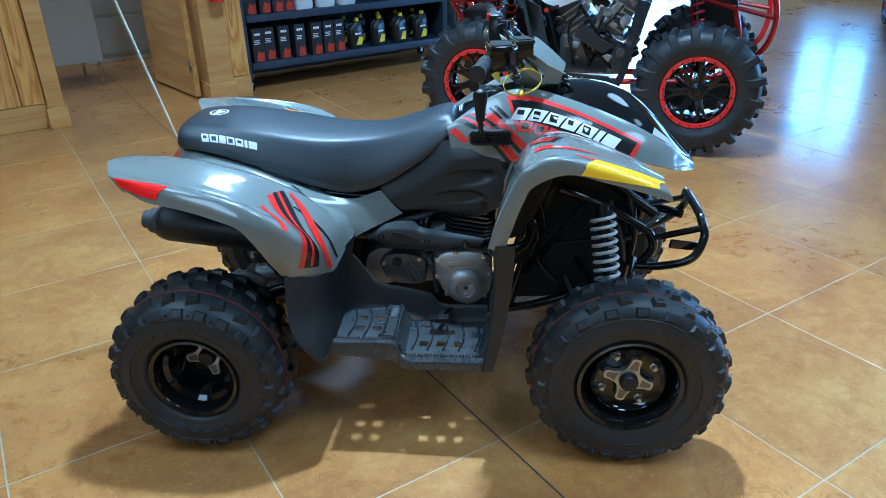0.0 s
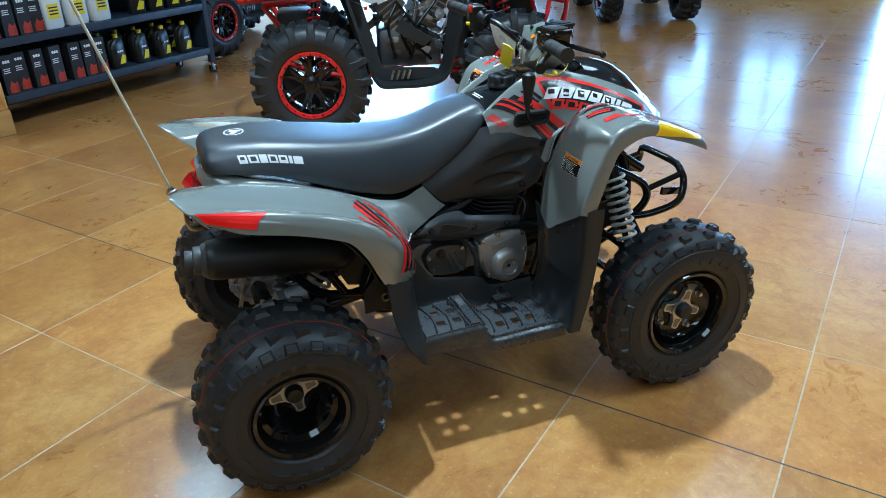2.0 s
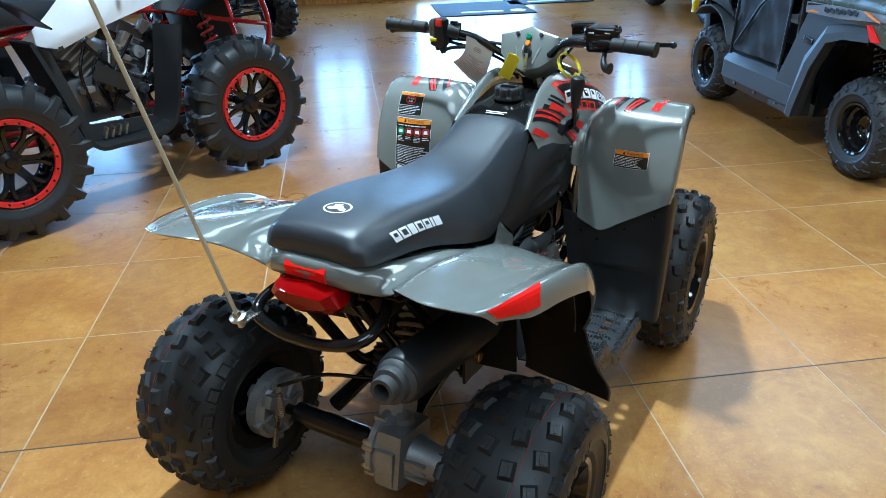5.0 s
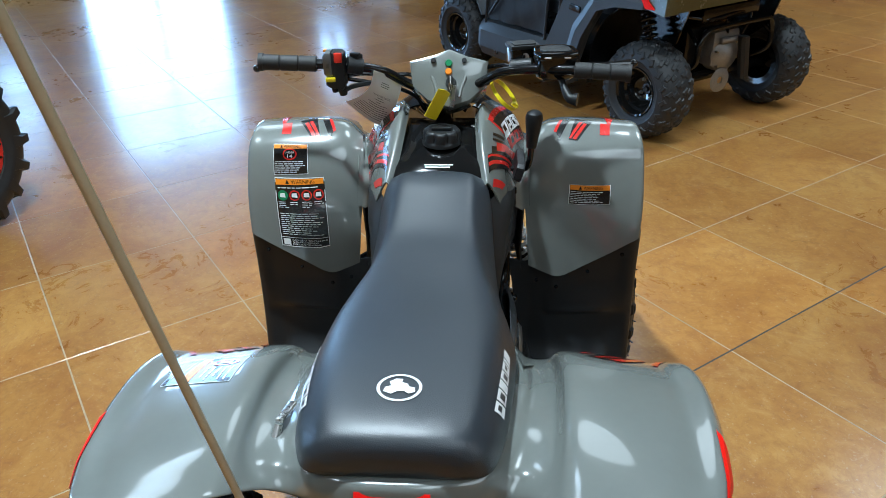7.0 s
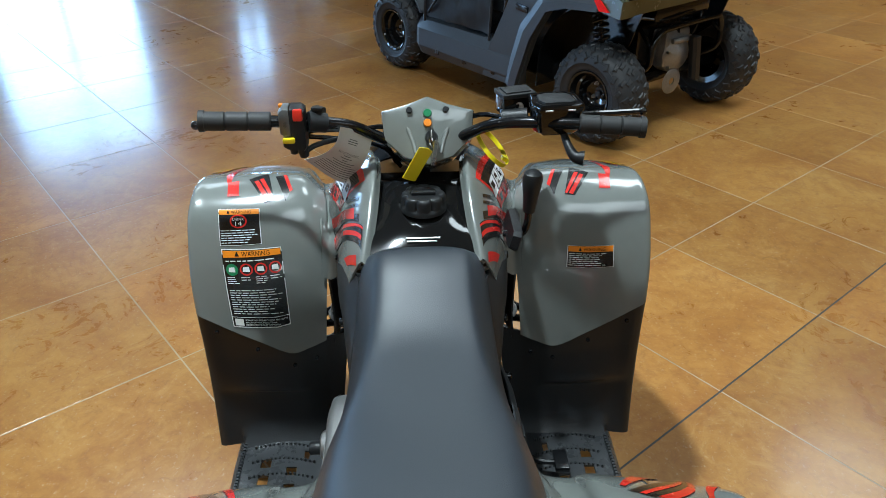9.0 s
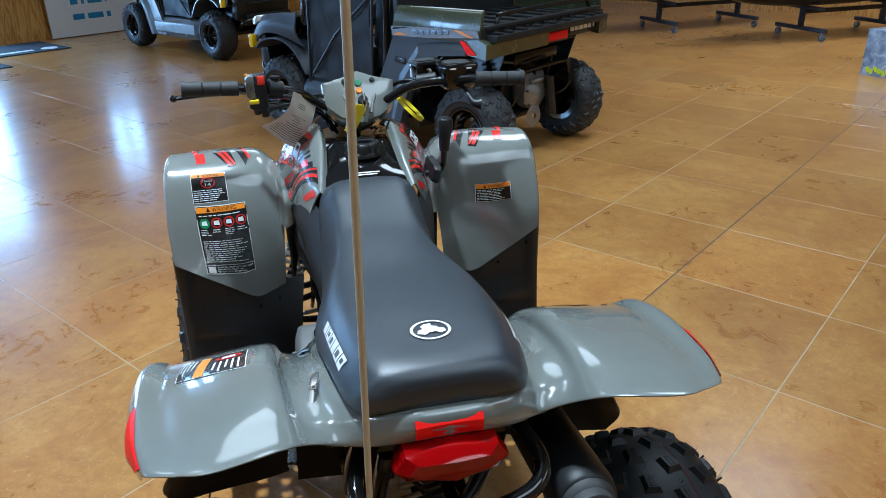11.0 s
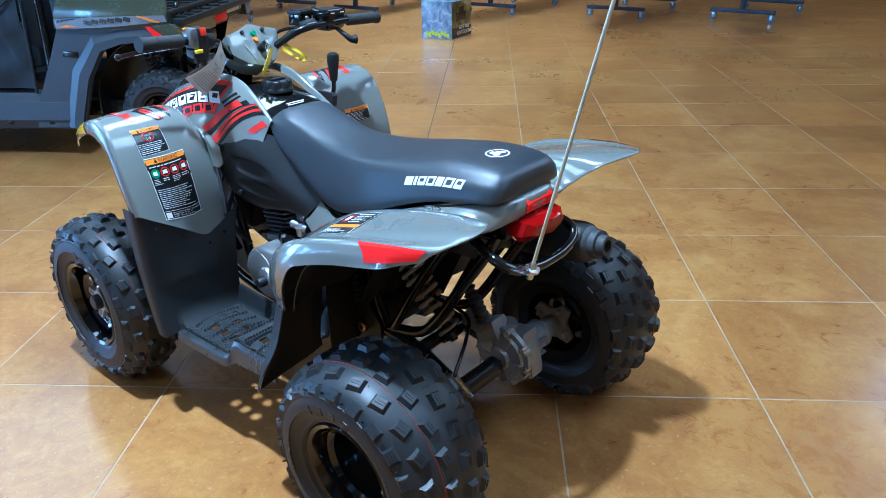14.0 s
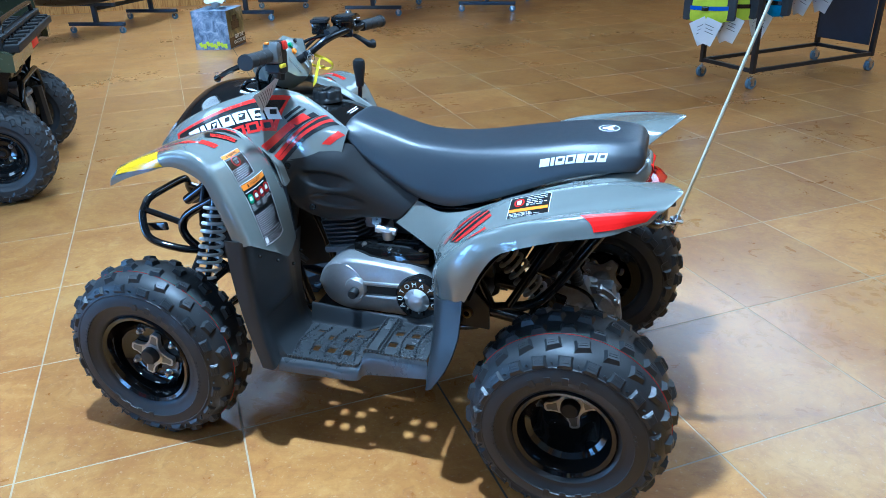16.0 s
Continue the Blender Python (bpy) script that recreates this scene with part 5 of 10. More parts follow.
# foot wells: tread plate with holes, outer lip and inner wall
for s in (1, -1):
    bm = bmesh.new()

    def plate_z(x):
        return 0.318 if x < -0.03 else 0.318 - 0.042 * min(1.0, (x + 0.03) / 0.02)

    nu, nv = 34, 16
    rows = [[V(-0.200 + 0.408 * i / nu, s * (0.232 + (0.178 - (0.0 if i < 17 else -0.012)) * j / nv), plate_z(-0.200 + 0.408 * i / nu) + 0.006 * math.sin(3.1 * j / nv)) for j in range(nv + 1)] for i in range(nu + 1)]

    def holes(i, j):
        return (i in (4, 5, 8, 9, 19, 20, 23, 24, 27, 28) and j in (10, 11)) or (i in (4, 5, 8, 9, 13, 14, 21, 22, 25, 26) and j in (5, 6)) or (i in (19, 20, 29, 30) and j in (3,))

    add_sheet(bm, rows, 0.005, holes)
    well = part("foot_plate", bm, TREAD_PLASTIC, quad, "black tread plate with rows of teeth and drain holes", 30)
    bm = bmesh.new()
    for k in range(9):
        bx = -0.17 + 0.044 * k
        if k == 3:
            continue
        for j in range(15):
            x = bx + 0.012 * math.sin(j * 0.21)
            y = 0.255 + 0.0098 * j
            add_cyl(bm, (x, s * y, plate_z(x) + 0.002), (x, s * y, plate_z(x) + 0.0105), 0.0036, 0.0026, 6)
    for j in range(46):
        x = -0.195 + 0.0087 * j
        y = 0.405 if x < -0.02 else 0.418
        add_box(bm, (x, s * y, plate_z(x) + 0.005), (0.005, 0.006, 0.008))
    for j in range(17):
        for dx in (-0.016, 0.016):
            add_cyl(bm, (-0.052 + dx, s * (0.246 + 0.0094 * j), 0.330), (-0.052 + dx, s * (0.246 + 0.0094 * j), 0.3385), 0.0036, 0.0026, 6)
    tagged(part("teeth", bm, TREAD_PLASTIC, well, "", 0), kind="stuff")
    bm = bmesh.new()
    add_loft(bm, [[V(-0.052 + x, s * y, 0.316 + z) for x, z in ((-0.026, 0.0), (-0.022, 0.015), (0.022, 0.015), (0.026, 0.0))] for y in (0.238, 0.30, 0.402)])
    part("cross_rib", bm, TREAD_PLASTIC, well, "raised ribbed crosspiece", 30)
    bm = bmesh.new()
    add_box(bm, (-0.052, s * 0.278, 0.3312), (0.016, 0.042, 0.0016), None, 0.0)
    part("slot", bm, SOOT, well, "", 0)
    lip = [[(-0.205, 0.408, 0.322), (-0.10, 0.408, 0.322), (-0.034, 0.409, 0.321), (-0.008, 0.420, 0.279), (0.10, 0.424, 0.279), (0.212, 0.424, 0.279)],
           [(-0.210, 0.416, 0.310), (-0.10, 0.416, 0.310), (-0.034, 0.418, 0.305), (-0.008, 0.430, 0.268), (0.10, 0.434, 0.268), (0.214, 0.436, 0.268)],
           [(-0.225, 0.424, 0.280), (-0.10, 0.422, 0.268), (-0.034, 0.424, 0.260), (-0.008, 0.434, 0.245), (0.10, 0.437, 0.243), (0.214, 0.440, 0.243)]]
    bm = bmesh.new()
    add_sheet(bm, surf(flip(lip, s), 9, 30), 0.004)
    part("lip", bm, TREAD_PLASTIC, well, "", 40)
    wall_top = ((0.486, 0.483, 0.432, 0.394, 0.377, 0.359, 0.324, 0.324) if s < 0 else (0.420, 0.380, 0.345, 0.330, 0.326, 0.326, 0.326, 0.335))
    inner = [[(x, 0.236 + dy, plate_z(x) * (1 - f) + zt * f) for x, zt in zip((-0.207, -0.174, -0.137, -0.106, -0.022, 0.044, 0.085, 0.215), wall_top)] for f, dy in ((0.0, 0.0), (0.12, -0.006), (0.5, -0.012), (0.95, -0.018), (1.0, -0.026))]
    bm = bmesh.new()
    add_sheet(bm, [list(r) for r in surf(flip(inner, s), 12, 40)], 0.004)
    part("inner_wall", bm, SIDE_PLASTIC, well, "", 40)

# dark side covers below the tank
COVER = [[(-0.102, 0.118, 0.656), (-0.045, 0.110, 0.694), (0.02, 0.112, 0.738), (0.085, 0.118, 0.795), (0.13, 0.136, 0.800)],
         [(-0.070, 0.132, 0.622), (-0.005, 0.138, 0.655), (0.06, 0.148, 0.695), (0.13, 0.160, 0.750), (0.200, 0.168, 0.772)],
         [(-0.035, 0.134, 0.592), (0.04, 0.142, 0.618), (0.11, 0.154, 0.650), (0.19, 0.170, 0.700), (0.285, 0.178, 0.748)],
         [(0.0, 0.130, 0.590), (0.075, 0.138, 0.592), (0.140, 0.150, 0.600), (0.205, 0.170, 0.640), (0.278, 0.184, 0.690)],
         [(0.04, 0.118, 0.588), (0.10, 0.126, 0.578), (0.155, 0.140, 0.574), (0.205, 0.160, 0.592), (0.250, 0.178, 0.625)]]
for s in (1, -1):
    bm = bmesh.new()
    net = surf(flip(COVER, s), 64, 64)
    for (cx, cz, ax, az, turn, deep) in ((0.150, 0.700, 0.085, 0.026, 0.16, 0.020), (0.125, 0.640, 0.085, 0.022, 0.12, 0.018), (0.235, 0.690, 0.030, 0.050, 0.5, 0.010)):
        for r in net:
            for p in r:
                dx, dz = p.x - cx, p.z - cz
                a, b = dx * math.cos(turn) + dz * math.sin(turn), dz * math.cos(turn) - dx * math.sin(turn)
                f = (a / ax) ** 2 + (b / az) ** 2
                if f < 1:
                    # steep under its upper edge, running out downwards and to the rear
                    p.y -= s * deep * min(1.0, (1 - f) * 2.2) * (0.35 + 0.65 * (b / az * 0.5 + 0.5)) * (0.5 + 0.5 * a / ax)
    add_sheet(bm, net, 0.004)
    cov = part("side_cover", bm, SIDE_PLASTIC, quad, "matt dark grey plastic side cover", 45)
    for p in ((0.262, 0.174, 0.742), (0.202, 0.171, 0.622)):
        bm = bmesh.new()
        add_lathe(bm, [(0.0, 0.006), (0.007, 0.006), (0.009, 0.003), (0.009, -0.004)], pose(p[0], s * p[1], p[2]) @ basis((0, s, 0.1)), 14)
        part("screw", bm, FRAME_BLACK, cov, "", 30)

# tank shrouds with the graphics
SHROUD = [
    [(0.095, 0.098, 0.822), (0.098, 0.112, 0.835), (0.105, 0.128, 0.808), (0.112, 0.142, 0.772)],
    [(0.170, 0.086, 0.868), (0.172, 0.102, 0.885), (0.180, 0.142, 0.835), (0.190, 0.166, 0.766)],
    [(0.245, 0.080, 0.905), (0.248, 0.098, 0.925), (0.262, 0.150, 0.862), (0.280, 0.180, 0.758)],
    [(0.330, 0.080, 0.920), (0.335, 0.100, 0.935), (0.350, 0.160, 0.880), (0.360, 0.200, 0.796)],
    [(0.430, 0.092, 0.902), (0.435, 0.114, 0.910), (0.445, 0.168, 0.870), (0.450, 0.205, 0.800)],
    [(0.530, 0.100, 0.872), (0.535, 0.122, 0.876), (0.540, 0.165, 0.840), (0.545, 0.195, 0.782)],
    [(0.630, 0.096, 0.825), (0.635, 0.114, 0.826), (0.640, 0.142, 0.795), (0.645, 0.165, 0.748)],
    [(0.730, 0.066, 0.762), (0.732, 0.080, 0.760), (0.735, 0.094, 0.736), (0.740, 0.108, 0.708)],
    [(0.802, 0.018, 0.706), (0.804, 0.026, 0.702), (0.806, 0.030, 0.692), (0.808, 0.030, 0.682)],
]
SHROUD_NETS = {}
for s in (1, -1):
    net = surf(flip(SHROUD, s), 54, 20)
    SHROUD_NETS[s] = net
    bm = bmesh.new()
    add_sheet(bm, net, 0.004)
    shroud = part("tank_shroud", bm, GREY_PAINT, quad, "glossy grey tank shroud with red, black and white graphics", 45)

    out = V(0, s, 0.3)

    def on_side(pts):
        return lay(net, [(x, s * y, z) for x, y, z in pts])

    for pts, mat, lift in (
            (((0.262, 0.112, 0.925), (0.636, 0.150, 0.806), (0.592, 0.182, 0.742), (0.288, 0.172, 0.838)), RED_PRINT, 0.0009),
            (((0.274, 0.120, 0.912), (0.618, 0.154, 0.803), (0.580, 0.182, 0.750), (0.300, 0.166, 0.850)), BLACK_PRINT, 0.0012),
            (((0.122, 0.112, 0.846), (0.163, 0.110, 0.874), (0.300, 0.172, 0.770), (0.270, 0.178, 0.754)), BLACK_PRINT, 0.0011),
            (((0.138, 0.112, 0.856), (0.146, 0.111, 0.862), (0.286, 0.174, 0.762), (0.278, 0.176, 0.758)), RED_PRINT, 0.0014),
            (((0.156, 0.110, 0.870), (0.160, 0.110, 0.873), (0.297, 0.172, 0.768), (0.293, 0.173, 0.766)), RED_PRINT, 0.0014),
            (((0.200, 0.128, 0.868), (0.222, 0.128, 0.880), (0.335, 0.176, 0.795), (0.318, 0.178, 0.782)), RED_PRINT, 0.0012),
            (((0.180, 0.118, 0.872), (0.196, 0.118, 0.882), (0.314, 0.176, 0.782), (0.306, 0.177, 0.774)), BLACK_PRINT, 0.0011),
            (((0.104, 0.120, 0.822), (0.124, 0.122, 0.834), (0.164, 0.150, 0.802), (0.140, 0.143, 0.800)), RED_PRINT, 0.0012),
            (((0.228, 0.122, 0.896), (0.236, 0.122, 0.900), (0.272, 0.148, 0.872), (0.266, 0.150, 0.866)), BLACK_PRINT, 0.0011),
            (((0.214, 0.122, 0.890), (0.220, 0.122, 0.893), (0.262, 0.152, 0.862), (0.256, 0.153, 0.857)), BLACK_PRINT, 0.0011),
            (((0.350, 0.180, 0.845), (0.430, 0.190, 0.832), (0.540, 0.192, 0.772), (0.420, 0.196, 0.812)), BLACK_PRINT, 0.0010),
            (((0.440, 0.185, 0.838), (0.452, 0.186, 0.834), (0.530, 0.195, 0.778), (0.510, 0.196, 0.780)), RED_PRINT, 0.0013)):
        film_on("graphic", net, on_side(pts), mat, shroud, lift, out, 14, 14)
    uv = on_side([(0.286, 0.136, 0.899), (0.578, 0.168, 0.816), (0.566, 0.178, 0.782), (0.278, 0.152, 0.864)])
    x = 0.0
    for k, w in enumerate((0.140, 0.130, 0.140, 0.120, 0.140, 0.050, 0.125)):
        film_on("graphic", net, [inside(uv, x + 0.03, 0.08), inside(uv, x + w + 0.03, 0.08), inside(uv, x + w - 0.015, 0.94), inside(uv, x - 0.015, 0.94)], WHITE_PRINT, shroud, 0.0018, out, 3, 4)
        if k in (0, 1, 2, 3, 4):
            film_on("graphic", net, window(uv, x + 0.036, 0.24, x + w - 0.036, 0.58 if k in (0, 3) else 0.76 if k == 2 else 0.80), BLACK_PRINT, shroud, 0.0022, out, 1, 1)
        x += w + 0.018
    uv = on_side([(0.302, 0.156, 0.868), (0.420, 0.184, 0.840), (0.408, 0.190, 0.814), (0.292, 0.166, 0.840)])
    for k in range(3):
        film_on("graphic", net, window(uv, 0.34 * k, 0.05, 0.34 * k + 0.30, 0.98), RED_PRINT, shroud, 0.0018, out, 3, 3)
        film_on("graphic", net, window(uv, 0.34 * k + 0.07, 0.27, 0.34 * k + 0.23, 0.76), BLACK_PRINT, shroud, 0.0022, out, 2, 2)

# tank cover, filler cap, hood, nose, headlamps
TANK = [[(0.092, y, 0.832 - 0.5 * y * y) for y in (-0.100, -0.05, 0, 0.05, 0.100)],
        [(0.15, y, 0.868 - 1.2 * y * y) for y in (-0.092, -0.045, 0, 0.045, 0.092)],
        [(0.215, y, 0.888 - 1.4 * y * y) for y in (-0.086, -0.045, 0, 0.045, 0.086)],
        [(0.29, y, 0.898 - 0.8 * y * y) for y in (-0.084, -0.045, 0, 0.045, 0.084)],
        [(0.36, y, 0.890) for y in (-0.084, -0.045, 0, 0.045, 0.084)]]
bm = bmesh.new()
add_sheet(bm, surf(TANK, 24, 16), 0.004)
part("tank_cover", bm, GLOSS_BLACK, quad, "black tank cover", 45)
bm = bmesh.new()
def lobes(r, deep):
    return [(r - deep * (1 - abs(math.cos(4 * a)) ** 0.6)) for a in [2 * math.pi * k / 64 for k in range(64)]]


add_loft(bm, [[V(0.210 + r * math.cos(2 * math.pi * k / 64), -0.005 + r * math.sin(2 * math.pi * k / 64), 0.884 + z) for k, r in enumerate(lobes(rad, deep))] for rad, deep, z in
              ((0.044, 0.0, 0.0), (0.044, 0.0, 0.006), (0.0425, 0.001, 0.009), (0.0425, 0.006, 0.012), (0.0425, 0.006, 0.027), (0.040, 0.006, 0.032), (0.036, 0.004, 0.034), (0.026, 0.0, 0.033), (0.024, 0.0, 0.030), (0.0235, 0.0, 0.030))])
add_box(bm, (0.210, -0.005, 0.917), (0.012, 0.046, 0.008), None, 0.003)
part("filler_cap", bm, BLACK_PLASTIC, quad, "black ribbed fuel cap", 40)
bm = bmesh.new()
for z, y0, y1 in ((0.0, -0.028, 0.028), (0.006, -0.034, 0.030)):
    add_box(bm, (0.128 + z, (y0 + y1) / 2, 0.8585 + z * 0.55), (0.0028, y1 - y0, 0.0012), pose(0, 0, 0, 0, -30, 0))
part("small_print", bm, WHITE_PRINT, quad, "", 0)
HOOD = [[(0.375, y, 0.905 + 0.022 * (1 - (y / 0.1) ** 2)) for y in (-0.100, -0.06, 0, 0.06, 0.100)],
        [(0.45, y, 0.904 + 0.036 * (1 - (y / 0.115) ** 2)) for y in (-0.115, -0.07, 0, 0.07, 0.115)],
        [(0.54, y, 0.872 + 0.058 * (1 - (y / 0.124) ** 2)) for y in (-0.124, -0.075, 0, 0.075, 0.124)],
        [(0.62, y, 0.832 + 0.062 * (1 - (y / 0.116) ** 2)) for y in (-0.116, -0.07, 0, 0.07, 0.116)],
        [(0.69, y, 0.790 + 0.042 * (1 - (y / 0.094) ** 2)) for y in (-0.094, -0.06, 0, 0.06, 0.094)],
        [(0.755, y, 0.742 + 0.018 * (1 - (y / 0.062) ** 2)) for y in (-0.062, -0.04, 0, 0.04, 0.062)],
        [(0.806, y, 0.704) for y in (-0.022, -0.01, 0, 0.01, 0.022)]]
hood_net = surf(HOOD, 36, 24)
bm = bmesh.new()
add_sheet(bm, hood_net, 0.004)
hood = part("hood", bm, GLOSS_BLACK, quad, "gloss black nose cowl", 45)
for s in (1, -1):
    v0, v1 = (0.84, 0.985) if s > 0 else (0.16, 0.015)
    bm = bmesh.new()
    sticker(bm, hood_net, [(0.62, v0), (0.92, v0 + 0.02 * s), (0.94, v1), (0.60, v1)], 0.002, 5, 12, V(0, 0, 1))
    part("headlamp", bm, HEADLAMP, hood, "clear headlamp strip", 0)
    bm = bmesh.new()
    for k in range(7):
        x0 = 0.738 + 0.0065 * k
        add_box(bm, (x0, s * (0.106 - (x0 - 0.738) * 1.0), 0.718 - (x0 - 0.738) * 0.30), (0.0045, 0.0016, 0.007), pose(0, 0, 0, 0, 0, -46 * s))
    part("mark", bm, WHITE_PRINT, hood, "", 0)

# handlebar, turned a little to the right
bar = part("handlebar", (lambda b: (add_tube(b, [(0.213, 0.386, 1.067), (0.230, 0.25, 1.058), (0.268, 0.14, 1.035), (0.318, 0.07, 0.985), (0.322, 0.0, 0.972), (0.315, -0.075, 0.985), (0.258, -0.15, 1.035), (0.214, -0.27, 1.050), (0.196, -0.40, 1.047)], 0.011, 12, 48), b)[1])(bmesh.new()), FRAME_BLACK, quad, "black handlebar")
for s, a, b in ((1, V(0.213, 0.387, 1.068), V(0.227, 0.268, 1.060)), (-1, V(0.196, -0.404, 1.047), V(0.211, -0.292, 1.050))):
    bm = bmesh.new()
    n = 60
    way = b - a
    pts = [a + way * (k / n) for k in range(n + 1)]
    add_tube(bm, pts, lambda f: 0.0152 if abs((f * 3 + 0.02) % 1.0) < 0.045 else 0.0172, 16)
    add_cyl(bm, a - way.normalized() * 0.006, a + way.normalized() * 0.004, 0.0195, 0.0195, 16)
    part("grip", bm, GRIP_RUBBER, bar, "ribbed black rubber grip", 30)
def block(corners, depth):
    """A rounded slab seen from behind: width and height outline, swelling towards the front of the bar."""
    b = bmesh.new()
    add_loft(b, [[V(0.206 + depth * d, 0.227 + y * f, 1.048 + z * f) for y, z in corners] for d, f in ((0.0, 0.80), (0.05, 0.94), (0.18, 1.0), (0.75, 1.0), (0.95, 0.90), (1.0, 0.70))])
    return b


switch = part("switch_box", block([(-0.022, 0.036), (-0.014, 0.042), (0.004, 0.042), (0.004, -0.012), (0.020, -0.014), (0.022, -0.032), (0.014, -0.038), (-0.016, -0.042), (-0.022, -0.034)], 0.046), BLACK_PLASTIC, quad, "black switch housing", 40)
part("cover_plate", block([(0.006, 0.042), (0.018, 0.042), (0.025, 0.034), (0.025, -0.006), (0.018, -0.011), (0.006, -0.011)], 0.044), MID_GREY, switch, "grey clamp half of the housing", 40)
bm = bmesh.new()
add_box(bm, (0.206, 0.216, 1.0785), (0.012, 0.017, 0.021), pose(0, 0, 0, 0, 8, 0), 0.003)
part("button", bm, RED_BUTTON, switch, "red stop switch", 30)
bm = bmesh.new()
add_box(bm, (0.205, 0.236, 1.031), (0.010, 0.022, 0.010), pose(0, 0, 0, 0, 0, 0), 0.003)
part("button", bm, YELLOW_TAG, switch, "small yellow lamp switch", 30)
bm = bmesh.new()
add_box(bm, (0.236, 0.249, 1.087), (0.012, 0.008, 0.006), None, 0.002)
part("button", bm, ORANGE_PRINT, switch, "small orange tab", 0)
bm = bmesh.new()
add_cyl(bm, (0.222, 0.216, 1.012), (0.226, 0.214, 0.992), 0.011, 0.009, 14)
add_cyl(bm, (0.224, 0.232, 1.012), (0.226, 0.232, 0.998), 0.009, 0.007, 14)
add_tube(bm, [(0.228, 0.212, 1.000), (0.250, 0.190, 1.004), (0.290, 0.14, 1.000), (0.33, 0.10, 0.98)], 0.0055, 8, 14)
part("choke", bm, BLACK_PLASTIC, switch, "black choke lever and cable", 40)
bm = bmesh.new()
add_cyl(bm, (0.233, 0.203, 1.056), (0.245, 0.172, 1.048), 0.0185, seg=18)
add_box(bm, (0.250, 0.186, 1.064), (0.030, 0.024, 0.020), pose(0, 0, 0, 0, 0, -15), 0.004)
add_box(bm, (0.238, 0.184, 1.078), (0.012, 0.022, 0.007), pose(0, 0, 0, 0, 0, -15), 0.002)
add_cyl(bm, (0.266, 0.190, 1.046), (0.268, 0.190, 1.072), 0.007, seg=12)
part("lever_perch", bm, BLACK_PLASTIC, bar, "black brake lever perch", 40)
for s, pts in ((1, [(0.255, 0.22, 1.045), (0.285, 0.27, 1.040), (0.288, 0.35, 1.038), (0.275, 0.42, 1.036)]), (-1, [(0.235, -0.24, 1.044), (0.268, -0.30, 1.044), (0.282, -0.37, 1.042), (0.285, -0.43, 1.044)])):
    bm = bmesh.new()
    add_tube(bm, pts, lambda f: 0.0075 - 0.002 * f, 8, 16)
    bmesh.ops.create_icosphere(bm, subdivisions=2, radius=0.009, matrix=Matrix.Translation(pts[-1]))
    part("brake_lever", bm, GLOSS_BLACK, bar, "black brake lever")
bm = bmesh.new()
box_at = pose(0.247, -0.252, 1.043, 0, 0, 5)
plan = [(-0.036, -0.034), (-0.026, -0.048), (0.022, -0.046), (0.038, -0.030), (0.040, 0.020), (0.030, 0.044), (-0.016, 0.048), (-0.036, 0.036)]
add_loft(bm, [[box_at @ V(x * f, y * f, h) for x, y in plan] for f, h in ((0.72, -0.018), (0.86, -0.012), (0.92, 0.008), (0.93, 0.026), (1.0, 0.027), (1.02, 0.032), (1.0, 0.039), (0.93, 0.0435), (0.86, 0.0435), (0.84, 0.041), (0.5, 0.0415))])
thr = part("throttle_box", bm, GLOSS_BLACK, quad, "black throttle housing", 40)
bm = bmesh.new()
add_loft(bm, [[box_at @ V(x * f, y * f, z) for x, y in plan] for f, z in ((0.70, 0.041), (0.68, 0.0445), (0.62, 0.0452))])
part("lid", bm, BLACK_PLASTIC, thr, "matt black inset lid", 30)
for sx, sy in ((-0.016, -0.022), (-0.016, 0.020)):
    bm = bmesh.new()
    add_box(bm, box_at @ V(sx - 0.0205, sy, 0.033), (0.002, 0.014, 0.003), None, 0.0005)
    part("mark", bm, WHITE_PRINT, thr, "", 0)
bm = bmesh.new()
add_tube(bm, [(0.230, -0.268, 1.026), (0.204, -0.274, 1.010), (0.188, -0.284, 0.996), (0.182, -0.300, 0.994)], lambda f: 0.007 + 0.008 * f * f, 10, 14)
part("thumb_throttle", bm, BLACK_PLASTIC, thr)
bm = bmesh.new()
add_box(bm, (0.300, -0.184, 1.060), (0.044, 0.062, 0.034), pose(0, 0, 0, 0, 0, 16), 0.003)
reservoir = part("brake_reservoir", bm, GLOSS_BLACK, bar, "black brake fluid reservoir", 30)
bm = bmesh.new()
add_box(bm, (0.300, -0.184, 1.081), (0.050, 0.067, 0.009), pose(0, 0, 0, 0, 0, 16), 0.002)
add_box(bm, (0.300, -0.184, 1.0865), (0.036, 0.050, 0.003), pose(0, 0, 0, 0, 0, 16), 0.001)
part("lid", bm, BLACK_PLASTIC, reservoir, "matt black cap", 30)
bm = bmesh.new()
add_lathe(bm, [(0.006, 0.004), (0.0085, 0.003), (0.009, 0.0), (0.006, 0.001), (0.0, 0.0)], pose(0.279, -0.190, 1.060) @ basis((-1, 0.28, 0.1)), 18)
part("sight_glass", bm, BARE_STEEL, reservoir, "round sight glass", 40)
bm = bmesh.new()
add_box(bm, (0.285, -0.180, 1.036), (0.034, 0.036, 0.026), pose(0, 0, 0, 0, 0, 16), 0.008)
add_cyl(bm, (0.270, -0.158, 1.040), (0.262, -0.205, 1.046), 0.017, seg=16)
part("bar_clamp", bm, BLACK_PLASTIC, reservoir, "", 40)
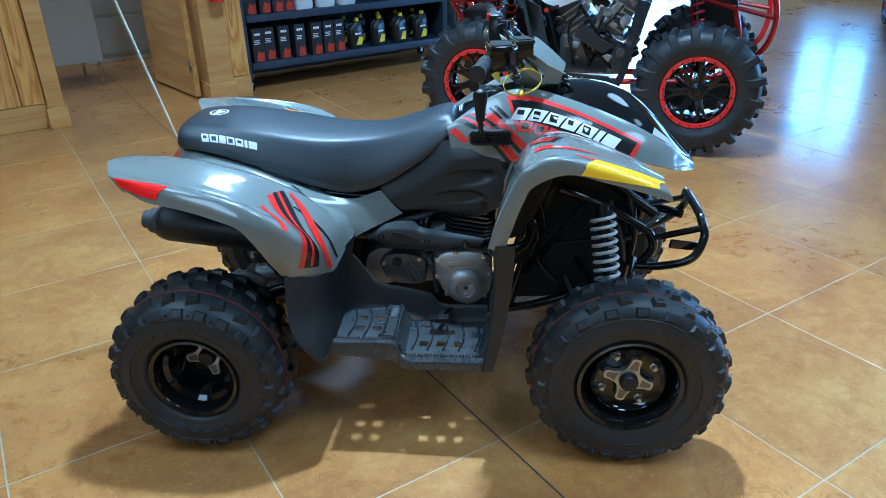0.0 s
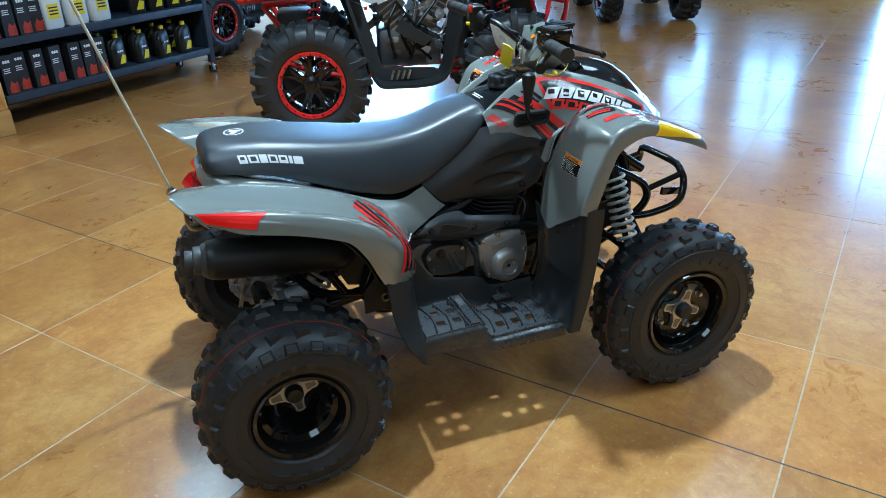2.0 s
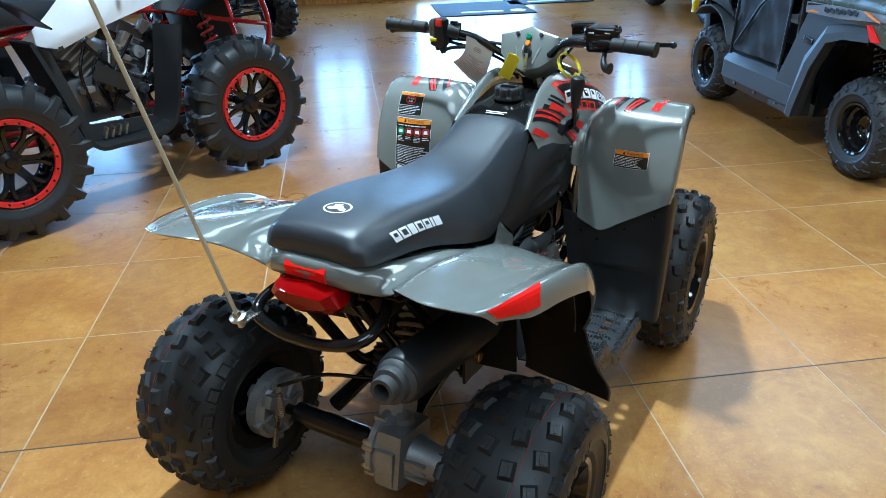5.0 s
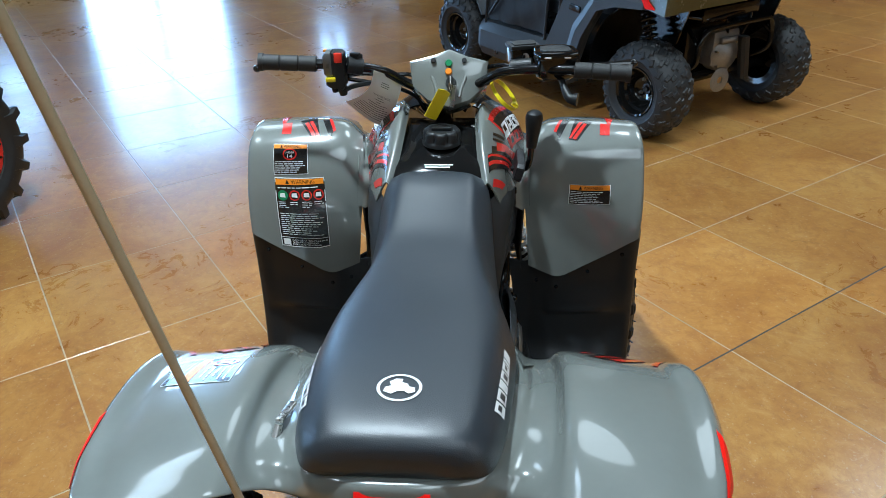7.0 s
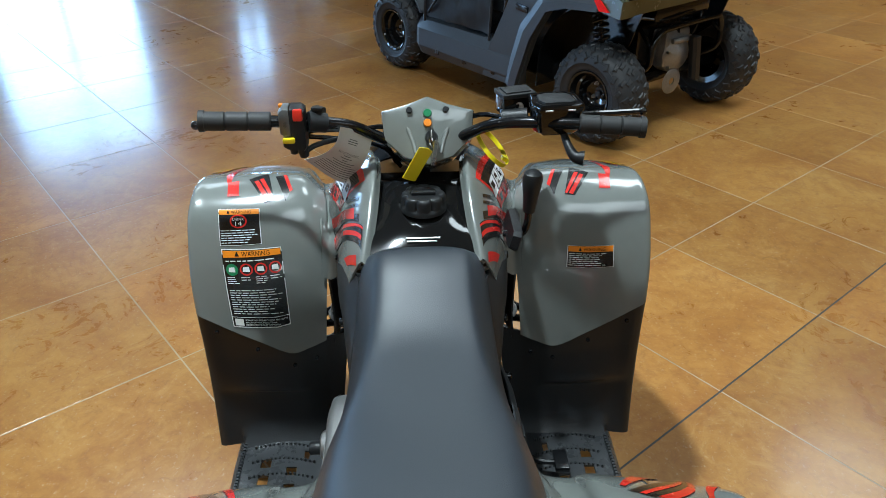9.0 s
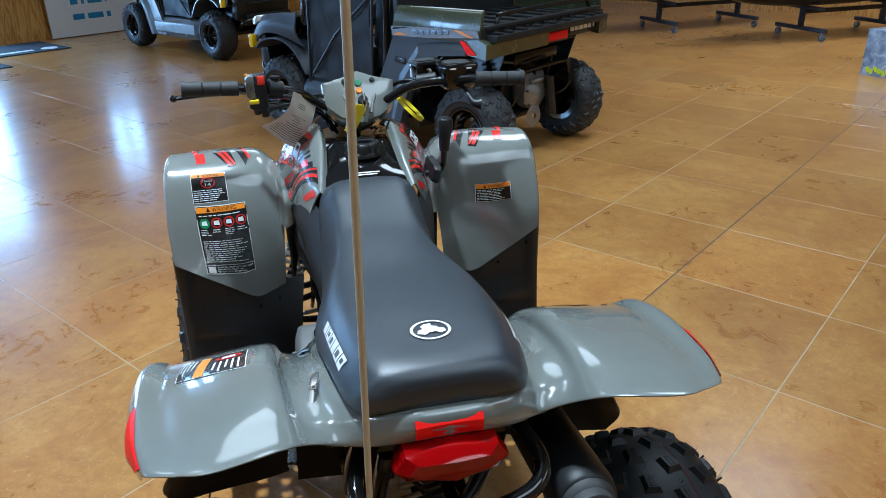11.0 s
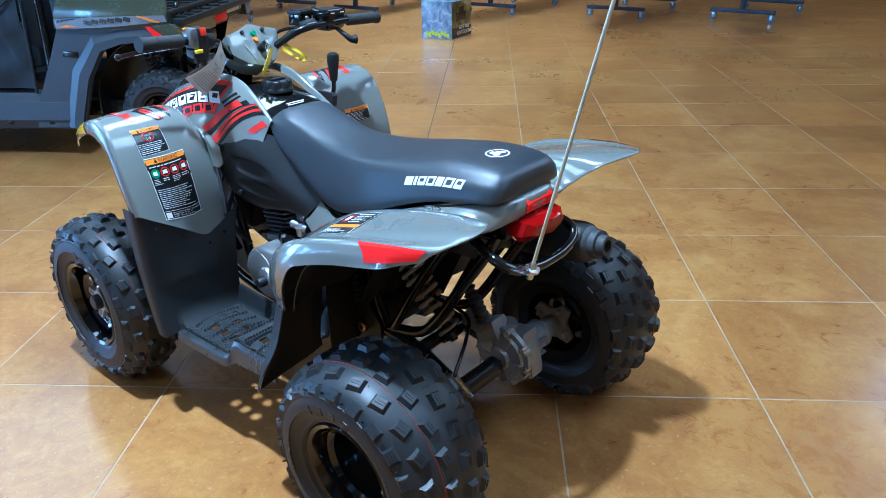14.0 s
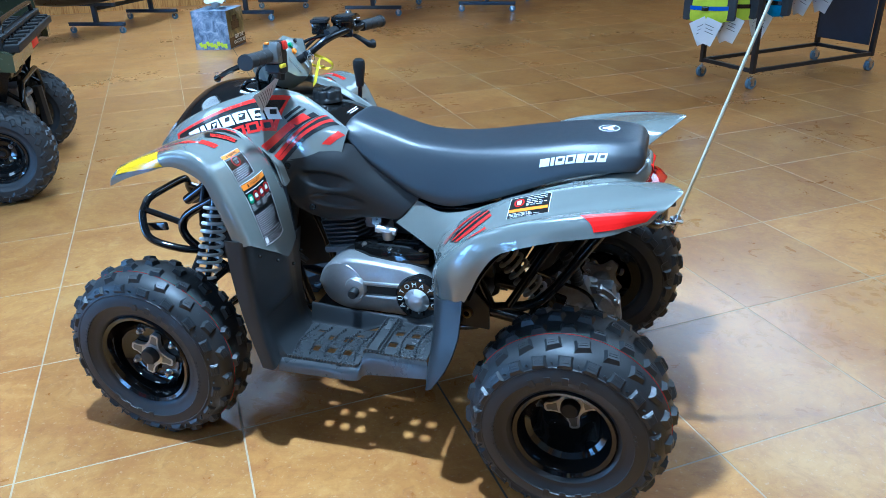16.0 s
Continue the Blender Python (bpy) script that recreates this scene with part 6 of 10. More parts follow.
for p in ([(0.30, -0.17, 1.04), (0.34, -0.13, 1.00), (0.37, -0.08, 0.95), (0.38, -0.05, 0.90)], [(0.25, -0.19, 1.04), (0.32, -0.12, 1.03), (0.39, -0.06, 0.97), (0.40, -0.03, 0.90)],
          [(0.24, 0.22, 1.03), (0.32, 0.15, 1.01), (0.38, 0.08, 0.96), (0.39, 0.05, 0.90)], [(0.25, 0.21, 1.02), (0.30, 0.13, 0.99), (0.35, 0.07, 0.95), (0.37, 0.04, 0.90)], [(0.23, 0.20, 1.04), (0.28, 0.12, 1.02), (0.33, 0.06, 1.0), (0.36, 0.04, 0.92)]):
    bm = bmesh.new()
    add_tube(bm, p, 0.0048, 8, 16)
    part("cable", bm, FRAME_BLACK, bar, "black cable")
bm = bmesh.new()
add_tube(bm, [(0.41, 0, 0.80), (0.335, 0, 0.965)], 0.022, 14)
part("steering_stem", bm, FRAME_BLACK, quad)
bm = bmesh.new()
for k in range(4):
    add_tube(bm, [(0.36, -0.05 + 0.03 * k, 0.94), (0.42, -0.07 + 0.045 * k, 0.945), (0.46, -0.08 + 0.05 * k, 0.90)], 0.006, 8, 12)
part("cable_bundle", bm, GLOSS_BLACK, quad)

# instrument pod
outl = [(0.339, 0.0, 1.062), (0.332, 0.044, 1.047), (0.322, 0.092, 1.038), (0.308, 0.088, 0.985), (0.283, 0.050, 0.957), (0.272, 0.0, 0.944)]
mirror = [(x, -y, z) for x, y, z in reversed(outl[1:-1])]
loop = [V(*p) for p in outl + mirror]
cen = V(0.306, 0, 1.003)
turned = Matrix.Translation(V(0, -0.017, 0))
rings = [[turned @ (cen.lerp(p, f) + V(dx, 0, dz)) for p in loop] for f, dx, dz in ((0.30, -0.004, 0.004), (0.80, -0.003, 0.004), (0.97, 0.0, 0.002), (1.0, 0.010, -0.006), (0.96, 0.05, -0.035), (0.60, 0.10, -0.05))]
bm = bmesh.new()
add_loft(bm, rings)
pod = part("instrument_pod", bm, GREY_PAINT, quad, "glossy grey handlebar pod with pilot lamps and ignition key", 28)
face = basis((-0.87, 0.0, 0.50))
for s in (1, -1):
    bm = bmesh.new()
    edge = [(0.334, 0.052, 1.038), (0.326, 0.049, 1.028), (0.302, 0.032, 0.990), (0.285, 0.024, 0.966)]
    add_tube(bm, [turned @ V(x - 0.003, s * y, z + 0.001) for x, y, z in edge], lambda f: 0.0050, 8, 18)
    part("pod_rib", bm, GREY_PAINT, pod, "", 60)


def pod_disc(name, y, f, r, mat, label, h=0.004):
    """A round fitting on the pod's sloping face, f from its foot to its top."""
    p = V(0.272, 0, 0.944).lerp(V(0.339, 0, 1.062), f) + V(-0.003, y, 0.0085)
    b = bmesh.new()
    add_lathe(b, [(0.0, h), (r * 0.85, h), (r, h * 0.5), (r, -0.012)], turned @ Matrix.Translation(p) @ face, 20)
    return part(name, b, mat, pod, label), turned @ p


pod_disc("pilot_lamp", 0.0, 0.71, 0.0085, GREEN_PRINT, "green pilot lamp")
pod_disc("pilot_lamp", 0.0, 0.57, 0.0080, ORANGE_PRINT, "orange pilot lamp")
pod_disc("screw", 0.0355, 0.76, 0.006, BLACK_PLASTIC, "")
pod_disc("screw", -0.0355, 0.76, 0.006, BLACK_PLASTIC, "")
lock, at = pod_disc("ignition_lock", -0.006, 0.36, 0.0125, BLACK_PLASTIC, "black ignition lock", 0.020)
bm = bmesh.new()
bow = at + V(-0.024, 0.0, 0.013)
add_box(bm, bow, (0.026, 0.003, 0.020), pose(0, 0, 0, 0, 30, 0), 0.0012)
add_box(bm, bow + V(-0.004, -0.006, -0.034), (0.003, 0.008, 0.052), pose(0, 0, 0, 8, 0, 0), 0.001)
add_lathe(bm, [(0.010 + 0.0012 * math.cos(a), 0.0012 * math.sin(a)) for a in (0, 1.57, 3.14, 4.71)], pose(bow.x - 0.010, bow.y, bow.z - 0.008, 90, 0, 20), 18, True)
part("key", bm, BARE_STEEL, pod, "steel keys on a ring", 0)
bm = bmesh.new()
add_box(bm, bow + V(0.004, -0.001, 0.0), (0.018, 0.007, 0.022), pose(0, 0, 0, 0, 30, 0), 0.003)
part("key_head", bm, BLACK_PLASTIC, pod, "black plastic key head", 40)
bm = bmesh.new()
add_plate(bm, [V(0.216, 0.000, 1.007), V(0.220, 0.034, 0.944), V(0.231, 0.023, 0.934), V(0.244, 0.010, 0.925), V(0.240, -0.024, 0.988), V(0.228, -0.016, 1.000)], (-0.8, -0.3, -0.5), 0.0016)
part("key_tag", bm, YELLOW_TAG, pod, "yellow key tag", 0)
bm = bmesh.new()
mid, up, out = V(0.305, -0.1445, 0.9665), V(-0.003, 0.0285, 0.0255), V(-0.050, -0.005, -0.010)
axis = up.cross(out).normalized()
band = []
for k in range(33):
    a = 2 * math.pi * k / 32
    p = mid + up * math.cos(a) + out * math.sin(a)
    n = (up * math.cos(a) + out * math.sin(a)).normalized()
    band.append([p + axis * 0.0045 + n * 0.0006, p + axis * 0.0045 - n * 0.0008, p - axis * 0.0045 - n * 0.0008, p - axis * 0.0045 + n * 0.0006])
add_net(bm, band, False, True)
add_box(bm, (0.300, -0.170, 0.943), (0.012, 0.016, 0.008), pose(0, 0, 0, 35, 0, 10), 0.002)
part("tie", bm, YELLOW_TAG, bar, "yellow plastic tie band", 40)
# paper tag hung on the bar
bm = bmesh.new()
tagnet = surf([[(0.240, 0.145, 1.042), (0.272, 0.120, 1.022), (0.305, 0.091, 0.995)], [(0.258, 0.160, 1.000), (0.279, 0.135, 0.977), (0.308, 0.104, 0.953)], [(0.280, 0.190, 0.970), (0.298, 0.156, 0.936), (0.322, 0.124, 0.915)], [(0.308, 0.229, 0.948), (0.322, 0.182, 0.900), (0.340, 0.150, 0.874)]], 16, 12)
add_sheet(bm, tagnet, 0.0006)
tag = part("paper_tag", bm, PAPER, quad, "white paper tag with small print", 45)
bm = bmesh.new()
for k in range(15):
    u = 0.26 + 0.046 * k if k > 2 else 0.15 + 0.035 * k
    w = (0.12, 0.15, 0.13, 0.26, 0.10, 0.16, 0.08, 0.30, 0.24, 0.38, 0.42, 0.42, 0.42, 0.42, 0.40)[k]
    if k == 3:
        continue
    sticker(bm, tagnet, [(u, 0.5 - w), (u, 0.5 + w), (u + 0.013, 0.5 + w), (u + 0.013, 0.5 - w)], 0.0009, 1, 5, V(-1, 0, 0))
part("small_print", bm, TAG_PRINT, tag, "", 0)
word("TRANSITION MODEL", tagnet, [(0.385, 0.20), (0.385, 0.80), (0.425, 0.80), (0.425, 0.20)], (0, 0, 1, 1), TAG_PRINT, tag, 0.0009, V(-1, 0, 0))

# gear selector on the right
bm = bmesh.new()
add_tube(bm, [(0.225, -0.165, 0.815), (0.210, -0.195, 0.822), (0.197, -0.205, 0.850), (0.195, -0.207, 0.90)], 0.007, 10, 14)
lever = part("gear_lever", bm, FRAME_BLACK, quad, "black gear lever")
bm = bmesh.new()
add_lathe(bm, [(0.0, 0.086), (0.010, 0.085), (0.017, 0.080), (0.0195, 0.070), (0.0185, 0.055), (0.0145, 0.030), (0.0115, 0.0), (0.0, 0.0)], pose(0.195, -0.207, 0.880, 3, 0, 0), 18)
part("knob", bm, BLACK_PLASTIC, lever, "black plastic knob")
bm = bmesh.new()
outline = [(-0.056, -0.014), (-0.048, -0.022), (0.048, -0.022), (0.056, -0.014), (0.056, 0.014), (0.048, 0.022), (-0.048, 0.022), (-0.056, 0.014)]
gate_at = pose(0.221, -0.184, 0.826, 14, 0, 0)
add_loft(bm, [[gate_at @ V(x * f, -y, z * g) for x, z in outline] for y, f, g in ((-0.012, 0.92, 0.9), (0.0, 1.0, 1.0), (0.004, 1.0, 1.0), (0.006, 0.95, 0.90), (0.0055, 0.84, 0.62), (0.001, 0.80, 0.50))])
for dz in (-0.006, 0.006):
    add_box(bm, (0, 0, 0), (0.078, 0.004, 0.0035), gate_at @ pose(0, -0.0035, dz), 0.001)
part("gate", bm, BLACK_PLASTIC, lever, "", 40)

# wheels: the hub face stands a little inside the tyre's outer wall
for s in (1, -1):
    wheel(quad, Matrix.Translation((0.590, s * 0.438, 0.262)) @ pose(0, 0, 0, -90 * s, 0, 0) @ pose(0, 0, 0, 0, 0, 20), 0.267, 0.178, 0.128, 0.042, "front", "cross")
    wheel(quad, Matrix.Translation((-0.577, s * 0.410, 0.250)) @ pose(0, 0, 0, -90 * s, 0, 0) @ pose(0, 0, 0, 0, 0, 50), 0.254, 0.250, 0.114, 0.125, "rear", "cross")

# ---------------------------------------------------------------- frame, engine and running gear of the grey quad
def one(name, mat, parent, label, draw, smooth=40):
    """One part from a drawing function."""
    b = bmesh.new()
    draw(b)
    return part(name, b, mat, parent, label, smooth)


for s in (1, -1):
    runs = [
        [(0.62, s * 0.085, 0.36), (0.30, s * 0.105, 0.255), (-0.20, s * 0.105, 0.255), (-0.27, s * 0.10, 0.29), (-0.30, s * 0.10, 0.325)],
        [(0.62, s * 0.075, 0.62), (0.44, s * 0.07, 0.76), (0.20, s * 0.06, 0.78), (-0.10, s * 0.085, 0.62), (-0.45, s * 0.085, 0.665), (-0.66, s * 0.085, 0.69)],
        [(0.62, s * 0.085, 0.36), (0.64, s * 0.085, 0.50), (0.62, s * 0.075, 0.62)],
        [(0.44, s * 0.07, 0.76), (0.33, s * 0.10, 0.45), (0.28, s * 0.105, 0.27)],
        [(-0.30, s * 0.10, 0.325), (-0.42, s * 0.094, 0.35), (-0.488, s * 0.09, 0.42), (-0.56, s * 0.09, 0.53), (-0.63, s * 0.088, 0.635), (-0.66, s * 0.085, 0.69)],
        [(-0.30, s * 0.10, 0.33), (-0.24, s * 0.10, 0.48), (-0.20, s * 0.085, 0.62)],
    ]
    for r in runs:
        one("frame_tube", FRAME_BLACK, quad, "", lambda b: add_tube(b, r, 0.0145, 10, 20))
    # front wishbones, upright and axle
    hub = V(0.577, s * 0.37, 0.262)
    one("wishbone", FRAME_BLACK, quad, "black tubular wishbone", lambda b: (add_tube(b, [(0.46, s * 0.09, 0.30), (0.53, s * 0.24, 0.27), hub + V(0, -s * 0.03, -0.05)], 0.011, 8, 12), add_tube(b, [(0.66, s * 0.09, 0.30), (0.62, s * 0.24, 0.27), hub + V(0, -s * 0.03, -0.05)], 0.011, 8, 12)))
    one("wishbone", FRAME_BLACK, quad, "black tubular wishbone", lambda b: (add_tube(b, [(0.48, s * 0.09, 0.42), (0.54, s * 0.24, 0.37), hub + V(0, -s * 0.03, 0.06)], 0.010, 8, 12), add_tube(b, [(0.65, s * 0.09, 0.42), (0.61, s * 0.24, 0.37), hub + V(0, -s * 0.03, 0.06)], 0.010, 8, 12)))
    one("upright", DIRTY_CAST, quad, "cast alloy steering upright", lambda b: (add_box(b, hub + V(0, -s * 0.03, 0), (0.05, 0.05, 0.15), None, 0.012), add_cyl(b, hub + V(0, -s * 0.05, 0), hub + V(0, s * 0.02, 0), 0.045)))
    one("brake_drum", DIRTY_CAST, quad, "", lambda b: add_cyl(b, hub, hub + V(0, s * 0.03, 0), 0.065, 0.06, 24))
    one("tie_rod", BARE_STEEL, quad, "", lambda b: add_tube(b, [(0.44, s * 0.03, 0.36), hub + V(-0.07, -s * 0.04, 0.02)], 0.007, 8))
    top, low = V(0.537, s * 0.135, 0.615), V(0.565, s * 0.225, 0.355)
    shock = one("front_shock", FRAME_BLACK, quad, "front shock absorber", lambda b: (add_cyl(b, top, low, 0.010), add_cyl(b, top.lerp(low, 0.02), top.lerp(low, 0.30), 0.020), add_cyl(b, top.lerp(low, 0.93), top.lerp(low, 0.98), 0.030)))
    one("spring", SPRING_WHITE, shock, "light grey coil spring", lambda b: add_coil(b, top.lerp(low, 0.12), top.lerp(low, 0.94), 0.033, 0.0054, 9.5))
bumper = one("bumper", GLOSS_BLACK, quad, "gloss black tubular front bumper", lambda b: (
    add_tube(b, [(0.64, 0.105, 0.405), (0.72, 0.135, 0.42), (0.80, 0.155, 0.455), (0.835, 0.130, 0.510), (0.828, 0.110, 0.552), (0.825, 0.085, 0.566), (0.825, 0.0, 0.568), (0.825, -0.085, 0.566), (0.828, -0.110, 0.552), (0.835, -0.130, 0.510), (0.80, -0.155, 0.455), (0.72, -0.135, 0.42), (0.64, -0.105, 0.405)], 0.0125, 12, 90)))
for s in (1, -1):
    one("stay", GLOSS_BLACK, bumper, "", lambda b: (add_tube(b, [(0.42, s * 0.115, 0.655), (0.51, s * 0.125, 0.620), (0.584, s * 0.125, 0.583), (0.665, s * 0.125, 0.535), (0.693, s * 0.125, 0.493), (0.688, s * 0.120, 0.455), (0.665, s * 0.11, 0.42)], 0.0135, 12, 32), add_tube(b, [(0.690, s * 0.125, 0.505), (0.825, s * 0.118, 0.535)], 0.010, 8)))
    one("stay", GLOSS_BLACK, bumper, "", lambda b: add_box(b, (0.785, s * 0.13, 0.486), (0.10, 0.012, 0.026), pose(0, 0, 0, 0, 12, -14 * s), 0.004))
    one("headlight_tube", FRAME_BLACK, quad, "", lambda b: add_tube(b, [(0.50, s * 0.06, 0.70), (0.60, s * 0.07, 0.63), (0.70, s * 0.07, 0.56)], 0.016, 10, 12))

# engine, finned cylinder and covers
def shell(b, outline, s, steps):
    """A cast cover: an outline in x, z swelling outwards in steps of (scale, y)."""
    cx, cz = sum(p[0] for p in outline) / len(outline), sum(p[1] for p in outline) / len(outline)
    ring = [V(p.x, 0, p.y) for p in spline([(x, z, 0) for x, z in outline] + [(*outline[0], 0)], 57)[:-1]]
    add_loft(b, [[V(cx + (p.x - cx) * f, s * y, cz + (p.z - cz) * f) for p in ring] for f, y in steps])


engine = one("engine", DIRTY_CAST, quad, "cast alloy engine with a finned cylinder", lambda b: (
    add_box(b, (0.04, 0.0, 0.40), (0.30, 0.20, 0.14), None, 0.03), add_cyl(b, (-0.10, -0.12, 0.40), (-0.10, 0.12, 0.40), 0.060, seg=28)))
big = one("clutch_cover", BELT_ALLOY, quad, "satin alloy clutch cover", lambda b: shell(b, [(0.054, 0.446), (0.080, 0.470), (0.130, 0.478), (0.205, 0.470), (0.226, 0.42), (0.218, 0.34), (0.180, 0.312), (0.132, 0.306), (0.088, 0.332), (0.060, 0.39)], -1, ((1.0, 0.09), (1.0, 0.160), (0.96, 0.170), (0.86, 0.176), (0.3, 0.178))), 35)
one("round_cover", BELT_ALLOY, big, "round satin alloy cover", lambda b: add_lathe(b, [(0.0, 0.010), (0.005, 0.010), (0.006, 0.016), (0.026, 0.018), (0.028, 0.024), (0.044, 0.022), (0.054, 0.014), (0.058, 0.0), (0.058, -0.02)], pose(0.150, -0.178, 0.367) @ basis((0, -1, 0)), 40))
for k in range(3):
    a = math.radians(120 * k + 30)
    one("bolt", BARE_STEEL, big, "", lambda b: add_cyl(b, (0.150 + 0.018 * math.cos(a), -0.190, 0.367 + 0.018 * math.sin(a)), (0.150 + 0.018 * math.cos(a), -0.199, 0.367 + 0.018 * math.sin(a)), 0.005, seg=8))
one("oil_hole", BLACK_PLASTIC, big, "", lambda b: add_cyl(b, (0.150, -0.186, 0.367), (0.150, -0.1925, 0.367), 0.006, seg=10))
for x, z in ((0.068, 0.450), (0.120, 0.471), (0.200, 0.461), (0.214, 0.405), (0.066, 0.395), (0.092, 0.336), (0.204, 0.332)):
    one("bolt", BARE_STEEL, big, "", lambda b: (add_cyl(b, (x, -0.155, z), (x, -0.176, z), 0.008, seg=10), add_cyl(b, (x, -0.176, z), (x, -0.181, z), 0.005, seg=6)))
one("rib", BELT_ALLOY, big, "", lambda b: add_box(b, (0.135, -0.174, 0.440), (0.075, 0.014, 0.020), pose(0, 0, 0, 0, -8, 0), 0.006))
side = one("gear_cover", DARK_CAST, quad, "dark dull alloy side cover", lambda b: shell(b, [(-0.113, 0.419), (-0.095, 0.445), (-0.063, 0.456), (-0.003, 0.452), (0.030, 0.430), (0.022, 0.360), (-0.030, 0.350), (-0.090, 0.366)], -1, ((1.0, 0.09), (1.0, 0.138), (0.93, 0.146), (0.5, 0.148))), 35)
one("oil_plug", FRAME_BLACK, side, "black oil plug", lambda b: add_lathe(b, [(0.0, 0.010), (0.009, 0.010), (0.010, 0.006), (0.014, 0.006), (0.016, -0.004)], pose(-0.058, -0.148, 0.429) @ basis((0, -1, 0)), 18))
for k in range(3):
    one("rib", DARK_CAST, side, "", lambda b: add_box(b, (-0.030 + 0.018 * k, -0.148, 0.396), (0.007, 0.010, 0.075), pose(0, 0, 0, 0, -28, 0), 0.003))
for x, z in ((-0.098, 0.424), (-0.080, 0.374), (0.010, 0.440), (0.012, 0.366)):
    one("bolt", BARE_STEEL, side, "", lambda b: add_cyl(b, (x, -0.138, z), (x, -0.156, z), 0.006, seg=8))
one("cylinder", FRAME_BLACK, engine, "black cylinder barrel", lambda b: add_cyl(b, (0.14, 0, 0.44), (0.16, 0, 0.60), 0.050, seg=24))
for k in range(10):
    c = V(0.150, 0, 0.476).lerp(V(0.166, 0, 0.604), k / 9)
    wx, wy = 0.152 - 0.0025 * abs(k - 5), 0.206 - 0.004 * abs(k - 5)
    one("cooling_fin", FIN, engine, "", lambda b: add_plate(b, [c + pose(0, 0, 0, 0, 9, 0) @ V(x * wx / 2, y * wy / 2, 0.0) for x, y in ((-1, -0.7), (-0.7, -1), (0.7, -1), (1, -0.7), (1, 0.7), (0.7, 1), (-0.7, 1), (-1, 0.7))], pose(0, 0, 0, 0, 9, 0) @ V(0, 0, 1), 0.0055))
one("cylinder_head", DIRTY_CAST, engine, "", lambda b: add_box(b, (0.168, 0, 0.628), (0.11, 0.14, 0.05), pose(0, 0, 0, 0, 9, 0), 0.012))
one("cylinder_base", DIRTY_CAST, engine, "", lambda b: add_box(b, (0.150, 0, 0.460), (0.14, 0.19, 0.020), pose(0, 0, 0, 0, 9, 0), 0.006))
one("starter_motor", FRAME_BLACK, engine, "black starter motor", lambda b: (add_cyl(b, (0.0, -0.10, 0.485), (0.0, 0.12, 0.485), 0.032, seg=22), add_cyl(b, (0.055, -0.145, 0.41), (0.040, -0.148, 0.46), 0.010)))
one("intake_clamp", BARE_STEEL, engine, "bright carburettor clamp", lambda b: add_lathe(b, [(0.0, -0.010), (0.018, -0.010), (0.020, 0.0), (0.018, 0.008), (0.0, 0.010)], pose(0.045, 0.075, 0.555) @ basis((0.3, 0.8, 0.3)), 20))
one("conduit", GRIP_RUBBER, engine, "ribbed black conduit", lambda b: add_tube(b, [(0.010, -0.152, 0.475), (0.040, -0.160, 0.440), (0.055, -0.158, 0.400), (0.060, -0.15, 0.33)], lambda f: 0.0085 + 0.0012 * math.sin(f * 120), 10, 70))
one("spark_lead", FRAME_BLACK, engine, "", lambda b: add_tube(b, [(0.21, -0.09, 0.57), (0.235, -0.13, 0.545), (0.222, -0.14, 0.50), (0.20, -0.12, 0.475)], 0.0065, 8, 18))
# belt drive cover on the left with its round dial
cvt = one("belt_cover", BELT_ALLOY, quad, "bare alloy belt drive cover", lambda b: shell(b, [(0.201, 0.395), (0.180, 0.440), (0.125, 0.476), (0.06, 0.482), (-0.03, 0.476), (-0.09, 0.470), (-0.150, 0.442), (-0.172, 0.392), (-0.150, 0.340), (-0.09, 0.318), (0.03, 0.318), (0.12, 0.318), (0.176, 0.345)], 1, ((1.0, 0.09), (1.0, 0.172), (0.985, 0.186), (0.94, 0.196), (0.86, 0.201), (0.3, 0.204))), 35)
one("boss", BELT_ALLOY, cvt, "", lambda b: add_lathe(b, [(0.0, 0.020), (0.022, 0.020), (0.030, 0.016), (0.036, 0.0), (0.036, -0.01)], pose(0.072, 0.202, 0.398) @ basis((0, 1, 0)), 28))
one("rubber_plug", BLACK_PLASTIC, cvt, "black rubber plug", lambda b: add_lathe(b, [(0.0, 0.026), (0.012, 0.026), (0.0145, 0.022), (0.0145, 0.0)], pose(0.070, 0.220, 0.394) @ basis((0, 1, 0)), 16))
one("bulge", BELT_ALLOY, cvt, "", lambda b: add_lathe(b, [(0.0, 0.012), (0.050, 0.010), (0.068, 0.004), (0.074, -0.006)], pose(0.118, 0.196, 0.398) @ basis((0.1, 1, 0)), 36))
for dz in (-0.022, 0.020):
    one("rib", BELT_ALLOY, cvt, "", lambda b: add_box(b, (-0.015, 0.204, 0.398 + dz), (0.15, 0.016, 0.012), pose(0, 0, 0, 0, 2, 0), 0.005))
one("gasket", BLACK_PLASTIC, cvt, "", lambda b: add_box(b, (-0.015, 0.2025, 0.397), (0.14, 0.006, 0.026), None, 0.002))
dial = one("dial", GLOSS_BLACK, quad, "black dial ring with silver hub", lambda b: add_lathe(b, [(0.030, 0.020), (0.060, 0.018), (0.067, 0.010), (0.068, -0.015)], pose(-0.118, 0.204, 0.390) @ basis((0, 1, 0)), 40))
hub_d = one("dial_hub", CAST, dial, "bare alloy ribbed starter hub", lambda b: add_lathe(b, [(0.0, 0.036), (0.018, 0.036), (0.024, 0.032), (0.038, 0.018), (0.038, 0.0)], pose(-0.118, 0.204, 0.390) @ basis((0, 1, 0)), 28))
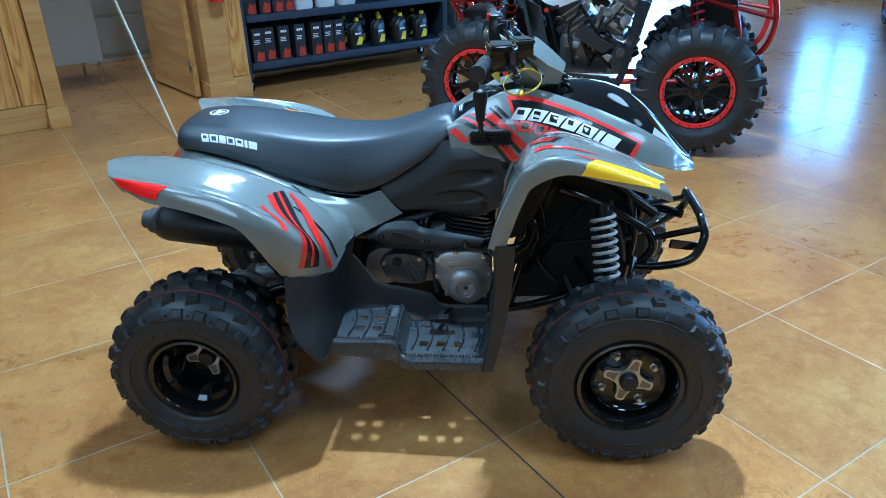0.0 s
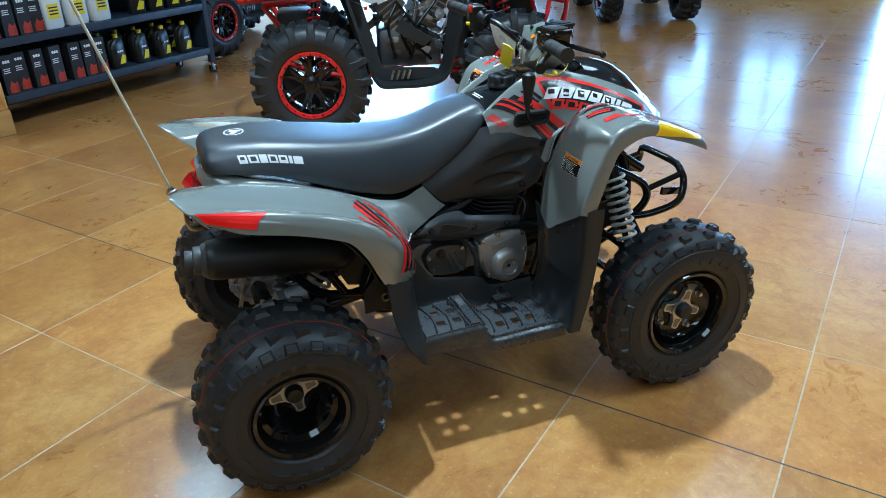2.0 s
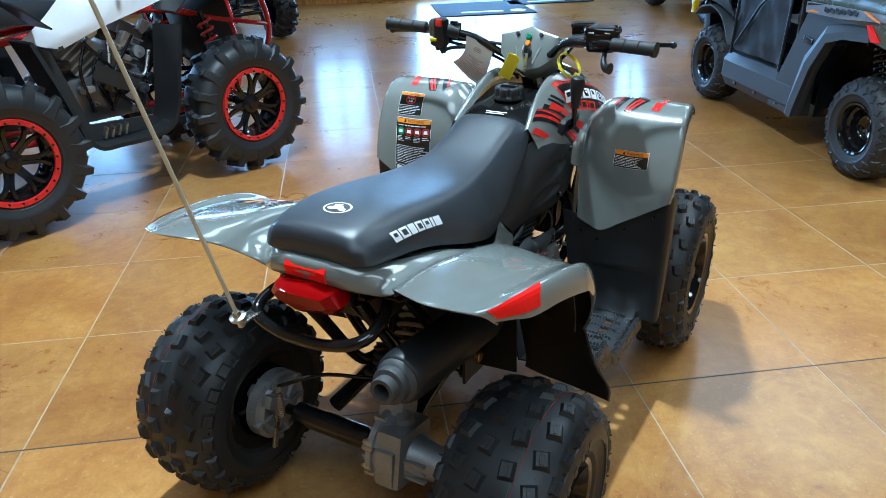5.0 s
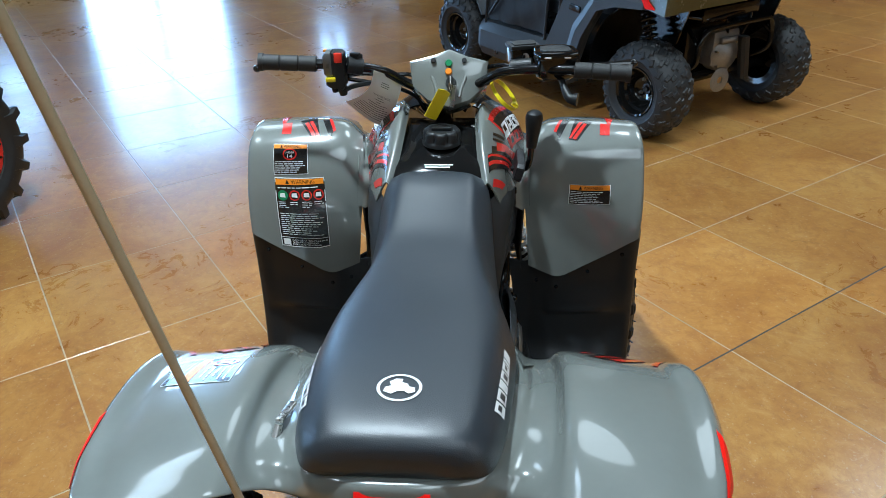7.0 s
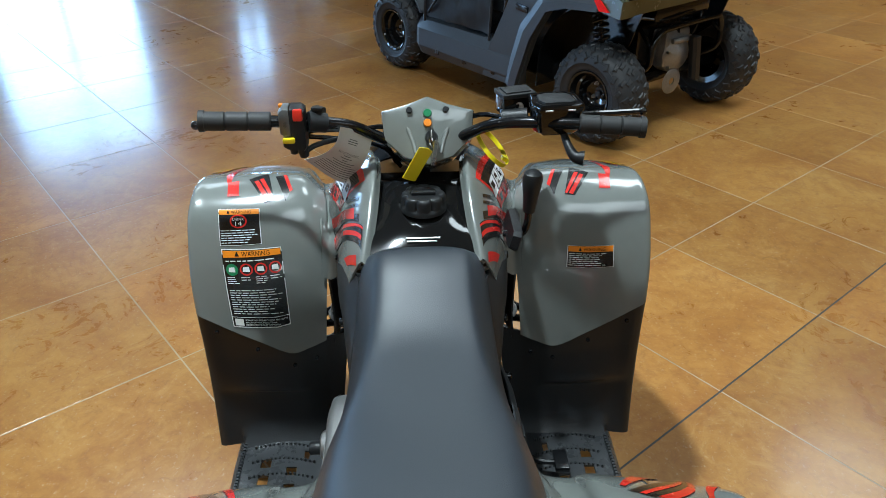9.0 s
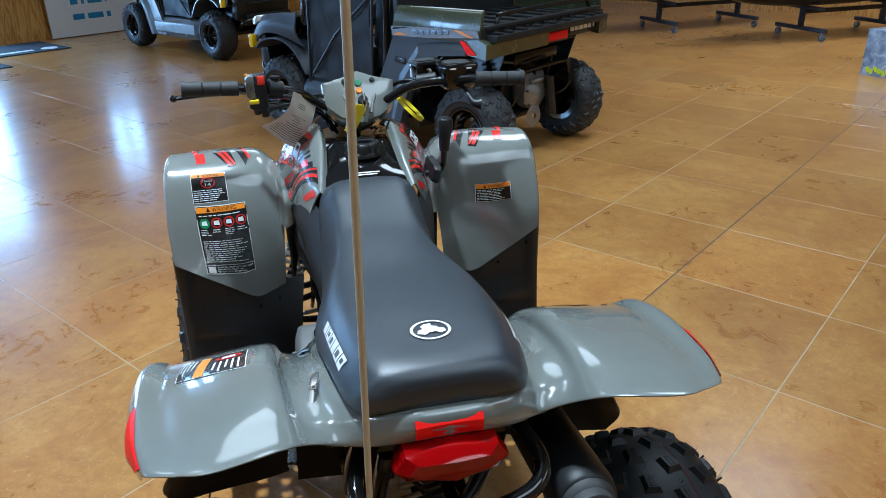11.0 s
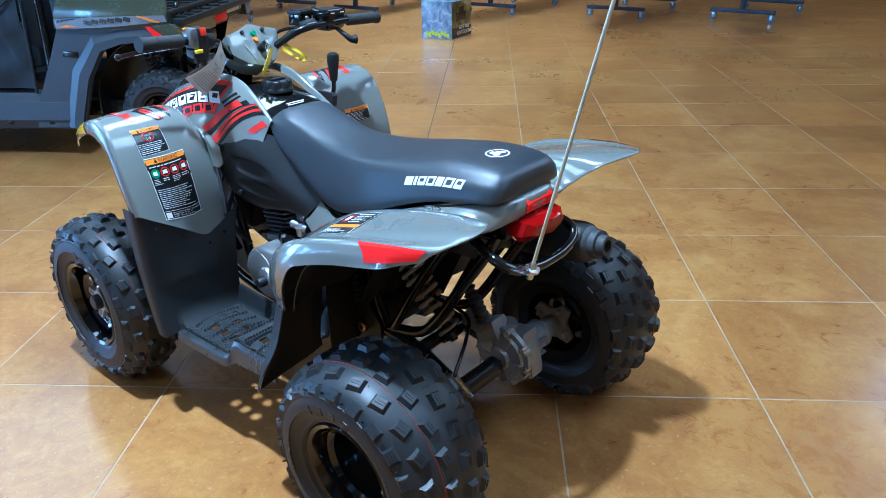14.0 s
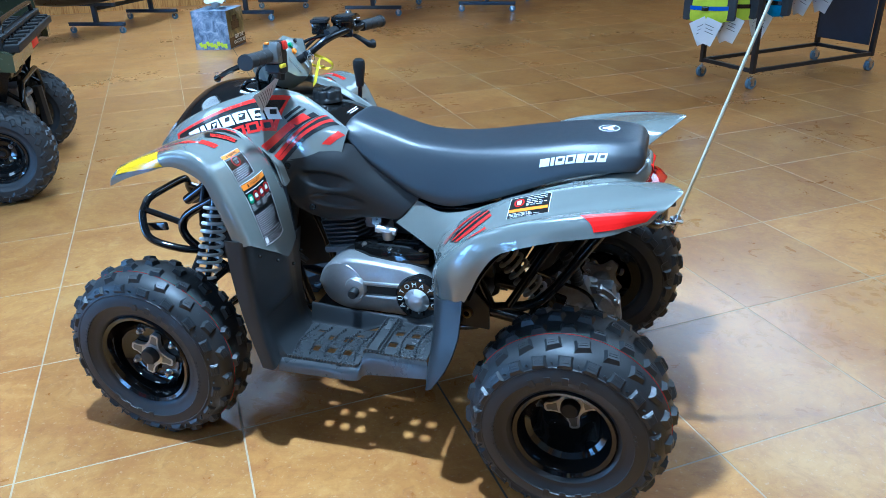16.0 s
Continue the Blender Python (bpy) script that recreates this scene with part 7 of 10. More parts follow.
for k in range(6):
    a = k * math.pi / 3 + 0.3
    one("hub_rib", CAST, dial, "", lambda b: add_box(b, V(-0.118, 0.230, 0.390) + 0.024 * V(math.cos(a), 0, math.sin(a)), (0.026, 0.010, 0.004), pose(0, 0, 0, 0, -math.degrees(a), 0), 0.001))


def lettering(text, size, at, mat, parent, name="lettering", spread=1.0):
    """Raised words in the built-in font, as a mesh."""
    cu = bpy.data.curves.new(name, "FONT")
    cu.body, cu.size, cu.align_x, cu.align_y, cu.space_character = text, size, "CENTER", "CENTER", spread
    cu.extrude = 0.0003
    tmp = new(name, cu)
    me = bpy.data.meshes.new_from_object(tmp.evaluated_get(bpy.context.evaluated_depsgraph_get()))
    bpy.data.objects.remove(tmp)
    bpy.data.curves.remove(cu)
    me.materials.clear()
    me.materials.append(mat)
    ob = new(name, me)
    ob.parent = parent
    ob.matrix_basis = at
    return ob


for k, ch in enumerate("AUTOMATIC"):
    a = math.radians(205 - 27 * k)
    m = pose(-0.118 - 0.0485 * math.cos(a), 0.2240, 0.390 + 0.0485 * math.sin(a)) @ pose(0, 0, 0, 90, 0, 180) @ pose(0, 0, 0, 0, 0, math.degrees(a) - 90)
    lettering(ch, 0.020, m, WHITE_PRINT, dial, "letter")

# exhaust on the right
one("silencer", BLACK_PLASTIC, quad, "matt black exhaust silencer", lambda b: add_lathe(b, [(0.0, -0.38), (0.030, -0.38), (0.046, -0.36), (0.053, -0.33), (0.054, -0.02), (0.050, 0.0), (0.046, 0.004), (0.040, 0.006), (0.030, 0.010), (0.0, 0.010)], pose(-0.725, -0.212, 0.583) @ basis((-0.985, 0.02, 0.12)), 32))
one("tailpipe", SOOT, quad, "dark exhaust outlet", lambda b: add_lathe(b, [(0.017, 0.01), (0.017, 0.056), (0.025, 0.056), (0.027, 0.052), (0.027, 0.036), (0.036, 0.034), (0.037, 0.032), (0.037, 0.016), (0.043, 0.012), (0.047, 0.0)], pose(-0.725, -0.212, 0.583) @ basis((-0.985, 0.02, 0.12)), 24))
for a in (40, 160, 280):
    m = pose(-0.725, -0.212, 0.583) @ basis((-0.985, 0.02, 0.12)) @ pose(0.038 * math.cos(math.radians(a)), 0.038 * math.sin(math.radians(a)), 0.004)
    one("bolt", BARE_STEEL, quad, "", lambda b: add_lathe(b, [(0.0, 0.008), (0.004, 0.008), (0.005, 0.0)], m, 8))
one("exhaust_pipe", FRAME_BLACK, quad, "black exhaust pipe", lambda b: add_tube(b, [(0.215, -0.02, 0.585), (0.285, -0.09, 0.592), (0.338, -0.14, 0.560), (0.338, -0.15, 0.505), (0.285, -0.15, 0.470), (0.18, -0.145, 0.480), (0.05, -0.14, 0.505), (-0.10, -0.135, 0.51), (-0.22, -0.15, 0.52), (-0.36, -0.205, 0.54)], 0.021, 14, 60))
heat = one("heat_shield", SATIN, quad, "satin black metal heat shield", lambda b: add_sheet(b, surf([[(-0.116, -0.160, 0.518), (-0.053, -0.166, 0.560), (0.017, -0.166, 0.567), (0.045, -0.166, 0.548), (0.120, -0.166, 0.534), (0.226, -0.156, 0.510)], [(-0.112, -0.168, 0.515), (-0.053, -0.178, 0.540), (0.012, -0.180, 0.540), (0.045, -0.180, 0.530), (0.120, -0.179, 0.516), (0.222, -0.166, 0.500)], [(-0.105, -0.168, 0.510), (-0.050, -0.178, 0.505), (0.0, -0.180, 0.503), (0.045, -0.180, 0.500), (0.120, -0.178, 0.495), (0.215, -0.164, 0.490)], [(-0.090, -0.155, 0.500), (-0.050, -0.160, 0.480), (0.0, -0.162, 0.474), (0.045, -0.162, 0.473), (0.120, -0.160, 0.474), (0.205, -0.150, 0.478)]], 16, 44), 0.003), 28)
one("slot", BLACK_PLASTIC, heat, "", lambda b: add_plate(b, [V(-0.050, -0.1835, 0.513), V(-0.038, -0.1835, 0.538), V(-0.022, -0.1840, 0.538), V(0.038, -0.1840, 0.516), V(0.040, -0.1835, 0.508), V(-0.040, -0.1835, 0.508)], (0, -1, 0), 0.006))
for x, z in ((-0.074, 0.523), (0.061, 0.512), (0.172, 0.502)):
    one("screw", FRAME_BLACK, heat, "", lambda b: add_lathe(b, [(0.0, 0.004), (0.005, 0.004), (0.0085, 0.001), (0.0085, -0.01)], pose(x, -0.181, z) @ basis((0, -1, 0)), 14))
for ob in [heat] + list(heat.children):
    ob.data.transform(Matrix.Translation((-0.022, 0, 0.004)))
top = one("starter_cover", GLOSS_BLACK, quad, "black cover over the belt drive", lambda b: add_loft(b, [[V(x, 0.105 + y * f, z) for x, y in ((0.10, 0.030), (0.04, 0.060), (-0.06, 0.066), (-0.135, 0.052), (-0.150, -0.03), (0.09, -0.03))] for f, z in ((1.0, 0.462), (1.0, 0.494), (0.92, 0.506), (0.6, 0.511))]), 35)
for x, y in ((0.065, 0.140), (-0.020, 0.155), (-0.110, 0.145)):
    one("bolt", BARE_STEEL, top, "", lambda b: add_lathe(b, [(0.0, 0.007), (0.005, 0.007), (0.0065, 0.004), (0.009, 0.003), (0.009, -0.006)], pose(x, y, 0.506), 10))
one("ridge", BLACK_PLASTIC, top, "", lambda b: (add_box(b, (-0.03, 0.140, 0.509), (0.11, 0.010, 0.008), None, 0.003), add_box(b, (-0.03, 0.112, 0.512), (0.13, 0.010, 0.008), None, 0.003)))
one("carburettor_bowl", CAST, quad, "bright cast carburettor bowl", lambda b: (add_cyl(b, (-0.005, 0.125, 0.525), (-0.005, 0.125, 0.552), 0.017, 0.020, 18), add_cyl(b, (-0.030, 0.125, 0.548), (0.030, 0.130, 0.556), 0.012, seg=14), add_lathe(b, [(0.0, 0.008), (0.010, 0.008), (0.013, 0.0), (0.013, -0.01)], pose(-0.005, 0.125, 0.556), 14)))
one("ribbed_boot", GRIP_RUBBER, quad, "black ribbed rubber boot", lambda b: add_tube(b, [(-0.165, 0.10, 0.47), (-0.205, 0.11, 0.44), (-0.225, 0.11, 0.39)], lambda f: 0.026 + 0.003 * math.sin(f * 50), 14, 40))
one("airbox", BLACK_PLASTIC, quad, "", lambda b: add_box(b, (-0.12, 0.0, 0.58), (0.24, 0.17, 0.12), None, 0.02))
one("carburettor", DIRTY_CAST, quad, "", lambda b: (add_cyl(b, (0.02, 0, 0.56), (0.12, 0, 0.57), 0.030), add_box(b, (0.06, 0.03, 0.555), (0.06, 0.09, 0.05), None, 0.008)))
for pts in ([(0.10, -0.10, 0.60), (0.02, -0.13, 0.57), (-0.06, -0.12, 0.55)], [(0.26, -0.10, 0.40), (0.33, -0.15, 0.46), (0.36, -0.13, 0.56), (0.32, -0.08, 0.66)], [(0.27, 0.12, 0.42), (0.34, 0.14, 0.50), (0.33, 0.10, 0.62)]):
    one("hose", BLACK_PLASTIC, quad, "black rubber hose", lambda b: add_tube(b, pts, 0.009, 8, 16))
# added black box that fills the dark space under the seat
one("battery_box", BLACK_PLASTIC, quad, "black filler box under the seat", lambda b: (add_box(b, (-0.46, -0.01, 0.640), (0.28, 0.17, 0.08), None, 0.012)))
one("splash_panel", BLACK_PLASTIC, quad, "black splash panel beside the shock absorber", lambda b: add_plate(b, [V(-0.20, -0.092, 0.33), V(-0.34, -0.092, 0.36), V(-0.42, -0.092, 0.52), V(-0.40, -0.092, 0.64), V(-0.20, -0.092, 0.62)], (0, -1, 0), 0.006))
one("rear_engine_case", BLACK_PLASTIC, quad, "black casing behind the engine", lambda b: (add_box(b, (-0.205, 0.0, 0.460), (0.07, 0.19, 0.24), pose(0, 0, 0, 0, 8, 0), 0.02), add_box(b, (-0.20, 0.0, 0.33), (0.14, 0.20, 0.10), None, 0.02)))
one("skid_plate", BLACK_PLASTIC, quad, "", lambda b: add_box(b, (0.04, 0, 0.250), (0.46, 0.20, 0.012), None, 0.004))
# added dark blocks that stop the floor showing through behind the front shocks
one("radiator_shroud", BLACK_PLASTIC, quad, "", lambda b: (add_box(b, (0.46, 0, 0.60), (0.24, 0.07, 0.34), pose(0, 0, 0, 0, -14, 0), 0.02), add_box(b, (0.58, 0, 0.45), (0.16, 0.07, 0.22), None, 0.02)))
for s in (1, -1):
    one("inner_panel", BLACK_PLASTIC, quad, "black inner mudguard panel", lambda b: add_sheet(b, surf(flip([[(0.300, 0.120, 0.30), (0.340, 0.105, 0.50), (0.360, 0.110, 0.66), (0.340, 0.130, 0.80)], [(0.420, 0.085, 0.29), (0.440, 0.075, 0.48), (0.460, 0.080, 0.66), (0.440, 0.110, 0.82)], [(0.540, 0.070, 0.34), (0.545, 0.062, 0.48), (0.555, 0.066, 0.64), (0.540, 0.090, 0.80)], [(0.620, 0.062, 0.38), (0.625, 0.055, 0.48), (0.630, 0.058, 0.60), (0.630, 0.070, 0.72)]], s), 12, 12), 0.004))
    one("frame_brace", FRAME_BLACK, quad, "black frame brace", lambda b: (add_tube(b, [(0.490, s * 0.128, 0.605), (0.400, s * 0.130, 0.490), (0.322, s * 0.128, 0.388)], 0.010, 8, 12), add_tube(b, [(0.415, s * 0.12, 0.482), (0.52, s * 0.118, 0.494), (0.630, s * 0.115, 0.505)], 0.009, 8, 10), add_tube(b, [(0.345, s * 0.125, 0.66), (0.375, s * 0.14, 0.56), (0.36, s * 0.145, 0.45), (0.42, s * 0.15, 0.37)], 0.006, 8, 16), add_tube(b, [(0.56, s * 0.115, 0.62), (0.60, s * 0.12, 0.50), (0.615, s * 0.115, 0.42)], 0.010, 8, 12)))
one("foot_peg", FRAME_BLACK, quad, "", lambda b: (add_tube(b, [(0.12, -0.20, 0.31), (0.085, -0.25, 0.315), (0.075, -0.29, 0.32)], 0.007, 8, 10), add_box(b, (0.078, -0.292, 0.322), (0.055, 0.030, 0.014), None, 0.003)))

# swing arm, rear axle, gear housing, brake, shock
one("swing_arm", FRAME_BLACK, quad, "black swing arm", lambda b: (add_tube(b, [(-0.22, 0.10, 0.33), (-0.40, 0.10, 0.30), (-0.53, 0.12, 0.27)], 0.020, 10, 12), add_tube(b, [(-0.22, -0.08, 0.33), (-0.40, -0.08, 0.30), (-0.52, -0.09, 0.27)], 0.020, 10, 12), add_tube(b, [(-0.42, 0.10, 0.30), (-0.42, -0.08, 0.30)], 0.018, 10)))
one("rear_axle", FRAME_BLACK, quad, "black axle tube", lambda b: (add_cyl(b, (-0.577, 0.36, 0.250), (-0.577, -0.36, 0.250), 0.013), add_cyl(b, (-0.577, 0.20, 0.250), (-0.577, -0.02, 0.250), 0.028, seg=20)))
gear = one("gear_housing", DIRTY_CAST, quad, "dull cast alloy final drive housing", lambda b: (
    add_lathe(b, [(0.0, 0.050), (0.030, 0.050), (0.034, 0.040), (0.066, 0.036), (0.070, 0.028), (0.084, 0.026), (0.084, 0.012), (0.076, 0.010), (0.074, -0.01)], pose(-0.575, -0.085, 0.262) @ basis((0, 1, 0)), 28),
    add_box(b, (-0.577, -0.108, 0.258), (0.138, 0.072, 0.140), pose(0, 0, 0, 0, 12, 0), 0.018),
    add_box(b, (-0.640, -0.105, 0.255), (0.030, 0.050, 0.090), pose(0, 0, 0, 0, 8, 0), 0.008),
    add_lathe(b, [(0.056, 0.0), (0.050, 0.010), (0.042, 0.055), (0.038, 0.082), (0.042, 0.086), (0.042, 0.096), (0.026, 0.098), (0.0, 0.098)], pose(-0.577, -0.138, 0.252) @ basis((0, -1, 0)), 24),
    add_box(b, (-0.53, -0.07, 0.325), (0.075, 0.065, 0.060), pose(0, 0, 0, 0, 25, 0), 0.012), add_cyl(b, (-0.52, -0.06, 0.335), (-0.46, -0.06, 0.35), 0.032)))
for k in range(8):
    a = 2 * math.pi * k / 8 + 0.2
    p = V(-0.575 + 0.077 * math.cos(a), -0.060, 0.262 + 0.077 * math.sin(a))
    one("bolt", BARE_STEEL, gear, "", lambda b: (add_cyl(b, p - V(0, 0.012, 0), p + V(0, 0.008, 0), 0.0085, seg=10), add_cyl(b, p, p + V(0, 0.014, 0), 0.005, seg=6)))
for k in range(6):
    a = 2 * math.pi * k / 6
    one("casting_rib", DIRTY_CAST, gear, "", lambda b: add_box(b, (-0.575 + 0.048 * math.cos(a), -0.046, 0.262 + 0.048 * math.sin(a)), (0.040, 0.010, 0.005), pose(0, 0, 0, 0, -math.degrees(a), 0), 0.002))
one("filler_plug", DIRTY_CAST, gear, "cast filler plug", lambda b: add_lathe(b, [(0.0, 0.018), (0.018, 0.018), (0.021, 0.014), (0.023, 0.004), (0.023, -0.01)], pose(-0.560, -0.108, 0.328) @ basis((-0.2, 0, 1)), 18))
for dz in (-0.045, 0.0, 0.045):
    one("casting_rib", DIRTY_CAST, gear, "", lambda b: add_box(b, (-0.622, -0.165, 0.252 + dz * 0.5), (0.012, 0.060, 0.006), None, 0.002))
for k in range(7):
    a = 2 * math.pi * k / 7
    one("bolt", BARE_STEEL, gear, "", lambda b: add_cyl(b, (-0.575 + 0.081 * math.cos(a), -0.050, 0.262 + 0.081 * math.sin(a)), (-0.575 + 0.081 * math.cos(a), -0.078, 0.262 + 0.081 * math.sin(a)), 0.0065, seg=8))
one("breather_boot", GRIP_RUBBER, gear, "ribbed rubber boot", lambda b: add_tube(b, [(-0.53, -0.035, 0.365), (-0.515, -0.02, 0.42), (-0.49, -0.01, 0.47)], lambda f: 0.017 + 0.004 * math.sin(f * 44), 12, 40))
for s in (1, -1):
    h = one("hub_flange", DIRTY_CAST, quad, "four-lobed cast hub", lambda b: (add_plate(b, [V(-0.577 + (0.072 if k % 4 < 2 else 0.046) * math.cos(2 * math.pi * (k + 0.5) / 16 + 0.2), s * 0.306, 0.250 + (0.072 if k % 4 < 2 else 0.046) * math.sin(2 * math.pi * (k + 0.5) / 16 + 0.2)) for k in range(16)], (0, -s, 0), 0.012), add_cyl(b, (-0.577, s * 0.25, 0.250), (-0.577, s * 0.30, 0.250), 0.030, seg=20)))
    for k in range(4):
        a = math.radians(90 * k + 25)
        one("bolt", BARE_STEEL, h, "", lambda b: add_cyl(b, (-0.577 + 0.050 * math.cos(a), s * 0.292, 0.250 + 0.050 * math.sin(a)), (-0.577 + 0.050 * math.cos(a), s * 0.308, 0.250 + 0.052 * math.sin(a)), 0.008, seg=8))
cal = one("brake_drum", DIRTY_CAST, quad, "dull cast brake drum with lever", lambda b: (
    add_lathe(b, [(0.0, 0.026), (0.022, 0.026), (0.026, 0.012), (0.060, 0.008), (0.066, 0.016), (0.074, 0.016), (0.078, 0.004), (0.088, 0.0), (0.088, -0.03)], pose(-0.577, 0.262, 0.255) @ basis((0, -1, 0)), 32),
    add_box(b, (-0.622, 0.240, 0.300), (0.045, 0.030, 0.034), pose(0, 0, 0, 0, 30, 0), 0.008)))
for k in range(8):
    a = k * math.pi / 4
    one("rib", DIRTY_CAST, cal, "", lambda b: add_box(b, V(-0.577 + 0.045 * math.cos(a), 0.248, 0.255 + 0.045 * math.sin(a)), (0.052, 0.014, 0.007), pose(0, 0, 0, 0, -math.degrees(a), 0), 0.002))
for a in (0.6, 1.9, 3.3, 4.4, 5.4):
    one("boss", DIRTY_CAST, cal, "", lambda b: add_cyl(b, V(-0.577 + 0.080 * math.cos(a), 0.270, 0.255 + 0.080 * math.sin(a)), V(-0.577 + 0.080 * math.cos(a), 0.248, 0.255 + 0.080 * math.sin(a)), 0.011, seg=12))
lever = one("brake_lever", BARE_STEEL, cal, "steel brake lever", lambda b: (add_box(b, (-0.628, 0.232, 0.225), (0.014, 0.008, 0.100), pose(0, 0, 0, 0, 18, 0), 0.002), add_cyl(b, (-0.612, 0.252, 0.270), (-0.612, 0.222, 0.270), 0.010, seg=12)))
for a in (0.6, 1.9, 3.3, 4.4, 5.4):
    one("bolt", BARE_STEEL, cal, "", lambda b: add_cyl(b, V(-0.577 + 0.080 * math.cos(a), 0.250, 0.255 + 0.080 * math.sin(a)), V(-0.577 + 0.080 * math.cos(a), 0.242, 0.255 + 0.080 * math.sin(a)), 0.006, seg=6))
one("return_spring", BARE_STEEL, cal, "", lambda b: add_coil(b, (-0.655, 0.178, 0.300), (-0.628, 0.205, 0.362), 0.0065, 0.0016, 16, 5))
one("brake_cable", FRAME_BLACK, cal, "", lambda b: add_tube(b, [(-0.628, 0.205, 0.362), (-0.58, 0.10, 0.400), (-0.48, -0.02, 0.37), (-0.40, 0.02, 0.42)], 0.005, 8, 18))
shock_top, shock_low = V(-0.266, 0.008, 0.526), V(-0.452, -0.006, 0.288)
shock = one("rear_shock", FRAME_BLACK, quad, "rear shock absorber", lambda b: (add_cyl(b, shock_top, shock_low, 0.012), add_cyl(b, shock_top.lerp(shock_low, 0.05), shock_top.lerp(shock_low, 0.40), 0.022), add_cyl(b, shock_top.lerp(shock_low, 0.92), shock_top.lerp(shock_low, 0.97), 0.033)))
one("spring", SPRING_TAN, shock, "warm grey coil spring", lambda b: add_coil(b, shock_top.lerp(shock_low, 0.08), shock_top.lerp(shock_low, 0.92), 0.034, 0.0058, 11))
for s in (1, -1):
    one("rear_stay", FRAME_BLACK, quad, "black frame stay", lambda b: add_tube(b, [(-0.36, s * 0.13, 0.36), (-0.44, s * 0.125, 0.50), (-0.54, s * 0.10, 0.66)], 0.013, 10, 10))
one("mud_shield", BLACK_PLASTIC, quad, "", lambda b: add_sheet(b, surf([[(-0.26, y, 0.40) for y in (-0.16, 0, 0.16)], [(-0.34, y, 0.55) for y in (-0.16, 0, 0.16)], [(-0.46, y, 0.645) for y in (-0.17, 0, 0.17)], [(-0.64, y, 0.70) for y in (-0.17, 0, 0.17)]], 14, 8), 0.004))
for s in (1, -1):
    one("inner_guard", BLACK_PLASTIC, quad, "", lambda b: add_sheet(b, surf(flip([[(-0.62, 0.15, 0.70), (-0.64, 0.28, 0.745), (-0.62, 0.40, 0.735)], [(-0.52, 0.16, 0.69), (-0.52, 0.30, 0.735), (-0.52, 0.43, 0.712)], [(-0.42, 0.16, 0.64), (-0.42, 0.30, 0.70), (-0.43, 0.44, 0.685)], [(-0.33, 0.16, 0.58), (-0.32, 0.30, 0.63), (-0.365, 0.43, 0.61)], [(-0.25, 0.18, 0.49), (-0.245, 0.30, 0.50), (-0.325, 0.42, 0.525)]], s), 20, 12), 0.003))
one("wiring", FRAME_BLACK, quad, "", lambda b: add_tube(b, [(-0.64, -0.02, 0.68), (-0.60, -0.06, 0.60), (-0.56, -0.08, 0.60), (-0.50, -0.06, 0.66)], 0.004, 6, 14))

rail = one("grab_bar", GLOSS_BLACK, quad, "black tubular rear grab bar", lambda b: add_tube(b, [(-0.58, 0.105, 0.690), (-0.64, 0.125, 0.672), (-0.70, 0.138, 0.655), (-0.735, 0.120, 0.640), (-0.748, 0.060, 0.628), (-0.750, 0.0, 0.625), (-0.748, -0.060, 0.628), (-0.735, -0.120, 0.640), (-0.70, -0.145, 0.655), (-0.64, -0.135, 0.672), (-0.58, -0.105, 0.690)], 0.0125, 12, 60))
one("bracket", BARE_STEEL, rail, "bright steel flag bracket", lambda b: (add_box(b, (-0.757, 0.125, 0.648), (0.05, 0.028, 0.005), None, 0.002), add_lathe(b, [(0.0, 0.022), (0.007, 0.022), (0.009, 0.012), (0.017, 0.010), (0.017, 0.004), (0.008, 0.0), (0.008, -0.016), (0.0, -0.018)], pose(-0.780, 0.127, 0.652) @ basis((-0.257, 0.005, 0.966)), 16)))
one("flag_pole", POLE, quad, "pale glass fibre whip pole", lambda b: add_tube(b, [V(-0.780, 0.127, 0.654), V(-0.780, 0.127, 0.654) + 1.0 * V(-0.257, 0.005, 0.966), V(-0.780, 0.127, 0.654) + 2.0 * V(-0.257, 0.005, 0.966)], lambda f: 0.0042 - 0.001 * f, 10, 12))
one("seat_latch", BARE_STEEL, quad, "steel seat latch", lambda b: (add_box(b, (-0.549, 0.178, 0.758), (0.050, 0.012, 0.006), pose(0, 0, 0, 0, 8, -10), 0.002), add_cyl(b, (-0.575, 0.182, 0.757), (-0.590, 0.186, 0.742), 0.006, 0.007, 10)))

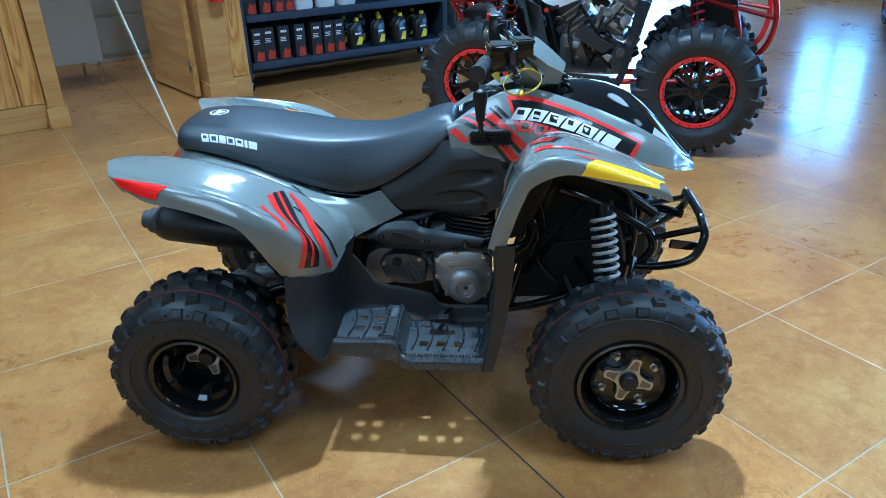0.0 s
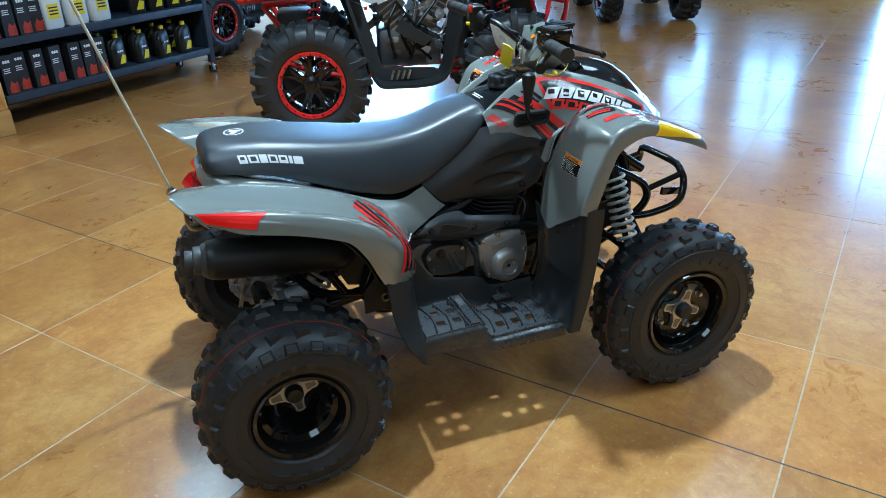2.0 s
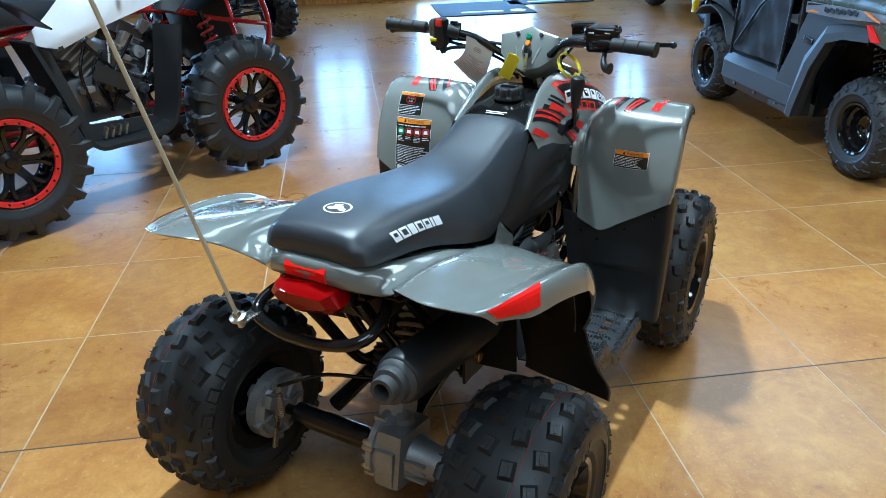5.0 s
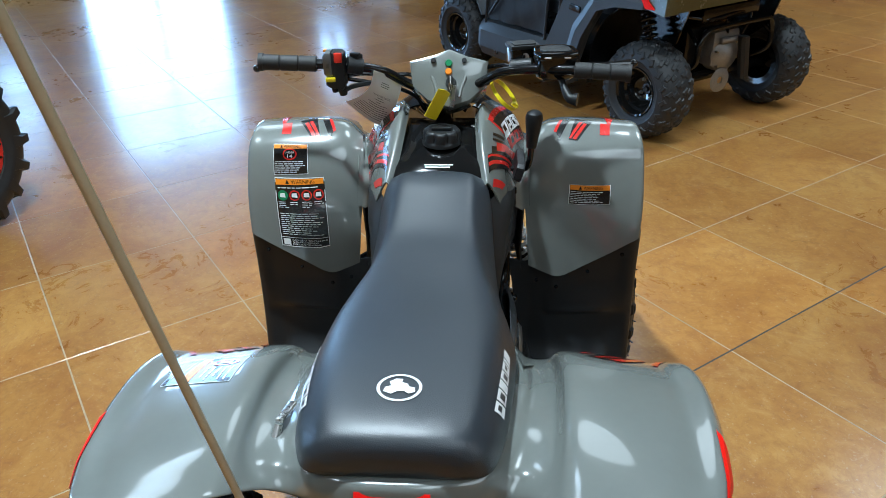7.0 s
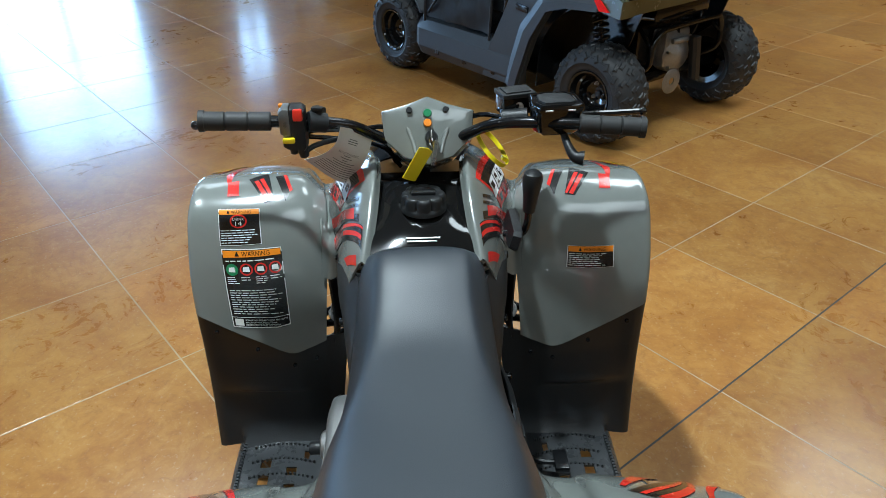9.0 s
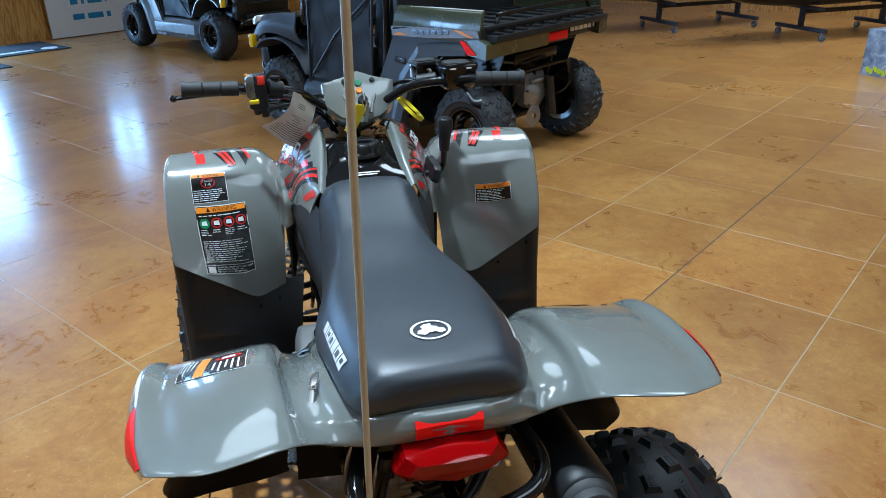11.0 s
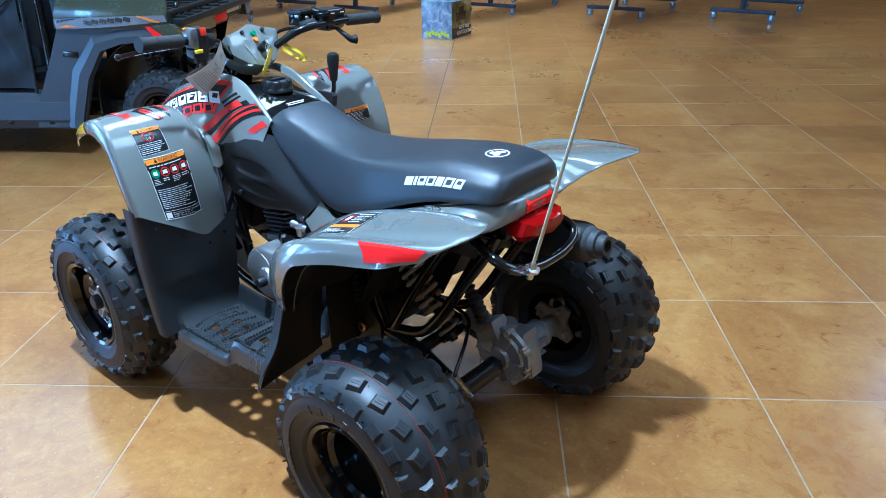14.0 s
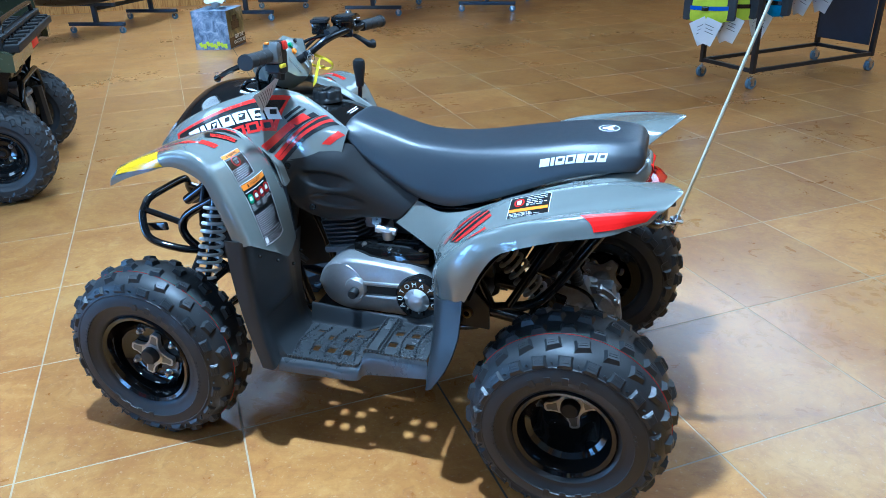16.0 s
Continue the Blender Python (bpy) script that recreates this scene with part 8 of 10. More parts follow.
# pivot of the swing arm with its bush, brackets and the black liner above the foot well
for s in (1, -1):
    pivot = one("pivot_plate", BLACK_PLASTIC, quad, "black pivot plate", lambda b: add_plate(b, [V(-0.150, s * 0.125, 0.275), V(-0.150, s * 0.125, 0.33), V(-0.190, s * 0.125, 0.385), V(-0.250, s * 0.125, 0.395), V(-0.300, s * 0.125, 0.34), V(-0.300, s * 0.125, 0.265)], (0, s, 0), 0.008))
    one("bush", BRASS, pivot, "brass pivot bush", lambda b: add_lathe(b, [(0.008, 0.010), (0.010, 0.012), (0.015, 0.010), (0.017, 0.0), (0.017, -0.01)], pose(-0.235, s * 0.126, 0.315) @ basis((0, s, 0)), 20))
    one("bracket", DIRTY_CAST, pivot, "", lambda b: add_box(b, (-0.172, s * 0.124, 0.345), (0.032, 0.012, 0.050), pose(0, 0, 0, 0, 20, 0), 0.004))
    # added black plate, keeps the gap between flap and shock dark
    one("bulkhead", BLACK_PLASTIC, quad, "black filler plate behind the foot well", lambda b: add_plate(b, [V(-0.218, s * 0.095, 0.275), V(-0.218, s * 0.232, 0.285), V(-0.212, s * 0.225, 0.44), V(-0.205, s * 0.210, 0.58), V(-0.205, s * 0.095, 0.60)], (-1, 0, 0), 0.005))
    one("liner", BLACK_PLASTIC, quad, "", lambda b: add_plate(b, [V(-0.30, s * 0.075, 0.41), V(-0.16, s * 0.075, 0.41), V(-0.10, s * 0.075, 0.60), V(-0.30, s * 0.075, 0.64)], (0, s, 0), 0.010))

# ---------------------------------------------------------------- large quads beyond the grey one
def mud_wheel(parent, at, R, w, rr, ring):
    """A deep-lugged wheel with a bolted bead ring and a spoked centre; z points out."""
    b = bmesh.new()
    o = w * 0.40
    add_lathe(b, [(rr + 0.010, o - 0.004), (rr - 0.006, o - 0.002), (rr - 0.014, o - 0.020), (rr - 0.020, o - 0.09), (rr - 0.016, -o + 0.02), (rr + 0.012, -o - 0.002), (rr + 0.006, -o + 0.02), (rr - 0.006, -o + 0.03), (rr - 0.008, o - 0.09), (rr - 0.002, o - 0.03)], Matrix(), 48, True)
    rim = part("wheel", b, GLOSS_BLACK, parent, "black alloy wheel", 35, at)
    part("tyre", tyre_mesh(R, w, rr + 0.010, "chevron"), RUBBER, rim, "deep-lugged black mud tyre", 30)
    z = o - 0.085
    for k in range(7):
        m = pose(0, 0, 0, 0, 0, 360 / 7 * k)
        b = bmesh.new()
        for d in (-1, 1):
            pts = [V(0.040, d * 0.012, z + 0.045), V(rr * 0.55, d * 0.010, z + 0.062), V(rr * 0.78, d * 0.022, z + 0.068), V(rr - 0.010, d * 0.046, z + 0.066)]
            ring = spline(pts, 9)
            add_loft(b, [[m @ (p + V(0, dy, dz)) for dy, dz in ((-0.009, 0.006), (0.009, 0.006), (0.011, -0.012), (-0.011, -0.012))] for p in ring])
        part("spoke", b, FRAME_BLACK, rim, "", 30)
    b = bmesh.new()
    add_cyl(b, (0, 0, z - 0.02), (0, 0, z + 0.04), 0.060, 0.056, 28)
    part("brake_disc", b, FRAME_BLACK, rim)
    b = bmesh.new()
    add_lathe(b, [(0.0, z + 0.075), (0.022, z + 0.074), (0.026, z + 0.066), (0.050, z + 0.058), (0.056, z + 0.03)], Matrix(), 24)
    part("hub", b, FRAME_BLACK, rim, "black hub cap")
    if ring:
        b = bmesh.new()
        o = w * 0.40
        add_lathe(b, [(rr - 0.014, o + 0.002), (rr - 0.011, o + 0.013), (rr + 0.010, o + 0.015), (rr + 0.014, o + 0.006), (rr + 0.012, o - 0.004)], Matrix(), 56)
        r = part("bead_ring", b, RED_PAINT, rim, "red bead lock ring")
        for k in range(20):
            a = 2 * math.pi * k / 20
            b = bmesh.new()
            add_cyl(b, ((rr - 0.004) * math.cos(a), (rr - 0.004) * math.sin(a), o + 0.012), ((rr - 0.004) * math.cos(a), (rr - 0.004) * math.sin(a), o + 0.021), 0.006, 0.005, 6)
            part("wheel_bolt", b, FRAME_BLACK, rim)
    return rim


def big_quad(at, label, body, frame_mat, R, rr, ring, bumper=True):
    """A full size sport quad, x forward: wheels, frame, engine, foot wells, body and bars."""
    q = thing("quad_bike", label, "quad bike", "", at)
    for sx in (1, -1):
        for s in (1, -1):
            mud_wheel(q, Matrix.Translation((sx * 0.64, s * 0.43, R)) @ pose(0, 0, 0, -90 * s, 0, 0) @ pose(0, 0, 0, 0, 0, 17 * sx + 40 * s), R, 0.235, rr, ring)
            for dz in (0.0, 0.13):
                one("wishbone", FRAME_BLACK, q, "", lambda b: (add_tube(b, [(sx * 0.52, s * 0.12, 0.36 + dz), (sx * 0.62, s * 0.34, R - 0.04 + dz)], 0.014, 8), add_tube(b, [(sx * 0.74, s * 0.12, 0.36 + dz), (sx * 0.66, s * 0.34, R - 0.04 + dz)], 0.014, 8)))
            sh = one("shock", FRAME_BLACK, q, "", lambda b: add_cyl(b, (sx * 0.58, s * 0.20, 0.86), (sx * 0.64, s * 0.30, 0.44), 0.018))
            one("spring", frame_mat, sh, "coil spring", lambda b: add_coil(b, (sx * 0.585, s * 0.208, 0.82), (sx * 0.632, s * 0.287, 0.50), 0.036, 0.008, 7))
        one("axle", FRAME_BLACK, q, "", lambda b: add_cyl(b, (sx * 0.64, 0.34, R), (sx * 0.64, -0.34, R), 0.022))
    for s in (1, -1):
        for r in ([(0.80, s * 0.13, 0.40), (0.45, s * 0.14, 0.34), (-0.45, s * 0.14, 0.34), (-0.85, s * 0.13, 0.46)], [(0.80, s * 0.13, 0.78), (0.30, s * 0.12, 0.90), (-0.35, s * 0.13, 0.84), (-0.90, s * 0.15, 0.80)],
                  [(0.80, s * 0.13, 0.40), (0.84, s * 0.13, 0.60), (0.80, s * 0.13, 0.78)], [(-0.85, s * 0.13, 0.46), (-0.80, s * 0.14, 0.62), (-0.90, s * 0.15, 0.80)]):
            one("frame_tube", frame_mat, q, "", lambda b: add_tube(b, r, 0.018, 10, 16))
        # dark foot well: raked front and rear walls on a tread board
        one("foot_well", BLACK_PLASTIC, q, "black plastic foot well", lambda b: (
            add_sheet(b, surf(flip([[(-0.44, 0.26, 0.86), (-0.40, 0.40, 0.85)], [(-0.36, 0.26, 0.62), (-0.33, 0.44, 0.60)], [(-0.27, 0.26, 0.36), (-0.25, 0.46, 0.34)], [(-0.10, 0.26, 0.315), (-0.10, 0.47, 0.31)], [(0.12, 0.26, 0.325), (0.12, 0.47, 0.32)], [(0.20, 0.26, 0.40), (0.22, 0.46, 0.40)], [(0.24, 0.26, 0.62), (0.28, 0.45, 0.62)], [(0.28, 0.26, 0.84), (0.34, 0.42, 0.84)]], s), 40, 8), 0.02)))
        one("side_guard", SIDE_PLASTIC, q, "dark grey side guard", lambda b: add_plate(b, [V(-0.40, s * 0.33, 0.84), V(-0.30, s * 0.34, 0.80), V(-0.20, s * 0.345, 0.42), V(0.13, s * 0.345, 0.40), V(0.20, s * 0.345, 0.34), V(-0.25, s * 0.35, 0.33)], (0, s, 0), 0.02))
        for k in range(4):
            one("toe_peg", BARE_STEEL, q, "", lambda b: add_box(b, (-0.14 + 0.035 * k, s * 0.36, 0.37), (0.012, 0.03, 0.06), pose(0, 0, 0, 0, 20, 0), 0.003))
        # body side in two sweeps and mudguards
        one("side_panel", body, q, "", lambda b: add_sheet(b, surf(flip([[(-0.36, 0.18, 0.84), (-0.28, 0.22, 0.80), (-0.20, 0.23, 0.78)], [(-0.25, 0.19, 0.92), (-0.12, 0.25, 0.87), (0.0, 0.26, 0.86)], [(-0.10, 0.17, 1.04), (0.06, 0.25, 0.97), (0.22, 0.26, 0.92)], [(0.10, 0.14, 1.15), (0.25, 0.22, 1.06), (0.48, 0.24, 0.99)]], s), 16, 14), 0.008))
        one("lower_panel", SIDE_PLASTIC, q, "", lambda b: add_sheet(b, surf(flip([[(-0.10, 0.25, 0.62), (0.0, 0.26, 0.56), (0.08, 0.26, 0.52)], [(-0.06, 0.26, 0.70), (0.05, 0.27, 0.62), (0.14, 0.27, 0.57)]], s), 6, 10), 0.01))
        for sx in (1, -1):
            one("mudguard", body if body is RED_PAINT else BLACK_PLASTIC, q, "", lambda b: add_sheet(b, surf([[V(sx * (0.64 + 0.42 * math.cos(a)), s * y, 0.66 + 0.42 * math.sin(a)) for y in (0.20, 0.32, 0.43, 0.455)] for a in (0.6, 1.0, 1.5, 2.0, 2.5)], 18, 12), 0.008))
        one("crash_bar", frame_mat, q, "", lambda b: (add_tube(b, [(0.86, s * 0.12, 0.46), (0.98, s * 0.17, 0.56), (1.02, s * 0.20, 0.72), (0.98, s * 0.20, 0.90), (0.90, s * 0.18, 1.00)], 0.017, 10, 18), add_tube(b, [(0.82, s * 0.13, 0.78), (1.01, s * 0.20, 0.74)], 0.013, 8))) if bumper else None
    one("engine", FIN, q, "dark alloy twin-cylinder engine", lambda b: (add_box(b, (0.0, 0, 0.50), (0.40, 0.34, 0.24), None, 0.03), add_box(b, (-0.10, 0, 0.70), (0.15, 0.30, 0.26), pose(0, 0, 0, 0, -35, 0), 0.02), add_box(b, (0.14, 0, 0.72), (0.15, 0.30, 0.28), pose(0, 0, 0, 0, 30, 0), 0.02)))
    for s in (1, -1):
        one("clutch_cover", FRAME_BLACK, q, "black clutch cover", lambda b: add_lathe(b, [(0.0, 0.03), (0.02, 0.03), (0.024, 0.024), (0.06, 0.022), (0.078, 0.012), (0.084, -0.02)], pose(0.06, s * 0.175, 0.56) @ basis((0, s, 0)), 28))
        for k in range(5):
            one("fin", CAST, q, "", lambda b: add_box(b, (0.12 + 0.016 * k, s * 0.155, 0.66 + 0.03 * k), (0.14, 0.015, 0.010), pose(0, 0, 0, 0, 30, 0), 0.003))
            one("fin", CAST, q, "", lambda b: add_box(b, (-0.07 - 0.016 * k, s * 0.155, 0.64 + 0.03 * k), (0.14, 0.015, 0.010), pose(0, 0, 0, 0, -35, 0), 0.003))
        for p in ([(0.10, s * 0.16, 0.62), (0.20, s * 0.18, 0.58), (0.26, s * 0.17, 0.70)], [(-0.05, s * 0.17, 0.60), (0.02, s * 0.19, 0.66), (0.05, s * 0.17, 0.78)]):
            one("pipe", BARE_STEEL, q, "", lambda b: add_tube(b, p, 0.011, 8, 12))
    r = random.Random(5)
    for s in (1, -1):
        for k in range(26):
            x, z = r.uniform(-0.24, 0.26), r.uniform(0.40, 0.84)
            mat = (CAST, DIRTY_CAST, FIN, FRAME_BLACK, BLACK_PLASTIC, DIRTY_CAST)[k % 6]
            if k % 3 == 2:
                one("engine_fitting", mat, q, "", lambda b: (add_cyl(b, (x, s * 0.14, z), (x, s * r.uniform(0.185, 0.215), z), r.uniform(0.014, 0.032), seg=14), add_cyl(b, (x, s * 0.18, z), (x, s * 0.222, z), 0.007, seg=8)))
            else:
                one("engine_fitting", mat, q, "", lambda b: add_box(b, (x, s * 0.17, z), (r.uniform(0.03, 0.11), 0.05, r.uniform(0.015, 0.06)), pose(0, 0, 0, 0, r.choice((30, -35, 30, -35, 5)), 0), 0.006))
        for k in range(4):
            one("engine_hose", FRAME_BLACK, q, "", lambda b: add_tube(b, [(r.uniform(-0.2, 0.2), s * 0.19, r.uniform(0.42, 0.5)), (r.uniform(-0.2, 0.2), s * 0.215, r.uniform(0.55, 0.65)), (r.uniform(-0.2, 0.2), s * 0.19, r.uniform(0.7, 0.82))], 0.009, 8, 14))
    one("seat", VINYL, q, "", lambda b: add_box(b, (-0.42, 0, 0.96), (0.62, 0.26, 0.12), pose(0, 0, 0, 0, 4, 0), 0.04))
    one("rear_rack", frame_mat, q, "", lambda b: add_tube(b, [(-0.72, 0.22, 0.86), (-1.0, 0.26, 0.84), (-1.05, 0.0, 0.82), (-1.0, -0.26, 0.84), (-0.72, -0.22, 0.86)], 0.016, 10, 36))
    one("rear_box", BLACK_PLASTIC, q, "", lambda b: add_box(b, (-0.72, 0, 0.62), (0.22, 0.28, 0.26), None, 0.03))
    one("front_box", BLACK_PLASTIC, q, "", lambda b: add_box(b, (0.70, 0, 0.74), (0.26, 0.28, 0.30), pose(0, 0, 0, 0, -15, 0), 0.03))
    one("hood", body, q, "", lambda b: add_box(b, (0.60, 0, 1.00), (0.50, 0.38, 0.10), pose(0, 0, 0, 0, 14, 0), 0.04))
    one("handlebar", FRAME_BLACK, q, "", lambda b: add_tube(b, [(0.08, 0.40, 1.20), (0.16, 0.16, 1.22), (0.22, 0.0, 1.12), (0.16, -0.16, 1.22), (0.08, -0.40, 1.20)], 0.012, 10, 30))
    return q


white_quad = big_quad(pose(0.825, 2.73, 0, 0, 0, -13.0), "white and black sport quad with red-ringed wheels and mud tyres", WHITE_PAINT, RED_PAINT, 0.375, 0.190, True)
for k in range(3):
    one("mark", RED_PRINT if k == 0 else SIDE_PLASTIC, white_quad, "", lambda b: add_box(b, (-0.275 + 0.032 * k, -0.243, 0.765 + 0.010 * k), (0.024, 0.003, 0.022), pose(0, 0, 0, 8, -12, 0), 0.0))
red_quad = big_quad(G @ pose(3.82, 4.95, 0, 0, 0, 3), "red sport quad parked past the oil shelf", RED_PAINT, RED_PAINT, 0.33, 0.16, False)
black_quad = big_quad(G @ pose(7.15, 1.75, 0, 0, 0, 214), "black quad parked near the front wall", BLACK_HULL, FRAME_BLACK, 0.30, 0.15, False, False)


# ---------------------------------------------------------------- utility vehicles
def widen(c, by):
    """Pushes the two flanks of a thing apart, with their wheels."""
    for ob in c.children_recursive:
        if ob.name.startswith("wheel") and ob.parent == c:
            ob.matrix_basis = Matrix.Translation((0, math.copysign(by * 0.65, ob.matrix_basis.translation.y), 0)) @ ob.matrix_basis
        elif ob.parent == c or ob.parent.matrix_basis == Matrix():
            for v in ob.data.vertices:
                v.co.y += by * max(-1.0, min(1.0, v.co.y / 0.25))


def utv(at, label, body, lower, marks, wide=0.0):
    """A small side-by-side with a cargo bed, x forward."""
    c = thing("utility_vehicle", label, "utility vehicle", "", at)
    for sx in (1, -1):
        for s in (1, -1):
            wheel(c, Matrix.Translation((0.88 if sx > 0 else -0.84, s * 0.41, 0.262)) @ pose(0, 0, 0, -90 * s, 0, 0) @ pose(0, 0, 0, 0, 0, 30 * sx + 20 * s), 0.266, 0.225, 0.124, 0.10, "trail", "plain", None, TRAIL_RUBBER)
            sh = one("shock", FRAME_BLACK, c, "", lambda b: add_cyl(b, (sx * 0.74, s * 0.33, 0.72), (sx * 0.86, s * 0.35, 0.36), 0.014))
            one("spring", FRAME_BLACK, sh, "black coil spring", lambda b: add_coil(b, (sx * 0.75, s * 0.332, 0.69), (sx * 0.84, s * 0.346, 0.42), 0.036, 0.0085, 9))
        one("axle", FRAME_BLACK, c, "", lambda b: add_cyl(b, (0.88 if sx > 0 else -0.84, 0.36, 0.262), (0.88 if sx > 0 else -0.84, -0.36, 0.262), 0.03))
    one("chassis", FRAME_BLACK, c, "black chassis", lambda b: add_box(b, (0.0, 0, 0.27), (1.5, 0.62, 0.10), None, 0.02))
    for name, at, size in (("rear_crossmember", (-0.76, 0, 0.62), (0.34, 0.30, 0.08)), ("gearbox", (-0.70, 0, 0.40), (0.20, 0.24, 0.30)), ("front_subframe", (0.80, 0, 0.46), (0.4, 0.36, 0.26))):
        one(name, FRAME_BLACK, c, "", lambda b: add_box(b, at, size, None, 0.025))
    for s in (1, -1):
        # rocker, rear quarter and front wing share one raked slab look
        one("rocker", lower, c, "slate grey plastic sill", lambda b: add_loft(b, [[V(x, s * y * f, z) for y, z in ((0.36, 0.40), (0.455, 0.40), (0.497, 0.35), (0.502, 0.245), (0.470, 0.185), (0.36, 0.175))] for x, f in ((0.60, 0.93), (0.54, 0.985), (0.20, 0.99), (-0.30, 1.0))]), 20)
        for k in range(3):
            one("clip", FRAME_BLACK, c, "", lambda b: add_box(b, (0.36 - 0.26 * k, s * 0.492, 0.235), (0.03, 0.008, 0.03), None, 0.003))
        one("rear_quarter", lower, c, "slate grey plastic quarter panel", lambda b: add_plate(b, [V(x, s * 0.492, z) for x, z in ((-0.07, 0.20), (-0.115, 0.36), (-0.22, 0.56), (-0.325, 0.775), (-0.60, 0.785), (-0.87, 0.79), (-0.87, 0.72), (-0.70, 0.70), (-0.575, 0.66), (-0.47, 0.495), (-0.385, 0.26), (-0.37, 0.20))], (0, s, 0), 0.030), 15)
        one("arch_flare", lower, c, "", lambda b: add_loft(b, [[V(x, s * 0.488, z), V(x, s * 0.522, z - 0.004), V(x + dx * 0.5, s * 0.522, z + dz * 0.5), V(x + dx, s * 0.494, z + dz)] for x, z, dx, dz in ((-0.365, 0.20, 0.10, 0.0), (-0.380, 0.26, 0.10, 0.03), (-0.465, 0.495, 0.10, 0.05), (-0.570, 0.655, 0.05, 0.075), (-0.70, 0.695, 0.0, 0.07), (-0.90, 0.712, 0.0, 0.06))]), 15)
        one("wheel_well", FRAME_BLACK, c, "", lambda b: add_sheet(b, surf(flip([[V(-0.84 + 0.40 * math.cos(a), y, 0.28 + 0.44 * math.sin(a)) for y in (0.24, 0.36, 0.485)] for a in (-0.15, 0.4, 0.9, 1.4, 1.9)], s), 20, 6), 0.006))
        one("inner_well", FRAME_BLACK, c, "", lambda b: add_plate(b, [V(x, s * 0.245, z) for x, z in ((-0.42, 0.24), (-0.46, 0.66), (-0.70, 0.76), (-0.98, 0.74), (-0.90, 0.50), (-0.70, 0.34))], (0, s, 0), 0.006))
        one("vent", FRAME_BLACK, c, "", lambda b: add_box(b, (-0.375, s * 0.494, 0.632), (0.090, 0.012, 0.034), pose(0, 0, 0, 0, -6, 0), 0.004))
        one("front_wing", lower, c, "slate grey front wing", lambda b: add_sheet(b, surf(flip([[V(0.85 + 0.355 * math.cos(a), y, 0.31 + 0.36 * math.sin(a)) for y in (0.18, 0.36, 0.47, 0.49)] for a in (0.85, 1.2, 1.7, 2.2, 2.75)], s), 18, 12), 0.012))
        one("front_side", lower, c, "slate grey front body side", lambda b: add_sheet(b, surf(flip([[(0.60, 0.44, 0.62), (0.64, 0.465, 0.72), (0.64, 0.44, 0.84)], [(0.80, 0.47, 0.685), (0.82, 0.475, 0.76), (0.82, 0.43, 0.83)], [(1.00, 0.47, 0.68), (1.02, 0.465, 0.74), (1.02, 0.42, 0.80)], [(1.16, 0.44, 0.58), (1.17, 0.42, 0.66), (1.15, 0.38, 0.74)]], s), 14, 10), 0.012))
        one("marker", YELLOW, c, "yellow side marker", lambda b: add_box(b, (1.13, s * 0.46, 0.62), (0.04, 0.05, 0.09), None, 0.006))
        one("headlight", HEADLAMP, c, "clear headlight", lambda b: add_box(b, (1.10, s * 0.36, 0.76), (0.10, 0.16, 0.05), pose(0, 0, 0, 0, 20, -15 * s), 0.015))
        one("side_marker", REFLECTOR, c, "red side reflector", lambda b: add_plate(b, [V(-0.862, s * 0.524, 0.786), V(-0.885, s * 0.524, 0.786), V(-0.972, s * 0.524, 0.718), V(-0.915, s * 0.524, 0.716)], (0, s, 0), 0.012))
        one("bed_side", body, c, "", lambda b: add_sheet(b, surf(flip([[(-0.30, 0.475, 0.775), (-0.60, 0.50, 0.775), (-0.98, 0.50, 0.775)], [(-0.32, 0.485, 0.85), (-0.60, 0.51, 0.85), (-0.99, 0.505, 0.85)], [(-0.34, 0.47, 0.93), (-0.60, 0.49, 0.935), (-0.99, 0.485, 0.935)], [(-0.35, 0.45, 0.945), (-0.60, 0.47, 0.95), (-0.99, 0.465, 0.95)]], s), 10, 18), 0.02))
        one("decal", DECAL_SILVER if marks else BLACK_PRINT, c, "silvered decal strip", lambda b: add_plate(b, [V(-0.335, s * 0.517, 0.832), V(-0.62, s * 0.522, 0.842), V(-0.98, s * 0.517, 0.846), V(-0.99, s * 0.517, 0.812), V(-0.66, s * 0.522, 0.786), V(-0.338, s * 0.517, 0.776)], (0, s, 0), 0.004))
        if marks:
            for k in range(6):
                one("mark", BLACK_PRINT, c, "", lambda b: add_box(b, (-0.53 - 0.047 * k, s * 0.5235, 0.812 + 0.003 * k), (0.038, 0.003, 0.022), pose(0, 0, 0, 4 * s, -10, 0), 0.0))
            one("mark", ORANGE_PRINT, c, "", lambda b: add_plate(b, [V(-0.345, s * 0.5225, 0.782), V(-0.47, s * 0.5225, 0.790), V(-0.40, s * 0.5225, 0.800)], (0, s, 0), 0.002))
            one("mark", BLACK_PRINT, c, "", lambda b: add_plate(b, [V(-0.345, s * 0.5225, 0.812), V(-0.50, s * 0.5225, 0.836), V(-0.36, s * 0.5225, 0.828)], (0, s, 0), 0.002))
            for k in range(3):
                one("mark", ORANGE_PRINT, c, "", lambda b: add_box(b, (-0.86 - 0.03 * k, s * 0.5235, 0.836 - 0.010 * k), (0.07, 0.003, 0.008), pose(0, 0, 0, 4 * s, -10, 0), 0.0))
        # cage
        for pts in ([(0.62, s * 0.40, 0.78), (0.34, s * 0.42, 1.50), (-0.20, s * 0.42, 1.62)], [(-0.20, s * 0.42, 1.62), (-0.22, s * 0.44, 1.0), (-0.20, s * 0.44, 0.5)]):
            one("cage_tube", FRAME_BLACK, c, "black roll cage", lambda b: add_tube(b, pts, 0.023, 10, 18))
